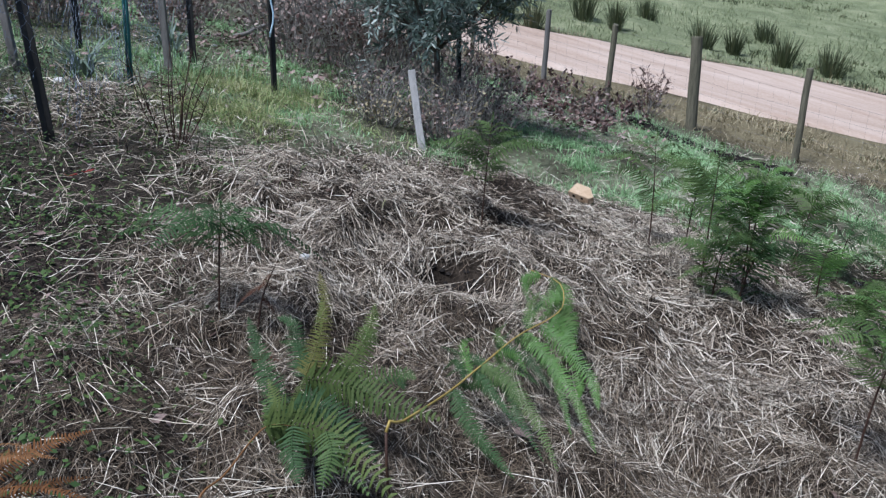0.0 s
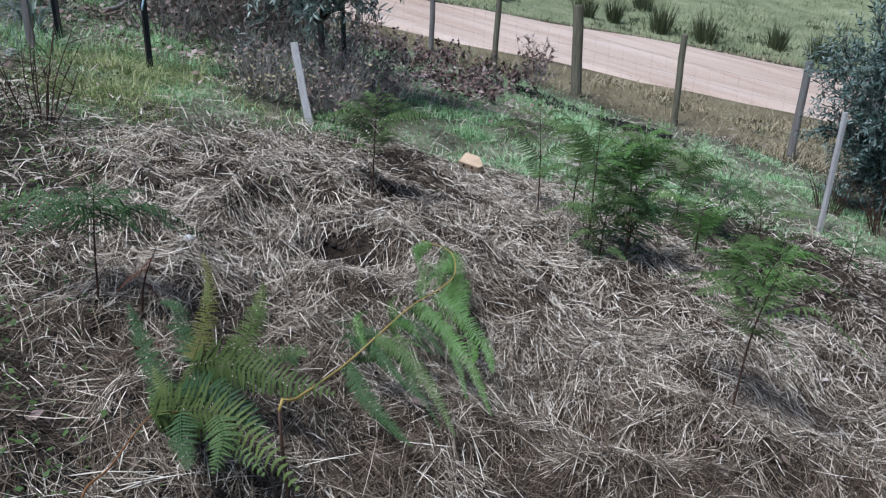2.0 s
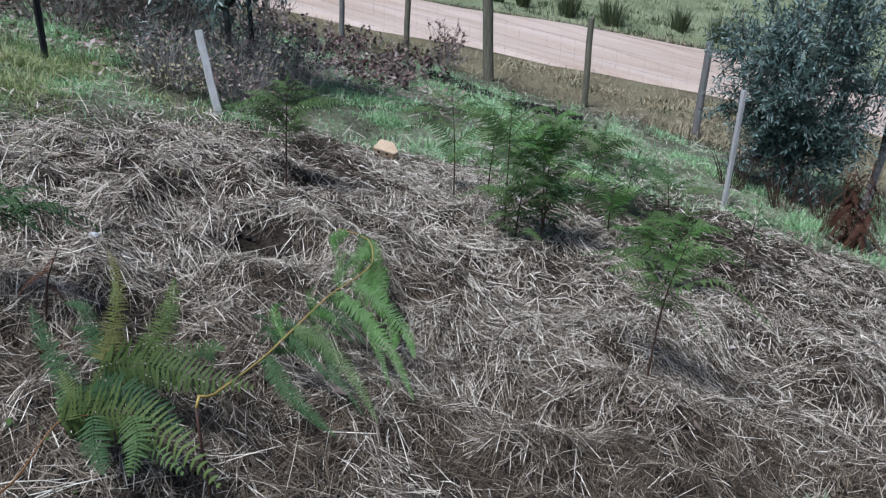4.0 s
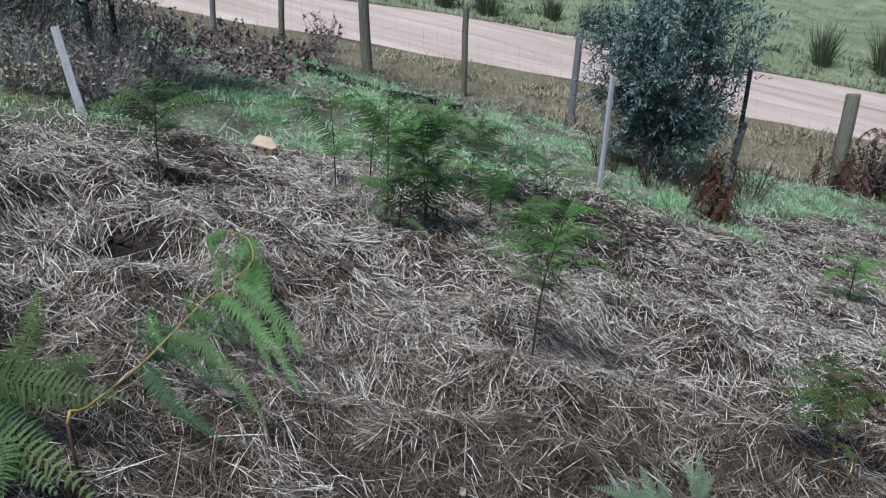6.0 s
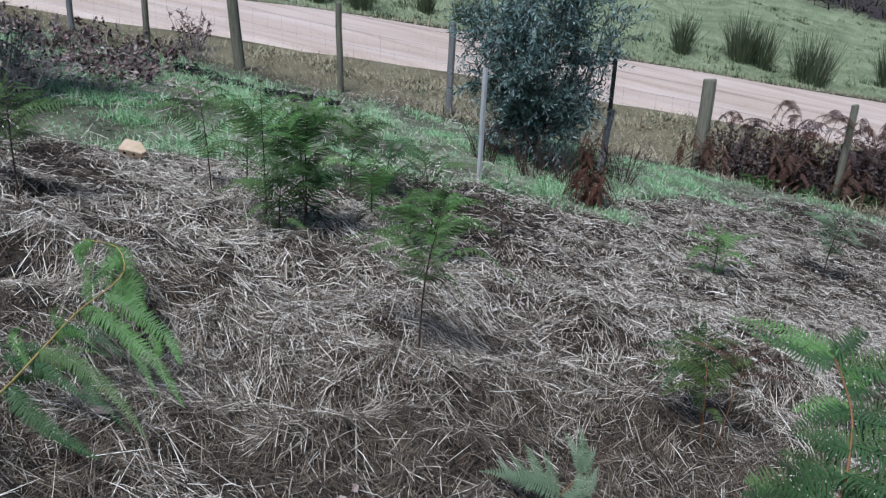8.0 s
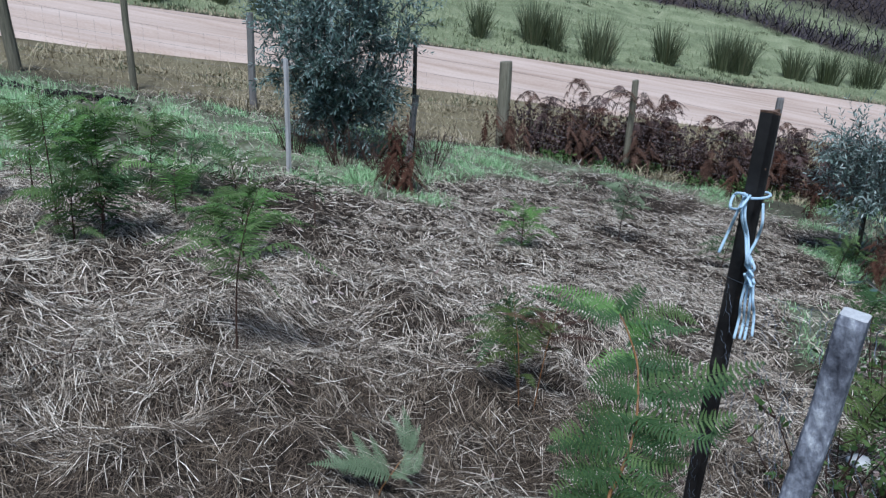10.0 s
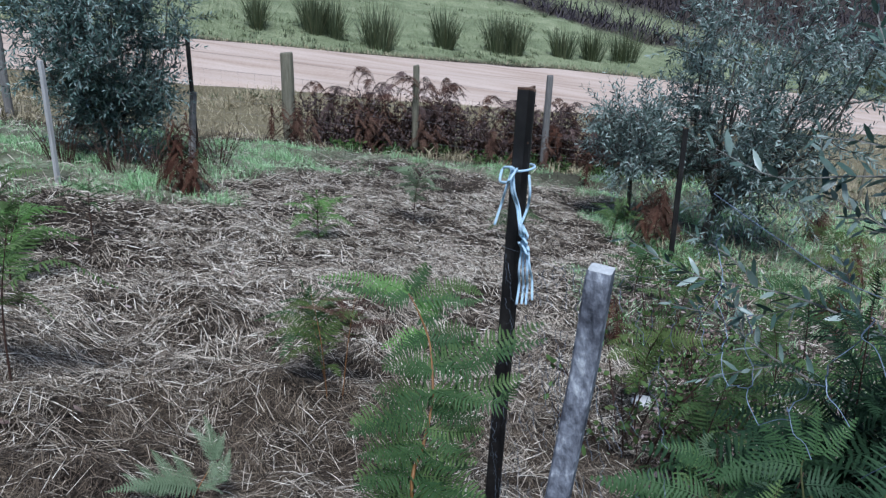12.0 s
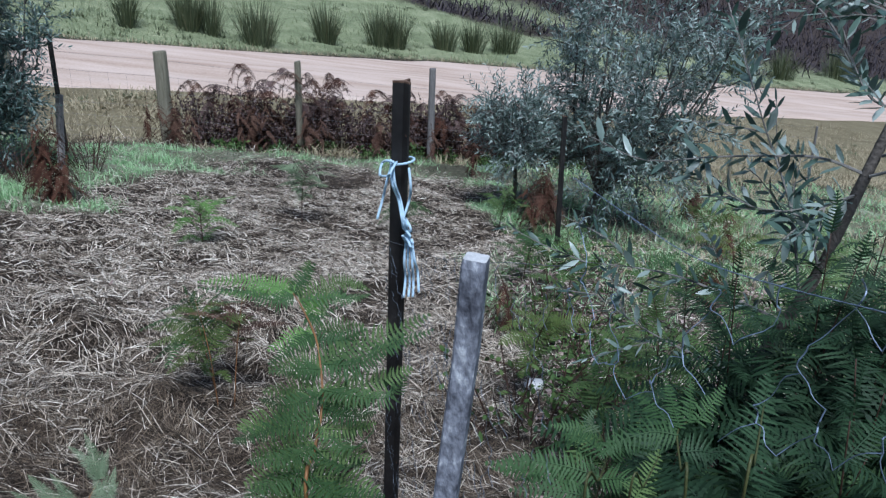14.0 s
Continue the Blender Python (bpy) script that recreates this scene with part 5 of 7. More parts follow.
shrub("bare dark twiggy shrub in yellow grass", -4.16, -0.06, 0.5, 0.26, 12, STEM_DARK, DEAD_LEAF, 71, leaves=0, spread=0.5)
for i, (x, y, h, r, n, lm) in enumerate([(-7.4, 1.75, 0.95, 0.75, 60, DEAD_LEAF), (-8.0, 2.6, 0.8, 0.7, 40, DEAD_LEAF), (-9.6, -1.2, 1.3, 0.9, 60, MOSS), (-9.2, 0.2, 0.9, 0.8, 46, DEAD_LEAF),
                                       (-11.5, 1.4, 1.5, 1.1, 50, DEAD_LEAF), (-12.8, -0.8, 1.6, 1.3, 60, OLIVE), (-8.2, -1.8, 1.2, 0.8, 46, MOSS), (-7.2, -2.0, 1.0, 0.7, 40, OLIVE), (-14.2, 2.4, 1.5, 1.4, 60, OLIVE), (-6.9, -0.9, 0.8, 0.6, 50, DEAD_LEAF), (-7.6, 0.0, 0.7, 0.6, 50, DEAD_LEAF), (-6.2, -1.5, 0.9, 0.6, 46, MOSS), (-5.0, -1.5, 0.7, 0.5, 40, DEAD_LEAF), (-4.3, -1.2, 0.45, 0.4, 36, MOSS), (-8.8, 1.2, 1.0, 0.7, 50, DEAD_LEAF), (-10.2, -2.4, 1.5, 1.0, 50, MOSS)]):
    shrub("tangled grey winter shrub with dry leaves" if lm is DEAD_LEAF else "dense dark green garden shrub", x, y, h, r, int(n * 1.3), TWIG, lm, 80 + i, 0.04, 18)
for i, (x, y, h, r, n) in enumerate([(-5.9, 1.9, 0.55, 0.35, 60), (-6.4, 2.4, 0.5, 0.35, 50), (-5.3, 1.75, 0.42, 0.3, 60), (-5.05, 1.6, 0.32, 0.28, 50), (-5.6, 2.15, 0.5, 0.35, 60), (-5.25, 1.25, 0.3, 0.3, 46), (-5.9, 1.4, 0.45, 0.4, 60)]):
    shrub("low tangle of grey-brown dead stalks", x, y, h, r, n, TWIG, (DEAD_LEAF, DEAD_DUSK, GRASS_DRY)[i % 3], 95 + i, 0.03, 6, "dead_stalks")
for i, (x, y, h, r) in enumerate([(-7.3, 0.95, 0.75, 0.55), (-7.5, 1.45, 0.95, 0.6), (-8.1, 1.3, 1.1, 0.7), (-7.7, 2.0, 0.9, 0.6)]):
    shrub("brown-leaved winter shrub behind the olive", x, y, h, r, 50, TWIG, (DEAD_LEAF, RED_BRUSH)[i % 2], 160 + i, 0.045, 6)
for i, (x, y, h, r) in enumerate([(-10.0, 3.8, 0.3, 0.5), (-9.2, 3.75, 0.26, 0.45), (-8.6, 3.85, 0.24, 0.42), (-7.7, 3.75, 0.2, 0.36), (-7.3, 4.05, 0.26, 0.34), (-8.9, 4.55, 0.3, 0.5), (-9.8, 4.7, 0.3, 0.5), (-8.1, 4.15, 0.2, 0.4), (-7.9, 4.6, 0.28, 0.36), (-6.8, 3.55, 0.12, 0.3)]):
    shrub("cut brush with dry reddish leaves lying on grass", x, y, h, r, 18, TWIG, (RED_BRUSH, DEAD_LEAF, RED_BRUSH)[i % 3], 110 + i, 0.055, 14, "brush_pile", 2.4)
shrub("small leafy shrub beyond the fence", -9.95, 6.35, 0.55, 0.35, 22, STEM_DARK, DEAD_LEAF, 120, 0.05, 12)
shrub("low grey twiggy plant by the fence", -9.3, 5.9, 0.35, 0.4, 26, TWIG, DEAD_LEAF, 121, 0.03, 6)
for i, (x, y) in enumerate([(-3.3, 5.5), (-4.1, 5.4), (-3.6, 5.4), (-3.2, 6.2)]):
    shrub("dry grey stalks round the olive's foot", x, y, 0.42, 0.25, 20, STEM_DARK, DEAD_LEAF, 125 + i, 0.02, 0, "dead_stalks")
for i, (x, y) in enumerate([(0.3, 2.7), (0.75, 3.0), (0.5, 3.7), (1.0, 2.4)]):
    shrub("bramble stems with small leaves under ferns", x, y, 0.45, 0.4, 16, STEM_DARK, MOSS, 135 + i, 0.035, 9, "bramble")


def rush(x, y, h, r, n, seed):
    rng = np.random.default_rng(seed)
    w, o = rng.uniform(0, 6.283, n), r * np.sqrt(rng.random(n))
    px, py = x + 0.55 * o * np.cos(w), y + 0.55 * o * np.sin(w)
    me = blade_mesh("rush_tuft", px - x, py - y, land(px, py) - zat(x, y) - 0.03, w + rng.normal(0, 0.5, n), 1.18 * h * rng.uniform(0.5, 1.05, n), rng.uniform(0.012, 0.022, n),
                    np.clip(90 - 22 * o / r + rng.normal(0, 7, n), 45, 100), rng.normal(-8, 9, n), RUSH)
    ob = new("rush_tuft", me)
    ob.location = (x, y, zat(x, y))
    tagged(ob, "upright dark green rush tuft in pasture", "rush", "rush tufts")


for i, (x, y, h, r) in enumerate([(-8.69, 19.25, 0.95, 0.32), (-7.55, 20.2, 1.05, 0.5), (-7.1, 20.5, 1.0, 0.4), (-6.05, 20.95, 1.1, 0.75), (-4.75, 23.4, 1.05, 0.5), (-3.4, 24.9, 1.1, 0.6), (-2.9, 25.1, 1.05, 0.5), (-1.5, 26.6, 0.85, 0.6),
                                  (-0.6, 27.8, 1.0, 0.6), (0.5, 28.9, 1.1, 0.8), (-12.9, 14.4, 0.7, 0.4), (-12.1, 14.8, 0.8, 0.4), (-15.2, 10.9, 0.75, 0.5), (-14.9, 11.5, 0.75, 0.3), (-14.25, 12.3, 0.9, 0.42), (-13.45, 12.85, 0.85, 0.5),
                                  (-16.9, 8.85, 1.0, 0.5), (-17.1, 6.9, 1.1, 0.7), (-15.9, 7.2, 0.9, 0.4), (-16.2, 9.3, 0.8, 0.3), (10.4, 35, 1.2, 1.0), (13, 37, 1.2, 1.0), (16.5, 39.6, 1.3, 1.2), (5.5, 32, 1.1, 0.9), (3.2, 31, 1.0, 0.8), (-18.5, 11.5, 0.5, 0.4), (-17, 14, 0.5, 0.4)]):
    if 10 <= i < 20:
        h, r = h * 0.72, r * 0.8
    rush(x, y, h, r, 300 if r > 0.45 else 180, 200 + i)


def strap_plant(x, y, h, n, seed):
    rng = np.random.default_rng(seed)
    w = rng.uniform(0, 6.283, n)
    me = blade_mesh("strap_leaf_plant", 0.03 * np.cos(w), 0.03 * np.sin(w), np.full(n, -0.02), w, h * rng.uniform(0.7, 1.2, n), np.full(n, 0.018), rng.uniform(55, 85, n), rng.uniform(-80, -25, n), FLAX)
    ob = new("strap_leaf_plant", me)
    ob.location = on(x, y)
    tagged(ob, "grey-green strap-leaved garden clump behind netting", "plant", "strap-leaved plants")


strap_plant(-5.25, -0.55, 0.32, 46, 301)
strap_plant(-6.6, -0.05, 0.34, 40, 302)
strap_plant(-3.5, -0.95, 0.25, 20, 303)


# ---- soil, brick, stones, leaf ----
def soil_heap(label, line, half, high, n, seed, size=0.04):
    rng = random.Random(seed)
    bd = Build()
    for _ in range(n):
        u = rng.random() * (len(line) - 1)
        k = int(u)
        x = line[k][0] + (line[k + 1][0] - line[k][0]) * (u - k) + rng.gauss(0, half)
        y = line[k][1] + (line[k + 1][1] - line[k][1]) * (u - k) + rng.gauss(0, half)
        r = size * rng.uniform(0.5, 1.5)
        c = Vector((x, y, zat(x, y) + rng.uniform(-0.01, high)))
        v = [c + Vector((math.cos(w) * r * rng.uniform(0.7, 1.2), math.sin(w) * r * rng.uniform(0.7, 1.2), rng.uniform(-0.2, 0.2) * r)) for w in np.linspace(0, 6.283, 7)[:-1]]
        v += [c + Vector((0, 0, r * 0.7)), c - Vector((0, 0, r * 0.7))]
        bd.add(v, [(i, (i + 1) % 6, 6) for i in range(6)] + [((i + 1) % 6, i, 7) for i in range(6)])
    tagged(new("soil_heap", bd.mesh("soil_heap", SOIL)), label, "soil", kind="stuff")


soil_heap("dark freshly turned soil along the fence", [(-8.1, 5.1), (-7.42, 4.95), (-6.95, 5.0), (-6.5, 5.17), (-6.2, 5.45)], 0.10, 0.04, 1500, 401, 0.026)
soil_heap("dark exposed soil in a hollow of the mulch", [(-2.83, 0.83), (-2.80, 0.91), (-2.77, 0.99)], 0.032, 0.010, 380, 402, 0.014)
soil_heap("bare dark soil at the mulch edge", [(-1.75, 0.0), (-1.6, 0.15), (-1.5, 0.3)], 0.09, 0.015, 260, 403, 0.014)


def brick():
    x, y = -4.25, 2.28
    root = thing("broken_brick", on(x, y), "broken orange clay brick lying on straw", "brick")
    bd = Build()
    out = [(-0.085, -0.05), (0.055, -0.058), (0.075, -0.03), (0.02, 0.045), (-0.075, 0.055)]
    h = 0.05
    m = Matrix.Translation((x, y, zat(x, y) + 0.02)) @ Matrix.Rotation(radians(24), 4, Vector((0.48, 0.88, 0))) @ pose(0, 0, 0, 0, 0, 40) @ Matrix.Scale(0.98, 4)
    v = []
    for z, k in ((0, 0.97), (0.004, 1.0), (h - 0.004, 1.0), (h, 0.96)):
        v += [m @ Vector((px * k, py * k, z)) for px, py in out]
    n = len(out)
    bd.add(v, [(i * n + k, i * n + (k + 1) % n, (i + 1) * n + (k + 1) % n, (i + 1) * n + k) for i in range(3) for k in range(n)] + [tuple(range(n - 1, -1, -1)), tuple(range(3 * n, 4 * n))])
    body = part("body", bd.mesh("body", BRICK), root)
    for px in (-0.045, 0.01):
        bd = Build()
        bd.add(*tube([m @ Vector((px, -0.052, 0.03)), m @ Vector((px, -0.0562, 0.03))], 0.008, 10))
        part("core_hole", bd.mesh("core_hole", SOIL), body, "dark round core hole")


brick()


def stone(x, y, r, seed, label="pale rough stone on the ground", dz=0.0):
    rng = random.Random(seed)
    bm = bmesh.new()
    bmesh.ops.create_icosphere(bm, subdivisions=2, radius=1)
    for v in bm.verts:
        k = 1 + 0.35 * noise.noise(v.co * 1.7 + Vector((seed, 0, 0)))
        v.co = Vector((v.co.x * r * k * 1.3, v.co.y * r * k, v.co.z * r * k * 0.65))
    me = bpy.data.meshes.new("stone")
    bm.to_mesh(me)
    bm.free()
    me.materials.append(STONE)
    ob = new("stone", me)
    ob.matrix_basis = pose(x, y, zat(x, y) + r * 0.35 + dz, 0, 0, rng.uniform(0, 360))
    tagged(ob, label, "stone", "pale stones")


for i in range(16):
    stone(-4.55 - 0.09 * i + 0.03 * (i % 3), -0.95 + 0.055 * i + 0.04 * (i % 2), 0.016 + 0.008 * (i * 7 % 3), 500 + i)
for i, (x, y) in enumerate([(-7.2, 0.3), (-7.4, 0.7), (-7.5, 1.0), (-7.3, 0.5)]):
    stone(x, y, 0.025, 530 + i)
stone(0.34, 3.05, 0.036, 540, "white rough stone among ferns", 0.03)
stone(0.42, 2.95, 0.016, 541, "white rough stone among ferns", 0.02)
stone(-2.72, 0.35, 0.017, 542, "small white chip on the straw", 0.02)


def fallen_leaf(x, y, l, turn, seed, mat=DEAD_LEAF, label="dry pinkish-brown leaf lying on straw"):
    bd = Build()
    nx, ny = 7, 5
    v, f = [], []
    for i in range(nx):
        t = i / (nx - 1)
        w = 0.28 * l * math.sin(math.pi * min(1, t * 1.02 + 0.02)) ** 0.8
        for j in range(ny):
            s = j / (ny - 1) * 2 - 1
            v.append((l * (t - 0.5), s * w, 0.02 * l + 0.18 * l * (s * s) * 0.5 + 0.06 * l * math.sin(3 * t + seed)))
    f = [(i * ny + j, (i + 1) * ny + j, (i + 1) * ny + j + 1, i * ny + j + 1) for i in range(nx - 1) for j in range(ny - 1)]
    bd.add(v, f)
    bd.add(*tube([(-l * 0.75, 0, 0.01), (-l * 0.5, 0, 0.03 * l)], 0.0012, 4))
    ob = new("dry_leaf", bd.mesh("dry_leaf", mat, True))
    ob.matrix_basis = pose(x, y, zat(x, y) + 0.025, 4, -6, turn)
    tagged(ob, label, "leaf", "dry leaves")


fallen_leaf(-1.88, 0.83, 0.08, 200, 1)
fallen_leaf(-2.5, -0.35, 0.06, 80, 2)
fallen_leaf(-2.9, -0.5, 0.07, 30, 3)
fallen_leaf(-3.6, -0.4, 0.045, 120, 4, RED_LEAF, "bright red leaf in the weeds")
fallen_leaf(-3.55, -0.46, 0.05, 60, 5, RED_LEAF, "bright red leaf in the weeds")


def stick(label, pts, r, mat=BARK, seed=0, forks=2):
    rng = random.Random(seed)
    line = spline(pts, 14)
    bd = Build()
    bd.add(*tube([p + rand_dir(rng) * r * 0.6 for p in line], [r * (1 - 0.05 * k) for k in range(14)], 6))
    for _ in range(forks):
        p = line[rng.randrange(4, 12)]
        d = ((line[-1] - line[0]).normalized() + rand_dir(rng) * 0.8).normalized()
        bd.add(*tube([p, p + d * r * 14 + rand_dir(rng) * r * 2, p + d * r * 26], [r * 0.6, r * 0.45, r * 0.25], 5))
    ob = new("fallen_stick", bd.mesh("fallen_stick", mat, True))
    tagged(ob, label, "stick", "fallen sticks")


def ground_stick(x, y, l, turn, r, seed, label="thin dark stick lying on the mulch", mat=STEM_DARK):
    c, s = math.cos(radians(turn)), math.sin(radians(turn))
    pts = [(x + c * l * t, y + s * l * t, zat(x + c * l * t, y + s * l * t) + 0.03 + 0.03 * math.sin(3 * t)) for t in (-0.5, -0.2, 0.2, 0.5)]
    stick(label, pts, r, mat, seed)


ground_stick(-3.0, -0.1, 0.6, 70, 0.004, 801)
ground_stick(-3.4, 0.25, 0.5, 120, 0.004, 802)
ground_stick(-2.6, -0.3, 0.7, 15, 0.003, 803)
ground_stick(-2.1, 1.4, 0.4, 60, 0.003, 804)
ground_stick(-3.3, 0.6, 0.45, 150, 0.004, 805)
ground_stick(-2.5, 1.9, 0.35, 20, 0.003, 806)
stick("pale fallen branch leaning in the garden", [(-8.2, 0.55, zat(-8.2, 0.55) + 0.05), (-8.3, 1.0, zat(-8.3, 1.0) + 0.28), (-8.4, 1.7, zat(-8.4, 1.7) + 0.55)], 0.022, TIMBER_GREY, 807, 3)
stick("grey branch lying on the ground", [(-9.0, 0.9, zat(-9, 0.9) + 0.05), (-8.8, 1.5, zat(-8.8, 1.5) + 0.1), (-8.9, 2.1, zat(-8.9, 2.1) + 0.1)], 0.03, BARK, 808, 3)
for i in range(10):
    ground_stick(-7.6 + 0.35 * math.sin(i * 2.1), 3.6 + 0.3 * math.cos(i * 1.7), 0.9, i * 40, 0.007, 820 + i, "cut grey branch in the brush heap", TWIG)

# ---- living ferns ----
FROND = frond_stem("yellow-green bracken frond on a reddish stalk over straw", [(-1.475, -0.056, 0.515), (-1.538, 0.003, 0.539), (-1.629, 0.091, 0.580), (-1.640, 0.155, 0.571)], STEM_ORANGE, 0.0035)
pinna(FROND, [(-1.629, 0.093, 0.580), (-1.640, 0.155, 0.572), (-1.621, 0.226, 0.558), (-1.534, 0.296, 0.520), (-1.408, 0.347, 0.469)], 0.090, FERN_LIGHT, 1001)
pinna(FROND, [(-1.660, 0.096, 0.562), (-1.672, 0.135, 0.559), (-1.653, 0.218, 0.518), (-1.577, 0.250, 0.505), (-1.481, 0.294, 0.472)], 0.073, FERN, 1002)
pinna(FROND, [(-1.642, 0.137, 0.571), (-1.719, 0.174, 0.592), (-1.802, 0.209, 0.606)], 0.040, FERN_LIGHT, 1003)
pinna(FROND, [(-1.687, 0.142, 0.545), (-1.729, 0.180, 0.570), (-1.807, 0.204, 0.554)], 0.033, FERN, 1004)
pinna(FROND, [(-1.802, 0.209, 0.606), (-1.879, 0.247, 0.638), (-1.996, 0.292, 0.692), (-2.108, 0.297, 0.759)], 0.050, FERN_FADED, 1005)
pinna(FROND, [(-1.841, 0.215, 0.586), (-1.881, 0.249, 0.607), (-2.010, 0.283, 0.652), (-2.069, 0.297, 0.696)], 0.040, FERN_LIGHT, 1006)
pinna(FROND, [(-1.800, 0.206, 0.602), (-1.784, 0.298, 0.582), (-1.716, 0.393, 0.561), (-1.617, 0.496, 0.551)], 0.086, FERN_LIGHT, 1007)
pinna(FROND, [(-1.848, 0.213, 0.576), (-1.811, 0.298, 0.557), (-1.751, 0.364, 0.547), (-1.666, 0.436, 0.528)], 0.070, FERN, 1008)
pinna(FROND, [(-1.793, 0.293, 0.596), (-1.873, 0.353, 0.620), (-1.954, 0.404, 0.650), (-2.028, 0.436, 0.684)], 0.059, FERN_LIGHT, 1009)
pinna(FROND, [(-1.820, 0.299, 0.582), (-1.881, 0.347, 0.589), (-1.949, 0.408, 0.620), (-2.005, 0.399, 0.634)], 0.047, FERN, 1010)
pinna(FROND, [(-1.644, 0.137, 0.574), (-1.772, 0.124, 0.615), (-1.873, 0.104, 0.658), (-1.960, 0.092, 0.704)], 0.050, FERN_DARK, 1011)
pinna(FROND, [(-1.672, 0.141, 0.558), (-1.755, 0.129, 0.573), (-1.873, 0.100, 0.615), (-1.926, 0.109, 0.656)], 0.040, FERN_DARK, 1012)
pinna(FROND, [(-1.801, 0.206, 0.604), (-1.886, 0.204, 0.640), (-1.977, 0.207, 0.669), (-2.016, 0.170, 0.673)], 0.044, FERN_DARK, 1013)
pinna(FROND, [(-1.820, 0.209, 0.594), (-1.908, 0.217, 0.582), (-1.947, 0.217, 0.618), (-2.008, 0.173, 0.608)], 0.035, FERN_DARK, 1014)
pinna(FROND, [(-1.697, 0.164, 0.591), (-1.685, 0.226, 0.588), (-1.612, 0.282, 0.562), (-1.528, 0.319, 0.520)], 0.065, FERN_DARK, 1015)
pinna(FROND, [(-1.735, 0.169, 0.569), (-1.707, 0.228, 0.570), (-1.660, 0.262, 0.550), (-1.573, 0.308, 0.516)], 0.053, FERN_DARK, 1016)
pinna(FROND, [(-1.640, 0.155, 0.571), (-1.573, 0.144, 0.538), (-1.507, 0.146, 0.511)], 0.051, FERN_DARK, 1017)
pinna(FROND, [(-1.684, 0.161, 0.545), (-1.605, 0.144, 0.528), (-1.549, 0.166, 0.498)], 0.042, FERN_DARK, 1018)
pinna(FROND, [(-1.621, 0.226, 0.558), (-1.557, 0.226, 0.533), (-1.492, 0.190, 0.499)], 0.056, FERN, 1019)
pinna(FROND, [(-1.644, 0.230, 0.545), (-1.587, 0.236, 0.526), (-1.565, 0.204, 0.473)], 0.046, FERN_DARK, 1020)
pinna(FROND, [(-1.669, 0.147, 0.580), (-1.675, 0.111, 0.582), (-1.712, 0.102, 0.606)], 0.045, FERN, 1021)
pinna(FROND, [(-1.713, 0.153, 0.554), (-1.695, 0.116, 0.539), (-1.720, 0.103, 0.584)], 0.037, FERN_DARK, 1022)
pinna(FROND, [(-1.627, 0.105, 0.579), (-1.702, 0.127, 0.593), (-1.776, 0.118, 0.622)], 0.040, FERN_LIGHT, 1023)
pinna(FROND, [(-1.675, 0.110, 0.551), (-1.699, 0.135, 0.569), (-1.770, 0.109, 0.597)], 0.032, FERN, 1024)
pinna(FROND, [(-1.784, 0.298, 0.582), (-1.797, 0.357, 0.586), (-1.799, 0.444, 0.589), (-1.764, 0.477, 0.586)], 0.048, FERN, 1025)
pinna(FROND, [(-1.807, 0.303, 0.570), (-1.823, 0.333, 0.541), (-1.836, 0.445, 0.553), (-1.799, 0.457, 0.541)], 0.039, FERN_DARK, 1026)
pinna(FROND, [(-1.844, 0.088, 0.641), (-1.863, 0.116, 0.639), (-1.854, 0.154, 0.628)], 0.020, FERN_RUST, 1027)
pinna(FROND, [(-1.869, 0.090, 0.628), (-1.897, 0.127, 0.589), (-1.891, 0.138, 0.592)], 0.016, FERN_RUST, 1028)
FROND = frond_stem("bright green bracken frond arching over straw on a golden stalk", [(-1.571, 0.351, 0.560), (-1.601, 0.395, 0.568), (-1.685, 0.475, 0.547), (-1.836, 0.600, 0.503), (-1.981, 0.749, 0.495), (-2.127, 0.917, 0.499), (-2.210, 1.052, 0.502), (-2.271, 1.139, 0.520), (-2.386, 1.179, 0.557), (-2.501, 1.120, 0.568)], STEM_GOLD, 0.0042)
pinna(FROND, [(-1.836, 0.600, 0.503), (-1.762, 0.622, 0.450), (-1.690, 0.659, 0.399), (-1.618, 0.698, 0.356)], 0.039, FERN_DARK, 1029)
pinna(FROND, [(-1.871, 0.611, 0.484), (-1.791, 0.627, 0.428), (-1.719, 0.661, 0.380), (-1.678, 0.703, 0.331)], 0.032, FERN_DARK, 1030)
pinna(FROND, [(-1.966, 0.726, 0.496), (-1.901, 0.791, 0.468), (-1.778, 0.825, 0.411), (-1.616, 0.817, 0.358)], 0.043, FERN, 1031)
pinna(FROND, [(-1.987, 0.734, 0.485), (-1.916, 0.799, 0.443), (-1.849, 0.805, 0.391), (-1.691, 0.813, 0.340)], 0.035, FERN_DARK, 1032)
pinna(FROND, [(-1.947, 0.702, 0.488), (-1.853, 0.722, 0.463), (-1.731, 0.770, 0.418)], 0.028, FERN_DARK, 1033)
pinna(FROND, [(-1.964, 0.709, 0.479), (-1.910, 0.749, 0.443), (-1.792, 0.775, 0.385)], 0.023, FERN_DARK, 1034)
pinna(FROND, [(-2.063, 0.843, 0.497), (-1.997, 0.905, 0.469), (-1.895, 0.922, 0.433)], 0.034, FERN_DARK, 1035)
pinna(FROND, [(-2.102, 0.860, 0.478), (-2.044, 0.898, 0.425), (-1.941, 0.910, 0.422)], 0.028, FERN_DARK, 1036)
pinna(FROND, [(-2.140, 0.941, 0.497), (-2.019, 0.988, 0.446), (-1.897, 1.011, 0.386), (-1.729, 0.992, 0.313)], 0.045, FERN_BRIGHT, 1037)
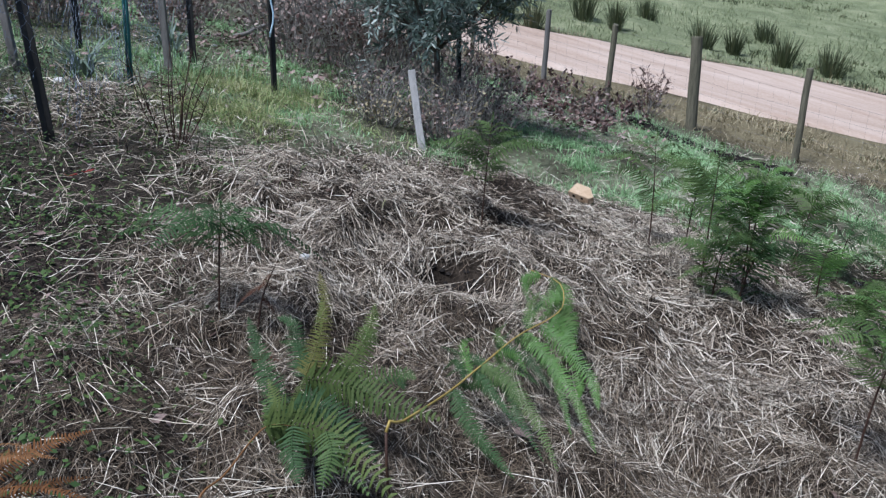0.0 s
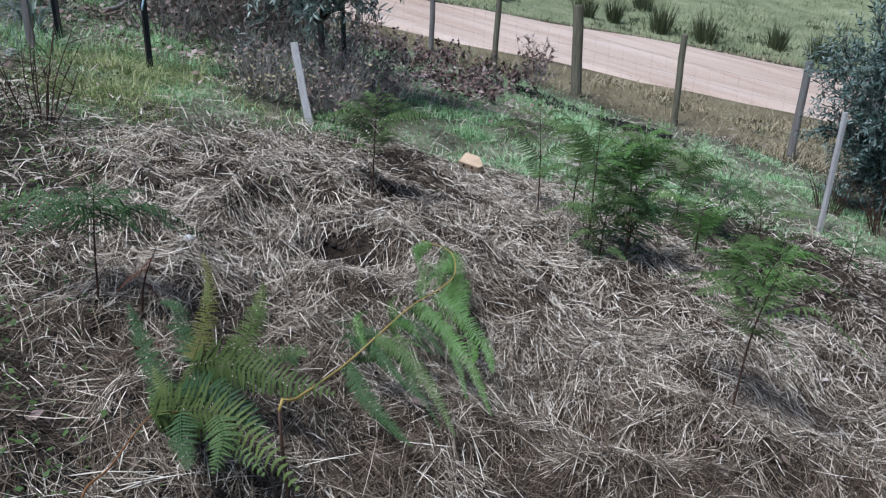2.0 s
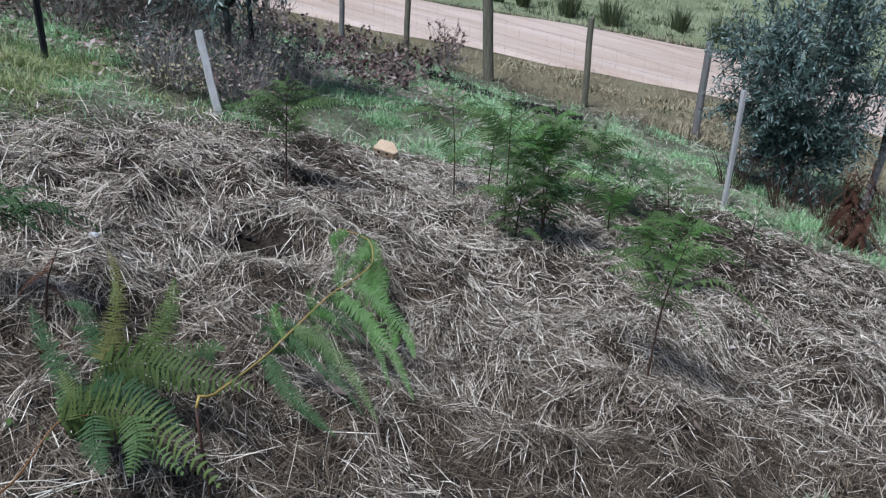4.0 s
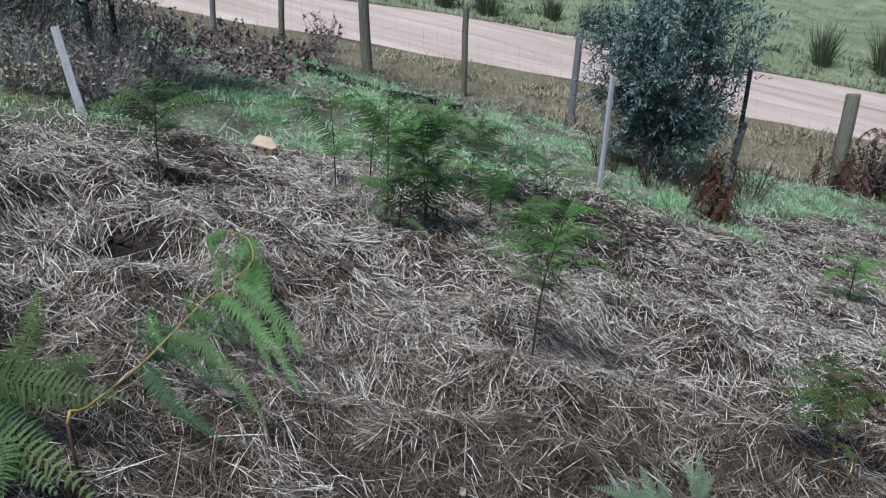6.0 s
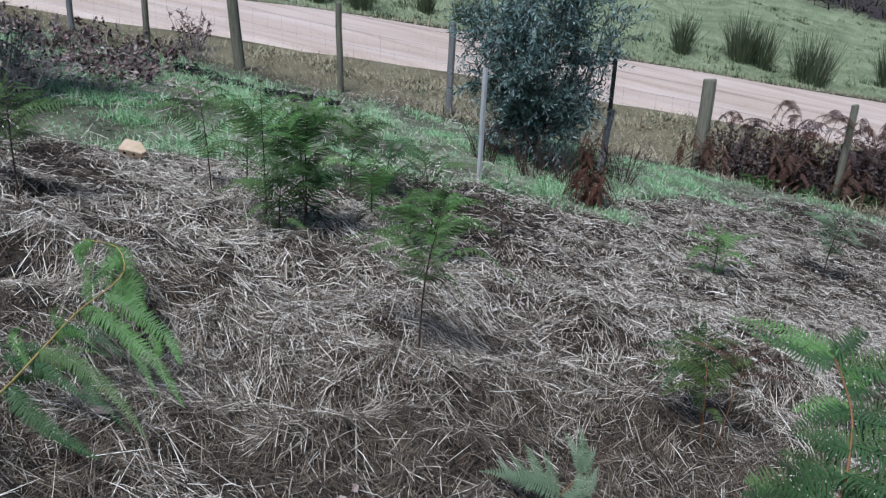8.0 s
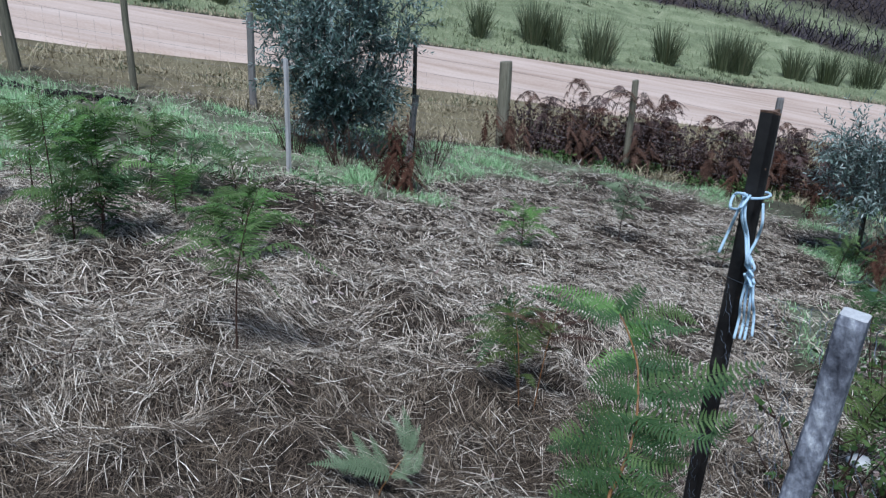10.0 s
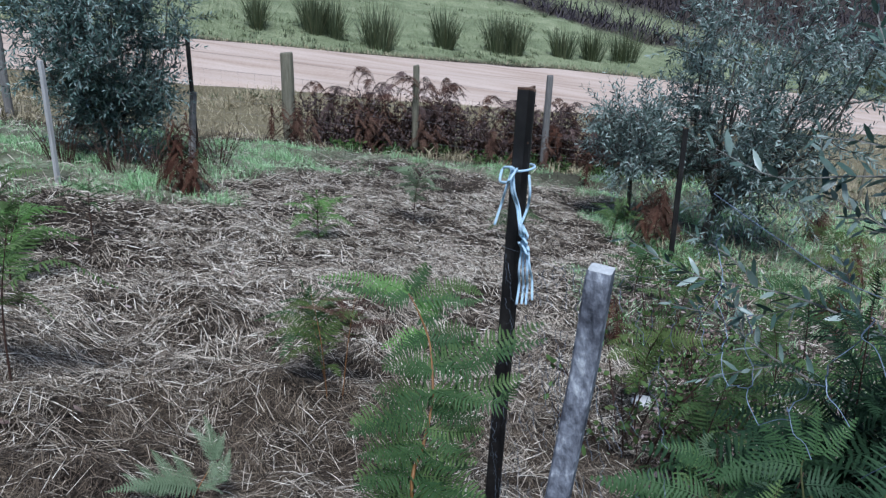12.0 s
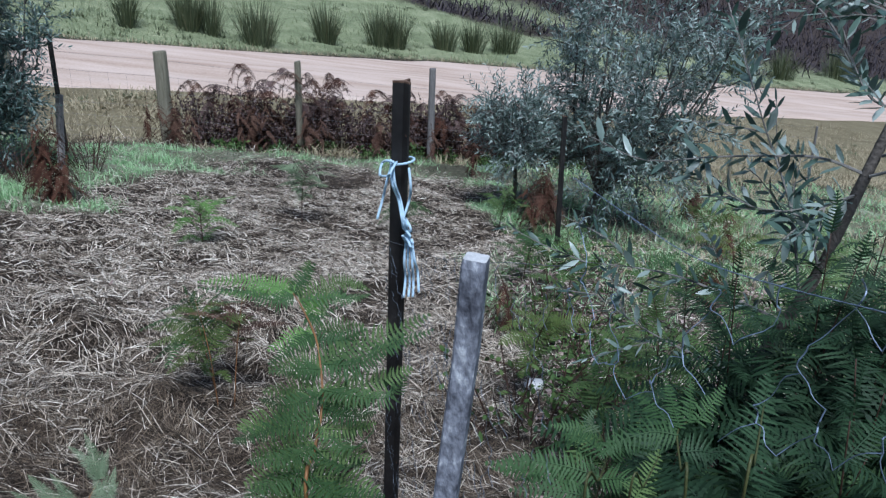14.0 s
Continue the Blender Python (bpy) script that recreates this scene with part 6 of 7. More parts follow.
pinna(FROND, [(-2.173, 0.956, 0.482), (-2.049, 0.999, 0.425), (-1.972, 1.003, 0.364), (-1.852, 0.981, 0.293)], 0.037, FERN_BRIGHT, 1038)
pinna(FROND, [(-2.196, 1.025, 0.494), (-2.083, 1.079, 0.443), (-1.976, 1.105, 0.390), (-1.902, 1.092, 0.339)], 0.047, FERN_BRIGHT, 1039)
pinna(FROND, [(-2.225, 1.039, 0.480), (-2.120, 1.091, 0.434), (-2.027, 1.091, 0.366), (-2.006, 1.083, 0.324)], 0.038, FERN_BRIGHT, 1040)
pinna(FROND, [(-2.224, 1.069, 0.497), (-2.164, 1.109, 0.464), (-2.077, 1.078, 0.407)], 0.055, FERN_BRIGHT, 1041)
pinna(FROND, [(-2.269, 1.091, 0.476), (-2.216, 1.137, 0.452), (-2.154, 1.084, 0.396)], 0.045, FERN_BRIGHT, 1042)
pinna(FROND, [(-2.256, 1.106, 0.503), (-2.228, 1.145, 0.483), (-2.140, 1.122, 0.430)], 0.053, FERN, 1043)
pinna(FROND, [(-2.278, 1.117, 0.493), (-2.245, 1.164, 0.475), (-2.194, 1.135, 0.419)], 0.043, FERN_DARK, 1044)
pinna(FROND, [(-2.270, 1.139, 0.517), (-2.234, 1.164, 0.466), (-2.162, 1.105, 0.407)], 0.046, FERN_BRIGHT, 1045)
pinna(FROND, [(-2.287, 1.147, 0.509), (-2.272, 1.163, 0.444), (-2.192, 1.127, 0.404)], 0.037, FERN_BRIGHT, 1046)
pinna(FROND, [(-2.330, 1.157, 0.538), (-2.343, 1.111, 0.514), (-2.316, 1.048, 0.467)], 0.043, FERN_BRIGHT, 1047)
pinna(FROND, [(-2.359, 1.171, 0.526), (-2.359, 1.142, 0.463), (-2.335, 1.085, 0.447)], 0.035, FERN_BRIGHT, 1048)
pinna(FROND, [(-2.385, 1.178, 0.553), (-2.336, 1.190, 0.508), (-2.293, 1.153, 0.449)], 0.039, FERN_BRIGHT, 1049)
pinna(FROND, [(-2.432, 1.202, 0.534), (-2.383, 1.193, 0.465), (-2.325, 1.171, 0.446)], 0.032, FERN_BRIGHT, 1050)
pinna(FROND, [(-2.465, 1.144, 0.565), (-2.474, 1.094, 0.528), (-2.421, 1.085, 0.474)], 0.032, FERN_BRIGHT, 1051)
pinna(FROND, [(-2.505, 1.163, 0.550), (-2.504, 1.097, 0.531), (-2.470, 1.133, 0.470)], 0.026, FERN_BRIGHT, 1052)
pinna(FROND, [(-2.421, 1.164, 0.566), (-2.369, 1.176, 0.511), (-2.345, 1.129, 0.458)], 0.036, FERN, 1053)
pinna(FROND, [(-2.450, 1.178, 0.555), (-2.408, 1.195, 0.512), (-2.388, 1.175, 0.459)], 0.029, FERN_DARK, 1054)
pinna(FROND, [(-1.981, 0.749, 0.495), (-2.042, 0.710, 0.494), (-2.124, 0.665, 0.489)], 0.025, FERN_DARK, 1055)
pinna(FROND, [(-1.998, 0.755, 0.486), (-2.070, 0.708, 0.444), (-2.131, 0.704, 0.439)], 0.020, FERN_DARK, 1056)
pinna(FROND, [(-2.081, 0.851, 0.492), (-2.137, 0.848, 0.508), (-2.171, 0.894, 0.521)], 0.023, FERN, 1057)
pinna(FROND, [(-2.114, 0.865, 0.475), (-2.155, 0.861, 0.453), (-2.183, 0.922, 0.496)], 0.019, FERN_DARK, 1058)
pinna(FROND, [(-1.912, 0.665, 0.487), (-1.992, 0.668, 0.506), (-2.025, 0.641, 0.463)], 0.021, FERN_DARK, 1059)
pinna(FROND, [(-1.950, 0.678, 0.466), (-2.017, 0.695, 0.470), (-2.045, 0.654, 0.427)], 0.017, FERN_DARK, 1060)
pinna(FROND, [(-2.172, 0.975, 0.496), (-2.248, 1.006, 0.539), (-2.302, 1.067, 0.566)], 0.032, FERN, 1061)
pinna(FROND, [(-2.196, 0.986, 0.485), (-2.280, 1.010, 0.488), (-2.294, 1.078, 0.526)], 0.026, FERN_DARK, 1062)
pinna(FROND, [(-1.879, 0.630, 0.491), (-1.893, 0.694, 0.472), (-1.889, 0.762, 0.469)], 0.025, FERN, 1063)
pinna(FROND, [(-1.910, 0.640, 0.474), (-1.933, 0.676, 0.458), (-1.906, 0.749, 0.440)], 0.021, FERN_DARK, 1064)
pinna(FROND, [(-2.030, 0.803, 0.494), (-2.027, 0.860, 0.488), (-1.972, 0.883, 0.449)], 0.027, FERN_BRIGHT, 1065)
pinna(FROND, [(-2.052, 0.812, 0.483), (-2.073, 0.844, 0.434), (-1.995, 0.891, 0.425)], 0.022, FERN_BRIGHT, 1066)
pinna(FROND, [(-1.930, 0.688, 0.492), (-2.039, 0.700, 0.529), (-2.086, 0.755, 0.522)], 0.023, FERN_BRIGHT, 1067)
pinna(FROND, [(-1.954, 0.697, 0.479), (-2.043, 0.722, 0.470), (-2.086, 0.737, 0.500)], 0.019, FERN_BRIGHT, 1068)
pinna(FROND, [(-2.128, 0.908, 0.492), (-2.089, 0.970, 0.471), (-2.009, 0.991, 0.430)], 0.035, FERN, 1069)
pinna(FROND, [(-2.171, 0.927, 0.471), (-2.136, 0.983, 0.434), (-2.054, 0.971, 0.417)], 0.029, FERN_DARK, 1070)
FROND = frond_stem("tall green bracken with an orange stalk before a picket", [(-0.214, 1.221, 0.502), (-0.213, 1.302, 0.571), (-0.208, 1.362, 0.636), (-0.217, 1.404, 0.688), (-0.238, 1.461, 0.733), (-0.281, 1.527, 0.770), (-0.310, 1.571, 0.781)], STEM_ORANGE, 0.0042)
pinna(FROND, [(-0.309, 1.570, 0.779), (-0.357, 1.586, 0.791), (-0.433, 1.588, 0.799), (-0.531, 1.593, 0.787)], 0.043, FERN_BRIGHT, 1071)
pinna(FROND, [(-0.317, 1.599, 0.765), (-0.375, 1.633, 0.768), (-0.427, 1.615, 0.754), (-0.497, 1.636, 0.745)], 0.035, FERN_BRIGHT, 1072)
pinna(FROND, [(-0.309, 1.570, 0.779), (-0.343, 1.538, 0.779), (-0.402, 1.510, 0.807), (-0.489, 1.486, 0.825)], 0.035, FERN_DARK, 1073)
pinna(FROND, [(-0.307, 1.571, 0.778), (-0.301, 1.645, 0.789), (-0.300, 1.698, 0.806)], 0.043, FERN, 1074)
pinna(FROND, [(-0.312, 1.591, 0.769), (-0.319, 1.644, 0.753), (-0.316, 1.713, 0.762)], 0.035, FERN_DARK, 1075)
pinna(FROND, [(-0.307, 1.571, 0.778), (-0.294, 1.606, 0.799), (-0.271, 1.625, 0.830)], 0.036, FERN_DARK, 1076)
pinna(FROND, [(-0.292, 1.549, 0.772), (-0.249, 1.608, 0.781), (-0.207, 1.659, 0.775), (-0.159, 1.677, 0.748)], 0.043, FERN, 1077)
pinna(FROND, [(-0.298, 1.572, 0.761), (-0.250, 1.616, 0.747), (-0.232, 1.676, 0.744), (-0.206, 1.694, 0.707)], 0.035, FERN_DARK, 1078)
pinna(FROND, [(-0.292, 1.549, 0.772), (-0.227, 1.567, 0.779), (-0.182, 1.574, 0.774), (-0.139, 1.566, 0.790)], 0.035, FERN_DARK, 1079)
pinna(FROND, [(-0.268, 1.513, 0.758), (-0.251, 1.558, 0.770), (-0.211, 1.608, 0.763)], 0.039, FERN_BRIGHT, 1080)
pinna(FROND, [(-0.275, 1.541, 0.743), (-0.257, 1.578, 0.727), (-0.244, 1.606, 0.735)], 0.031, FERN_BRIGHT, 1081)
pinna(FROND, [(-0.268, 1.513, 0.758), (-0.246, 1.505, 0.754), (-0.193, 1.530, 0.781)], 0.032, FERN_DARK, 1082)
pinna(FROND, [(-0.246, 1.473, 0.737), (-0.290, 1.461, 0.736), (-0.329, 1.418, 0.722)], 0.040, FERN_BRIGHT, 1083)
pinna(FROND, [(-0.257, 1.521, 0.711), (-0.279, 1.500, 0.700), (-0.323, 1.475, 0.686)], 0.033, FERN_BRIGHT, 1084)
pinna(FROND, [(-0.246, 1.473, 0.737), (-0.274, 1.418, 0.735), (-0.305, 1.339, 0.738)], 0.033, FERN_DARK, 1085)
pinna(FROND, [(-0.238, 1.460, 0.731), (-0.205, 1.506, 0.739), (-0.149, 1.535, 0.730)], 0.044, FERN, 1086)
pinna(FROND, [(-0.243, 1.480, 0.721), (-0.209, 1.529, 0.694), (-0.187, 1.552, 0.683)], 0.036, FERN_DARK, 1087)
pinna(FROND, [(-0.238, 1.460, 0.731), (-0.186, 1.460, 0.733), (-0.134, 1.462, 0.761)], 0.036, FERN_DARK, 1088)
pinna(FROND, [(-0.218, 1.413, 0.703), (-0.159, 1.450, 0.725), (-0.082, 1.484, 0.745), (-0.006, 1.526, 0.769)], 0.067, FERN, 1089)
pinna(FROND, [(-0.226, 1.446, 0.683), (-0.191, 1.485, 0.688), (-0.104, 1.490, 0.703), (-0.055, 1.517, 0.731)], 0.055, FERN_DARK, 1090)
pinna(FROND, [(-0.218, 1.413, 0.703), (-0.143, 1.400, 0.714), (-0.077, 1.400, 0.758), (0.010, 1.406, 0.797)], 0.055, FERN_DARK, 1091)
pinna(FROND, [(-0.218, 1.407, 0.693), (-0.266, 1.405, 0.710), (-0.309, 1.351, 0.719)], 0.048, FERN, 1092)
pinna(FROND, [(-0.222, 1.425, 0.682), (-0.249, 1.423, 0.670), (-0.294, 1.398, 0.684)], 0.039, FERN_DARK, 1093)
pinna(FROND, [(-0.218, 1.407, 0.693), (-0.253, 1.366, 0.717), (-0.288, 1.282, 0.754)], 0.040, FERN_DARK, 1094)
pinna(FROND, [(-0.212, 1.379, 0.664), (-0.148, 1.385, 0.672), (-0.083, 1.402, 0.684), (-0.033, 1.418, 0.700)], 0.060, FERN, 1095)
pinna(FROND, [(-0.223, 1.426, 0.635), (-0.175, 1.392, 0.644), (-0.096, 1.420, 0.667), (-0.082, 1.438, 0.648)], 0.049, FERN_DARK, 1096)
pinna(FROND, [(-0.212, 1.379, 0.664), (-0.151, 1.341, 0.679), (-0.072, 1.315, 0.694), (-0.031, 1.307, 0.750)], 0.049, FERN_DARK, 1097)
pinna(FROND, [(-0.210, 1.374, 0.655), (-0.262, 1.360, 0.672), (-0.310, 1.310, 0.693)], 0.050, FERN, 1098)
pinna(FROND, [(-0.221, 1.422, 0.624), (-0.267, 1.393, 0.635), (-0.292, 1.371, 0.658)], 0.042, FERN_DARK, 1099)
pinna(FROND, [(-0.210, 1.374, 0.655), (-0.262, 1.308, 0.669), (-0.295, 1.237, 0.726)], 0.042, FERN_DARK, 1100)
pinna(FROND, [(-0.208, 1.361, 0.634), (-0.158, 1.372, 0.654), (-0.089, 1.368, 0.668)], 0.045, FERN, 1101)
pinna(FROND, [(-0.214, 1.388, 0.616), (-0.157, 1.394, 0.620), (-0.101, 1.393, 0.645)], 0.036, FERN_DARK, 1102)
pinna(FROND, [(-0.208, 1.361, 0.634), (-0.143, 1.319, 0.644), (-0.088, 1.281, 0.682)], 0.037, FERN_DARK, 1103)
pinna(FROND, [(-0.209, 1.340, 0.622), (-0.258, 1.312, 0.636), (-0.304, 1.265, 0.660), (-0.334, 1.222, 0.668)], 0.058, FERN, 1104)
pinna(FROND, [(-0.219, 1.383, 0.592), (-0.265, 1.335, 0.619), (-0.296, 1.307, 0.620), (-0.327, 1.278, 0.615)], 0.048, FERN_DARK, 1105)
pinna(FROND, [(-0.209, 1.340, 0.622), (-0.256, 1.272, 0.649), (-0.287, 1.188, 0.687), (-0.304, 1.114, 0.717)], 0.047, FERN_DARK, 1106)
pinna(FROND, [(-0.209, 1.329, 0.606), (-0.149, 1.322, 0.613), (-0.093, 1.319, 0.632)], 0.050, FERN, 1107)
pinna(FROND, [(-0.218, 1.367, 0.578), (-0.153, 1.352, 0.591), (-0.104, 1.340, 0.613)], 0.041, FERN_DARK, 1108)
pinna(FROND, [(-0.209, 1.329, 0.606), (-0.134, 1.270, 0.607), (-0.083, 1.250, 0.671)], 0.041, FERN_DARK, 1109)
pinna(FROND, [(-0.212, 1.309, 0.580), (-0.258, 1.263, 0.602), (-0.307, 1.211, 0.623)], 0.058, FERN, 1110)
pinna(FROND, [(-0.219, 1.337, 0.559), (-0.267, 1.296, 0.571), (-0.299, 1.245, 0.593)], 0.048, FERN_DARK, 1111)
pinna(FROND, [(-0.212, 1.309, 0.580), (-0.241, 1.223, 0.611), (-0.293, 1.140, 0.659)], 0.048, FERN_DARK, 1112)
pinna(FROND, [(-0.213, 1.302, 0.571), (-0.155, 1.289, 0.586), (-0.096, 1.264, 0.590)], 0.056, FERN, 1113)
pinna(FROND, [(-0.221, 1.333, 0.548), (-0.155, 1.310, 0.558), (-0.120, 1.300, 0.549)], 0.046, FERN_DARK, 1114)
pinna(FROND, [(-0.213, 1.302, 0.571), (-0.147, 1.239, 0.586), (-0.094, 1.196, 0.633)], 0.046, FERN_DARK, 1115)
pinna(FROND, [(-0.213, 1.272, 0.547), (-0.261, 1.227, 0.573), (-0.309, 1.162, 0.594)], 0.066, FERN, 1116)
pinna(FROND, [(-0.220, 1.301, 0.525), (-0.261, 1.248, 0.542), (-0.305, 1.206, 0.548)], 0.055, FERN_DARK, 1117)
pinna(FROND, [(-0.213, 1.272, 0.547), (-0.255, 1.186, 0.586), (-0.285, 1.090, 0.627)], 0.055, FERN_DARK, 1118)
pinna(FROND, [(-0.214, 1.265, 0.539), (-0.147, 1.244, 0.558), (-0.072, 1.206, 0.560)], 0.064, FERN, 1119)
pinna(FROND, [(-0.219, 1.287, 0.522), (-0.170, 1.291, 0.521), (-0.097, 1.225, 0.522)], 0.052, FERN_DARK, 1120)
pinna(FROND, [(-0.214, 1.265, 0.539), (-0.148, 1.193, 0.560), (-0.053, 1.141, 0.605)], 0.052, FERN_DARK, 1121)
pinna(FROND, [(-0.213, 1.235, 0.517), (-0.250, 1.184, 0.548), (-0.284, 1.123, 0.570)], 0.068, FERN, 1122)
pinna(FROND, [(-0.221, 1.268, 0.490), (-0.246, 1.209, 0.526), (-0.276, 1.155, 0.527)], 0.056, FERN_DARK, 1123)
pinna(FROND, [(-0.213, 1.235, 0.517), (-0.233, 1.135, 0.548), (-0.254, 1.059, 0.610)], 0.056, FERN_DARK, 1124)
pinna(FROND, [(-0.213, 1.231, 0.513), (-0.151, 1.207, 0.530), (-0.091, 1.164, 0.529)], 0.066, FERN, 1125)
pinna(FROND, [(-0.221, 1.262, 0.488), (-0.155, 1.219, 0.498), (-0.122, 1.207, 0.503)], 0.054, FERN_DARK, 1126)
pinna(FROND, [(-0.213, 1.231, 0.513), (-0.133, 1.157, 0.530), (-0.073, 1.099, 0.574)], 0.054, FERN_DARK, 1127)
FROND = frond_stem("broad dark green bracken frond facing the path", [(0.408, 0.988, 0.740), (0.415, 1.054, 0.761), (0.426, 1.136, 0.775), (0.462, 1.175, 0.776)], STEM_GREEN, 0.003)
pinna(FROND, [(0.426, 1.136, 0.775), (0.398, 1.185, 0.782), (0.365, 1.233, 0.788)], 0.034, FERN_DARK, 1128)
pinna(FROND, [(0.430, 1.137, 0.778), (0.427, 1.194, 0.789), (0.425, 1.252, 0.805)], 0.026, FERN_DARK, 1129)
pinna(FROND, [(0.448, 1.156, 0.777), (0.458, 1.202, 0.797), (0.467, 1.257, 0.814)], 0.026, FERN_DARK, 1130)
pinna(FROND, [(0.461, 1.163, 0.775), (0.493, 1.199, 0.790), (0.524, 1.235, 0.808)], 0.029, FERN_DARK, 1131)
pinna(FROND, [(0.424, 1.124, 0.775), (0.379, 1.125, 0.777), (0.323, 1.106, 0.765), (0.294, 1.079, 0.755)], 0.040, FERN_DARK, 1132)
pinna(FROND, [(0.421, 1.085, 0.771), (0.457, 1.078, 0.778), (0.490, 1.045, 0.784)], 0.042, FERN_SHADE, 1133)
FROND = frond_stem("upright bracken frond darkened for shade, with a golden midrib", [(0.448, 0.883, 0.826), (0.479, 0.947, 0.856), (0.506, 1.018, 0.883), (0.531, 1.086, 0.911)], STEM_GREEN, 0.0028)
# Shade is put into this leaf branch's green.
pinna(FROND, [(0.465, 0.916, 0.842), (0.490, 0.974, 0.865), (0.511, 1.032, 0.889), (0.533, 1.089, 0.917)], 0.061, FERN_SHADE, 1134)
FROND = frond_stem("drooping dark bracken fronds low beside the path", [(0.272, 1.047, 0.676), (0.303, 1.106, 0.692), (0.323, 1.164, 0.707), (0.314, 1.216, 0.709)], STEM_GREEN, 0.003)
pinna(FROND, [(0.314, 1.216, 0.709), (0.299, 1.254, 0.707), (0.318, 1.288, 0.709)], 0.025, FERN_PALE, 1135)
pinna(FROND, [(0.318, 1.161, 0.702), (0.283, 1.197, 0.709), (0.250, 1.210, 0.704)], 0.035, FERN_DARK, 1136)
pinna(FROND, [(0.305, 1.109, 0.696), (0.249, 1.123, 0.703), (0.184, 1.131, 0.704), (0.128, 1.123, 0.689)], 0.043, FERN_DARK, 1137)
pinna(FROND, [(0.286, 1.068, 0.688), (0.227, 1.069, 0.695), (0.156, 1.071, 0.689)], 0.038, FERN_DARK, 1138)
pinna(FROND, [(0.320, 1.164, 0.706), (0.355, 1.166, 0.719), (0.396, 1.139, 0.730)], 0.040, FERN_DARK, 1139)
pinna(FROND, [(0.305, 1.107, 0.693), (0.344, 1.086, 0.710), (0.382, 1.045, 0.702)], 0.039, FERN_DARK, 1140)
FROND = frond_stem("yellowing bracken frond low in the shade", [(0.333, 1.011, 0.710), (0.364, 1.055, 0.725), (0.392, 1.101, 0.746)], STEM_GREEN, 0.0025)
pinna(FROND, [(0.343, 1.026, 0.715), (0.370, 1.070, 0.730), (0.396, 1.116, 0.752)], 0.038, FERN, 1141)
upright("rusty dead bracken frond among weeds", -1.36, -0.44, 0.40, 0.20, 6, FERN_ORANGE, STEM_ORANGE, 604, (0.0, 0.08), 0.45, "simple", 80, 40, 0.3)
upright("young dark bracken on a thin stalk", -2.39, 0.04, 0.36, 0.30, 6, FERN_DARK, STEM_DARK, 605, (0.0, 0.02), 0.6, "lacy", 80, 50, 0.15)
upright("small rusty frond beside a young bracken", -2.3, 0.14, 0.24, 0.12, 3, FERN_RUST, STEM_DARK, 606, (0.02, 0.06), 0.5, "simple", 80, 30, 0.1, droop=0.8)
upright("young green bracken on a thin dark stalk", -3.52, 1.33, 0.52, 0.29, 9, FERN, STEM_DARK, 607, (0, 0.02), 0.42, "lacy", 60, 35, 0.5)
for i, (x, y, h, s, p, m, az) in enumerate([(-3.49, 2.27, 0.56, 0.34, 5, FERN, 45), (-3.44, 2.45, 0.48, 0.26, 4, FERN, 70), (-2.84, 2.19, 0.36, 0.26, 8, FERN, 40), (-2.83, 2.35, 0.58, 0.30, 9, FERN_BRIGHT, 80), (-2.97, 2.22, 0.62, 0.34, 6, FERN, 40), (-2.78, 2.28, 0.30, 0.26, 8, FERN_DARK, 110), (-2.9, 2.4, 0.5, 0.28, 8, FERN_BRIGHT, 20),
                                         (-3.52, 3.27, 0.42, 0.32, 6, FERN, 50), (-3.35, 3.42, 0.36, 0.30, 6, FERN_DARK, 60), (-2.95, 2.9, 0.28, 0.28, 7, FERN_BRIGHT, 40), (-2.62, 2.85, 0.25, 0.26, 7, FERN, 70), (-2.45, 2.8, 0.36, 0.30, 6, FERN_BRIGHT, 60), (-3.2, 3.65, 0.36, 0.3, 6, FERN, 10), (-2.7, 3.1, 0.26, 0.28, 7, FERN, 100), (-3.9, 3.0, 0.3, 0.26, 6, FERN_DARK, 20)]):
    upright("green bracken fern in the mulch on a dark stalk" if m is not FERN_LIGHT else "yellow-green low bracken fern in the mulch", x, y, h, 1.12 * s, p, m, STEM_DARK, 610 + i, ((i % 3 - 1) * 0.06, (i % 2) * 0.08), 0.12 if h < 0.4 else 0.34, "lacy", az, 60, 0.55, droop=0.0)
upright("young bracken on a tall thin dark stalk", -1.69, 1.89, 0.54, 0.33, 6, FERN, STEM_DARK, 625, (0.02, 0.09), 0.5, "lacy", 35, 60, 0.35)
upright("sparse small bracken on a thin stalk", -2.55, 3.55, 0.34, 0.20, 4, FERN_DARK, STEM_DARK, 626, (0, 0.04), 0.55, "lacy", 35, 50, 0.2)
upright("small yellow-green bracken in the mulch", -1.65, 4.54, 0.30, 0.28, 7, FERN_BRIGHT, STEM_DARK, 627, (0, 0.0), 0.15, "lacy", 20, 60, 0.5)
upright("small dark bracken with a pale top frond", -1.29, 5.62, 0.5, 0.30, 7, FERN_PALE, STEM_DARK, 628, (0.08, 0.0), 0.35, "lacy", 10, 60, 0.5)
upright("low dark bracken in the mulch", -0.55, 5.7, 0.3, 0.24, 5, FERN_DARK, STEM_DARK, 629, (0.05, 0.0), 0.3, "lacy", 10, 50, 0.2)
upright("brownish bracken with fading leaflets", -0.82, 2.40, 0.42, 0.22, 8, FERN_LIGHT, STEM_ORANGE, 630, (-0.06, 0.03), 0.3, "lacy", 10, 60, 0.5, radius=0.0028)
upright("brownish bracken with fading leaflets", -0.78, 2.43, 0.44, 0.20, 5, FERN_BROWN, STEM_ORANGE, 631, (0.05, 0.05), 0.55, "simple", 0, 60, 0.5, radius=0.0028)
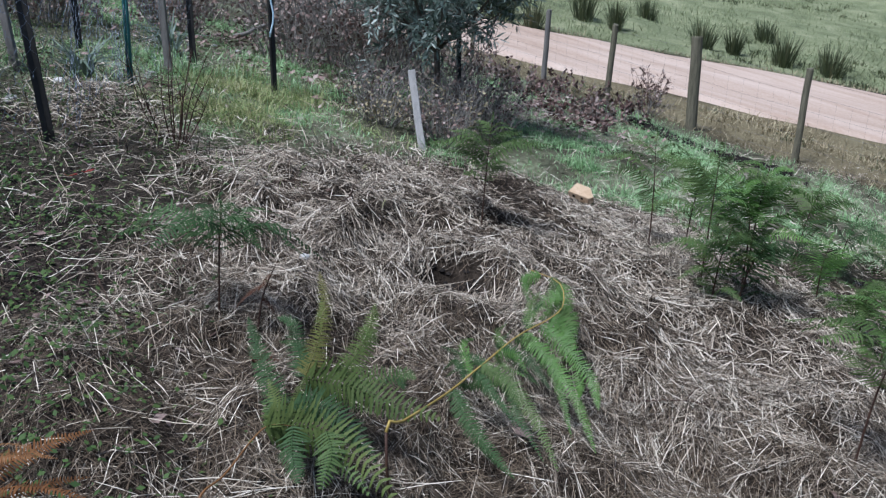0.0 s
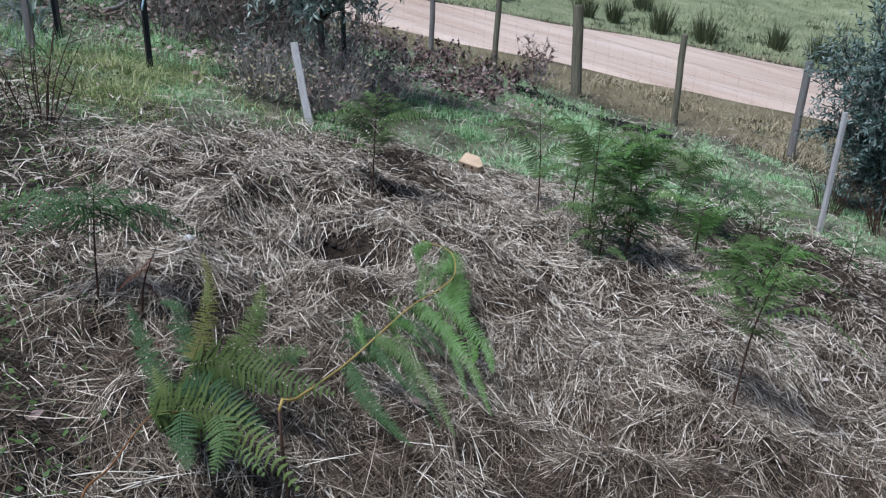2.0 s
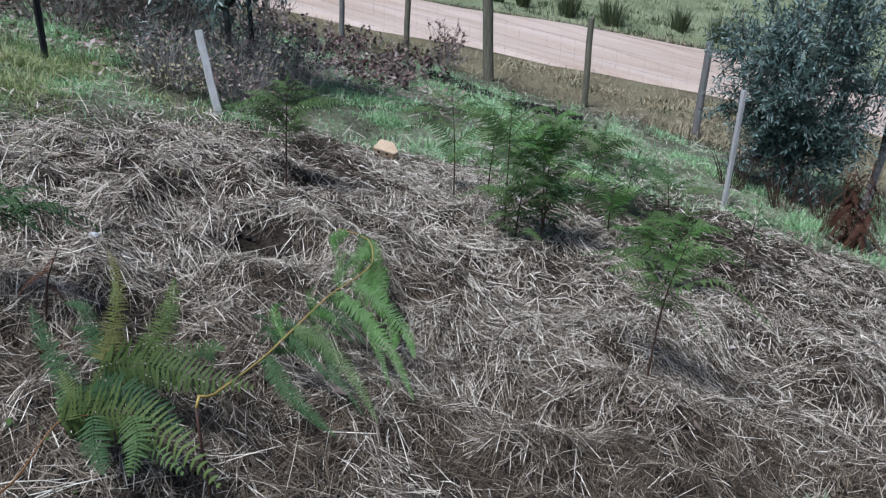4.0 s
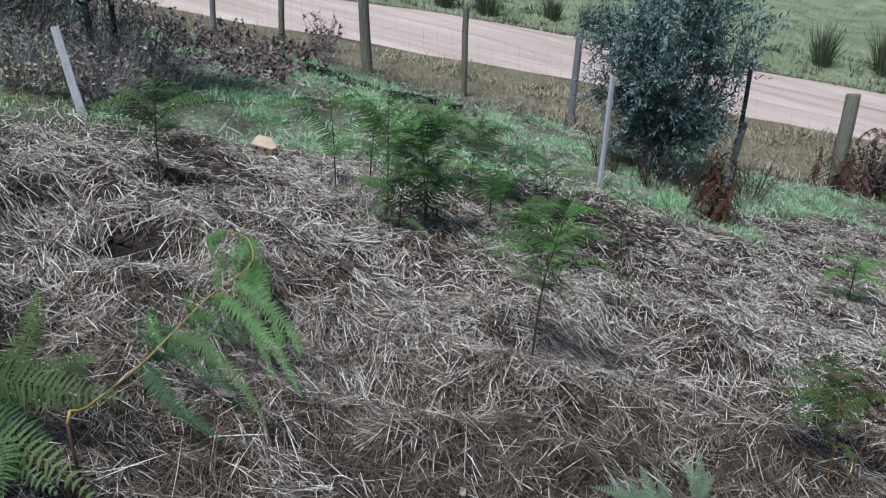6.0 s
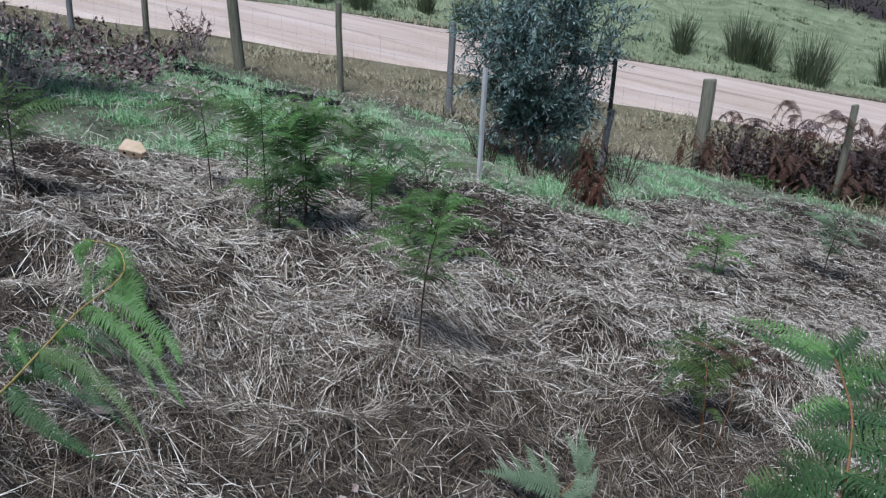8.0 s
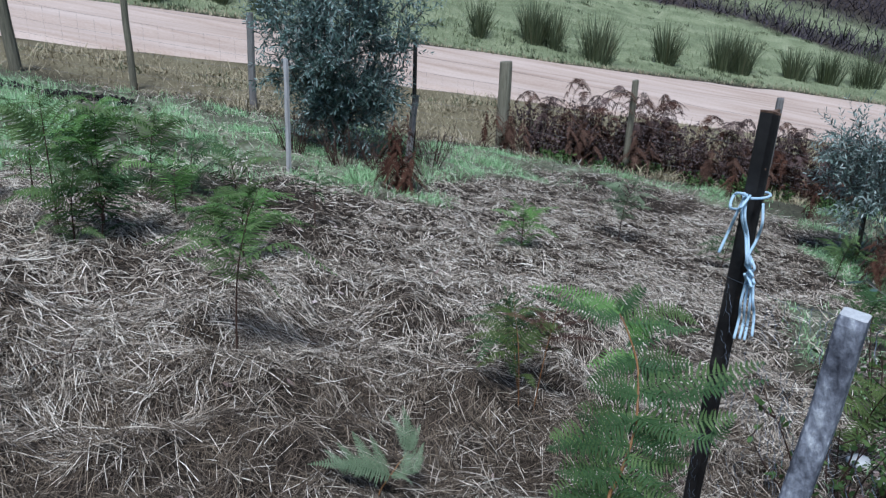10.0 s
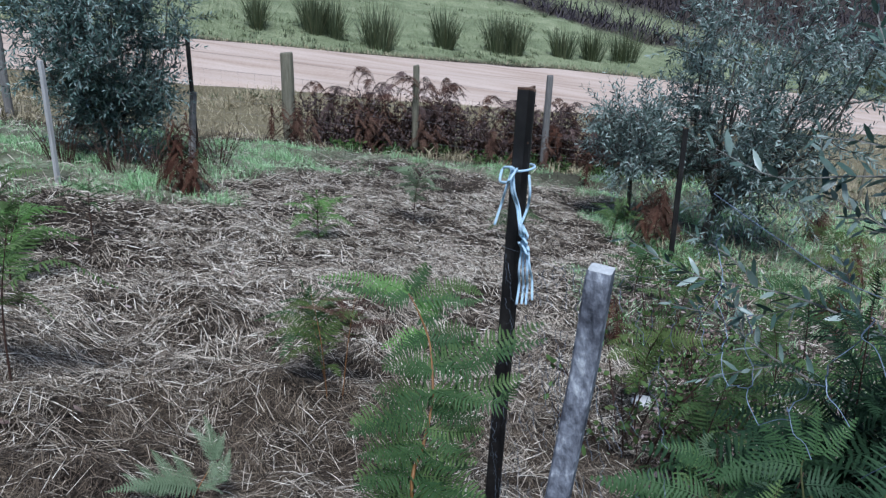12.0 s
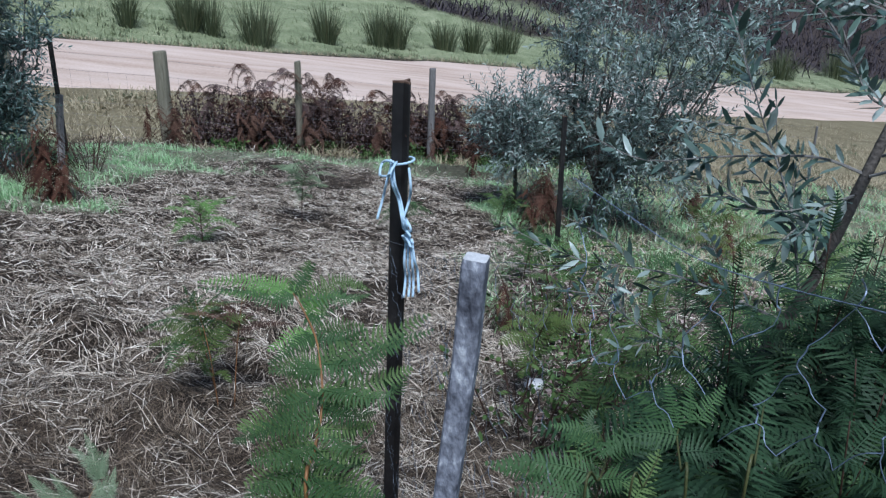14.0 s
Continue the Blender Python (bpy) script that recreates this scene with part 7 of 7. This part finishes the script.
upright("fading dark bracken low in the mulch", -0.86, 2.5, 0.36, 0.24, 7, FERN_DARK, STEM_ORANGE, 636, (-0.1, 0.06), 0.3, "lacy", 60, 60, 0.5, radius=0.0028)
STEM_P = [(-0.86, 1.5, 0.0), (-0.932, 1.597, 0.037), (-0.915, 1.629, 0.095), (-0.897, 1.707, 0.141)]
LEAVES_P = [((-0.915, 1.629, 0.095), (-1.071, 1.513, 0.179)), ((-0.929, 1.622, 0.096), (-0.988, 1.661, 0.184)), ((-0.953, 1.608, 0.095), (-1.035, 1.638, 0.192)), ((-0.98, 1.591, 0.096), (-1.061, 1.604, 0.172)), ((-1.017, 1.573, 0.103), (-1.087, 1.576, 0.16)), ((-0.912, 1.633, 0.096), (-0.85, 1.677, 0.108)), ((-0.879, 1.656, 0.101), (-0.9, 1.701, 0.17)), ((-0.859, 1.669, 0.104), (-0.859, 1.721, 0.167)), ((-0.889, 1.693, 0.153), (-0.958, 1.719, 0.235)), ((-0.889, 1.693, 0.153), (-0.93, 1.745, 0.25)), ((-0.889, 1.693, 0.153), (-0.88, 1.742, 0.208))]
laid_frond("small pale blue-green bracken frond low in the mulch", STEM_P, LEAVES_P, (FERN_PALE,), STEM_ORANGE, 632, 0.0035, 1.5, "simple", 1.1)
# The nearest plants carry the shade of the corner in their darker greens.
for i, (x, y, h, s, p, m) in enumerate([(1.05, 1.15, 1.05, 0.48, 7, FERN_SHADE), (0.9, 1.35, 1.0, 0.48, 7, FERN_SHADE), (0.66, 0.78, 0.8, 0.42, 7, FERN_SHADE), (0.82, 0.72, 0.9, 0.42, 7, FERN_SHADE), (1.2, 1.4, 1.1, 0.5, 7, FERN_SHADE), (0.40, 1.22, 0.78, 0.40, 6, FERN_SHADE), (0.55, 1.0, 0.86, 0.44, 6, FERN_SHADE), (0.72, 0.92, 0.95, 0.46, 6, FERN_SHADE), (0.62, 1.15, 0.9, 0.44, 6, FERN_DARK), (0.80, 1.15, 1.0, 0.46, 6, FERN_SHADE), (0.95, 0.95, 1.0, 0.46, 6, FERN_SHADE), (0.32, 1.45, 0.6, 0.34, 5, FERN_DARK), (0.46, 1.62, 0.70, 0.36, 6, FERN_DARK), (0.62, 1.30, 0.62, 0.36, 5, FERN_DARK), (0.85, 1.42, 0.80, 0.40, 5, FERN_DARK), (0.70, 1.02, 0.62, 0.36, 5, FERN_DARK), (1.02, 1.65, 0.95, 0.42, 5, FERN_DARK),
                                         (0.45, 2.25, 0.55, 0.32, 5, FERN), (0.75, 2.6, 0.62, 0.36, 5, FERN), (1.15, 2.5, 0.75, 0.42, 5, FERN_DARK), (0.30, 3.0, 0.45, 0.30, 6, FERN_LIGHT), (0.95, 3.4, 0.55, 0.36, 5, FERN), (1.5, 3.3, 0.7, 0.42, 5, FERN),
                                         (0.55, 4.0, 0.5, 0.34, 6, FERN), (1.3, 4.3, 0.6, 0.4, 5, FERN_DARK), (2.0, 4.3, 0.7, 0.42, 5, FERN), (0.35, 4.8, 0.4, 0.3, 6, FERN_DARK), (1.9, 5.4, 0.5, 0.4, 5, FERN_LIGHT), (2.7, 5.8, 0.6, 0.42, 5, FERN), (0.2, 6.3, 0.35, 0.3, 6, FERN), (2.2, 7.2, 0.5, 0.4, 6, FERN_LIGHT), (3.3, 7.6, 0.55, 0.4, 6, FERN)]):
    upright("dense green bracken under netting, darkened for shade" if m in (FERN_DARK, FERN_SHADE) else "green bracken fern beneath the olive trees", x, y, h, s, p, m, STEM_DARK, 640 + i, ((i % 3 - 1) * 0.08, (i % 2 - 0.5) * 0.14), 0.3, "lacy", i * 47 % 180, 60, 0.5)

# ---- dead bracken ----
rng0 = random.Random(77)
for i in range(64):
    a = 1.2 + 5.8 * (i + rng0.random()) / 64
    s = 9.95 + rng0.uniform(-0.3, 0.55)
    x, y = a * 0.893 - s * 0.45, a * 0.45 + s * 0.893
    m = (FERN_DUSK, FERN_BROWN, FERN_DUSK, FERN_RUSSET, FERN_DUSK, FERN_RUST)[i % 6]
    h = rng0.uniform(0.42, 1.02)
    z = zat(x, y)
    w = rng0.uniform(0, 6.283)
    o = rng0.uniform(0.25, 0.5)
    dx, dy = o * math.cos(w), o * math.sin(w)
    fern("collapsed brown dead bracken along the fence", [(x, y, z - 0.03), (x + dx * 0.2, y + dy * 0.2, z + h * 0.75), (x + dx * 0.6, y + dy * 0.6, z + h), (x + dx * 1.1, y + dy * 1.1, z + h * 0.72)], 8, 0.27, m, STEM_DARK, 700 + i, 0.15, "double" if i % 3 else "simple",
         0.2, rng0.uniform(0, 180), 70, 0.004, rng0.uniform(0.2, 1.1), group="dead bracken")
for i in range(32):
    a = 1.2 + 5.8 * (i + rng0.random()) / 32
    s = 10.0 + rng0.uniform(-0.25, 0.45)
    shrub("tangled dark dead bracken behind the fence wires", a * 0.893 - s * 0.45, a * 0.45 + s * 0.893, rng0.uniform(0.35, 0.85), rng0.uniform(0.22, 0.4), 40, STEM_DARK, (DEAD_DUSK, DEAD_DUSK, DEAD_BROWN)[i % 3], 780 + i, 0.045, 18, "dead_bracken", 1.6)
for i, (x, y, h) in enumerate([(-2.86, 5.02, 0.55), (-2.80, 5.06, 0.5), (-2.9, 5.1, 0.6), (-2.83, 4.98, 0.42), (-2.93, 5.0, 0.5), (-2.78, 5.0, 0.35), (-3.5, 8.45, 0.55), (-3.65, 8.4, 0.5), (0.55, 6.45, 0.6), (0.48, 6.5, 0.5), (2.3, 6.9, 0.5), (1.6, 5.0, 0.4), (0.25, 3.9, 0.3), (-0.9, 8.9, 0.35), (-0.1, 9.2, 0.4)]):
    upright("rusty dead bracken clump hanging by its stalk", x, y, h, 0.24, 11, FERN_RUST, STEM_DARK, 740 + i, (0.06 * (i % 3 - 1), 0.06), 0.15, "simple", i * 61 % 180, 80, 0.1, droop=0.9, group="dead bracken")

for i, (x, y, h) in enumerate([(-3.42, 8.75, 0.6), (-3.3, 8.8, 0.5), (-3.5, 8.7, 0.45), (-2.85, 9.25, 0.7), (-2.75, 9.3, 0.6), (-2.6, 9.35, 0.65), (-2.1, 9.5, 0.6), (-1.95, 9.55, 0.5), (-1.3, 9.85, 0.6), (-0.6, 10.1, 0.5), (0.62, 7.0, 0.6), (0.55, 7.1, 0.55), (0.7, 7.05, 0.5), (2.2, 8.2, 0.5), (2.3, 8.3, 0.4)]):
    upright("russet dead bracken clump drooping at the fence" if y > 8.5 and x < 1 else "russet dead bracken clump under an olive", x, y, h, 0.26, 10, FERN_RUSSET, STEM_DARK, 900 + i, (0.05 * (i % 3 - 1), -0.05), 0.2, "simple" if i % 2 else "double", i * 53 % 180, 80, 0.1, droop=0.8, group="dead bracken")
for i in range(14):
    a = 1.4 + 5.6 * (i + 0.3 * (i % 3)) / 14
    s = 9.35 + 0.12 * (i % 4)
    shrub("low leafy green weeds below the dead bracken", a * 0.893 - s * 0.45, a * 0.45 + s * 0.893, 0.16, 0.22, 22, STEM_DARK, MOSS, 930 + i, 0.045, 18, "weed_clump", 1.8)

# More fronds in the shade-darkened green for the dim corner by the path.
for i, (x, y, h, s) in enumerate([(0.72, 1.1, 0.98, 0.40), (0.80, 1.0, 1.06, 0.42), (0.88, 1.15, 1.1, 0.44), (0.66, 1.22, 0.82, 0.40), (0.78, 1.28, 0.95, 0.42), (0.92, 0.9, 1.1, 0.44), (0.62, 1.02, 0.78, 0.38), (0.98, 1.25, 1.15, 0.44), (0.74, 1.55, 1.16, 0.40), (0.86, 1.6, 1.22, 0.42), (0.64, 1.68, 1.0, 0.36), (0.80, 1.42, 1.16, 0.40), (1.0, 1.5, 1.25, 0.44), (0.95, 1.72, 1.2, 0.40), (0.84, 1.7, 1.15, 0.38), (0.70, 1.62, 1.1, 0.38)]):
    upright("dense green bracken under netting, darkened for shade", x, y, h, s, 8, FERN_SHADE, STEM_DARK, 960 + i, ((i % 3 - 1) * 0.08, -0.06), 0.25, "lacy", i * 67 % 180, 60, 0.4)
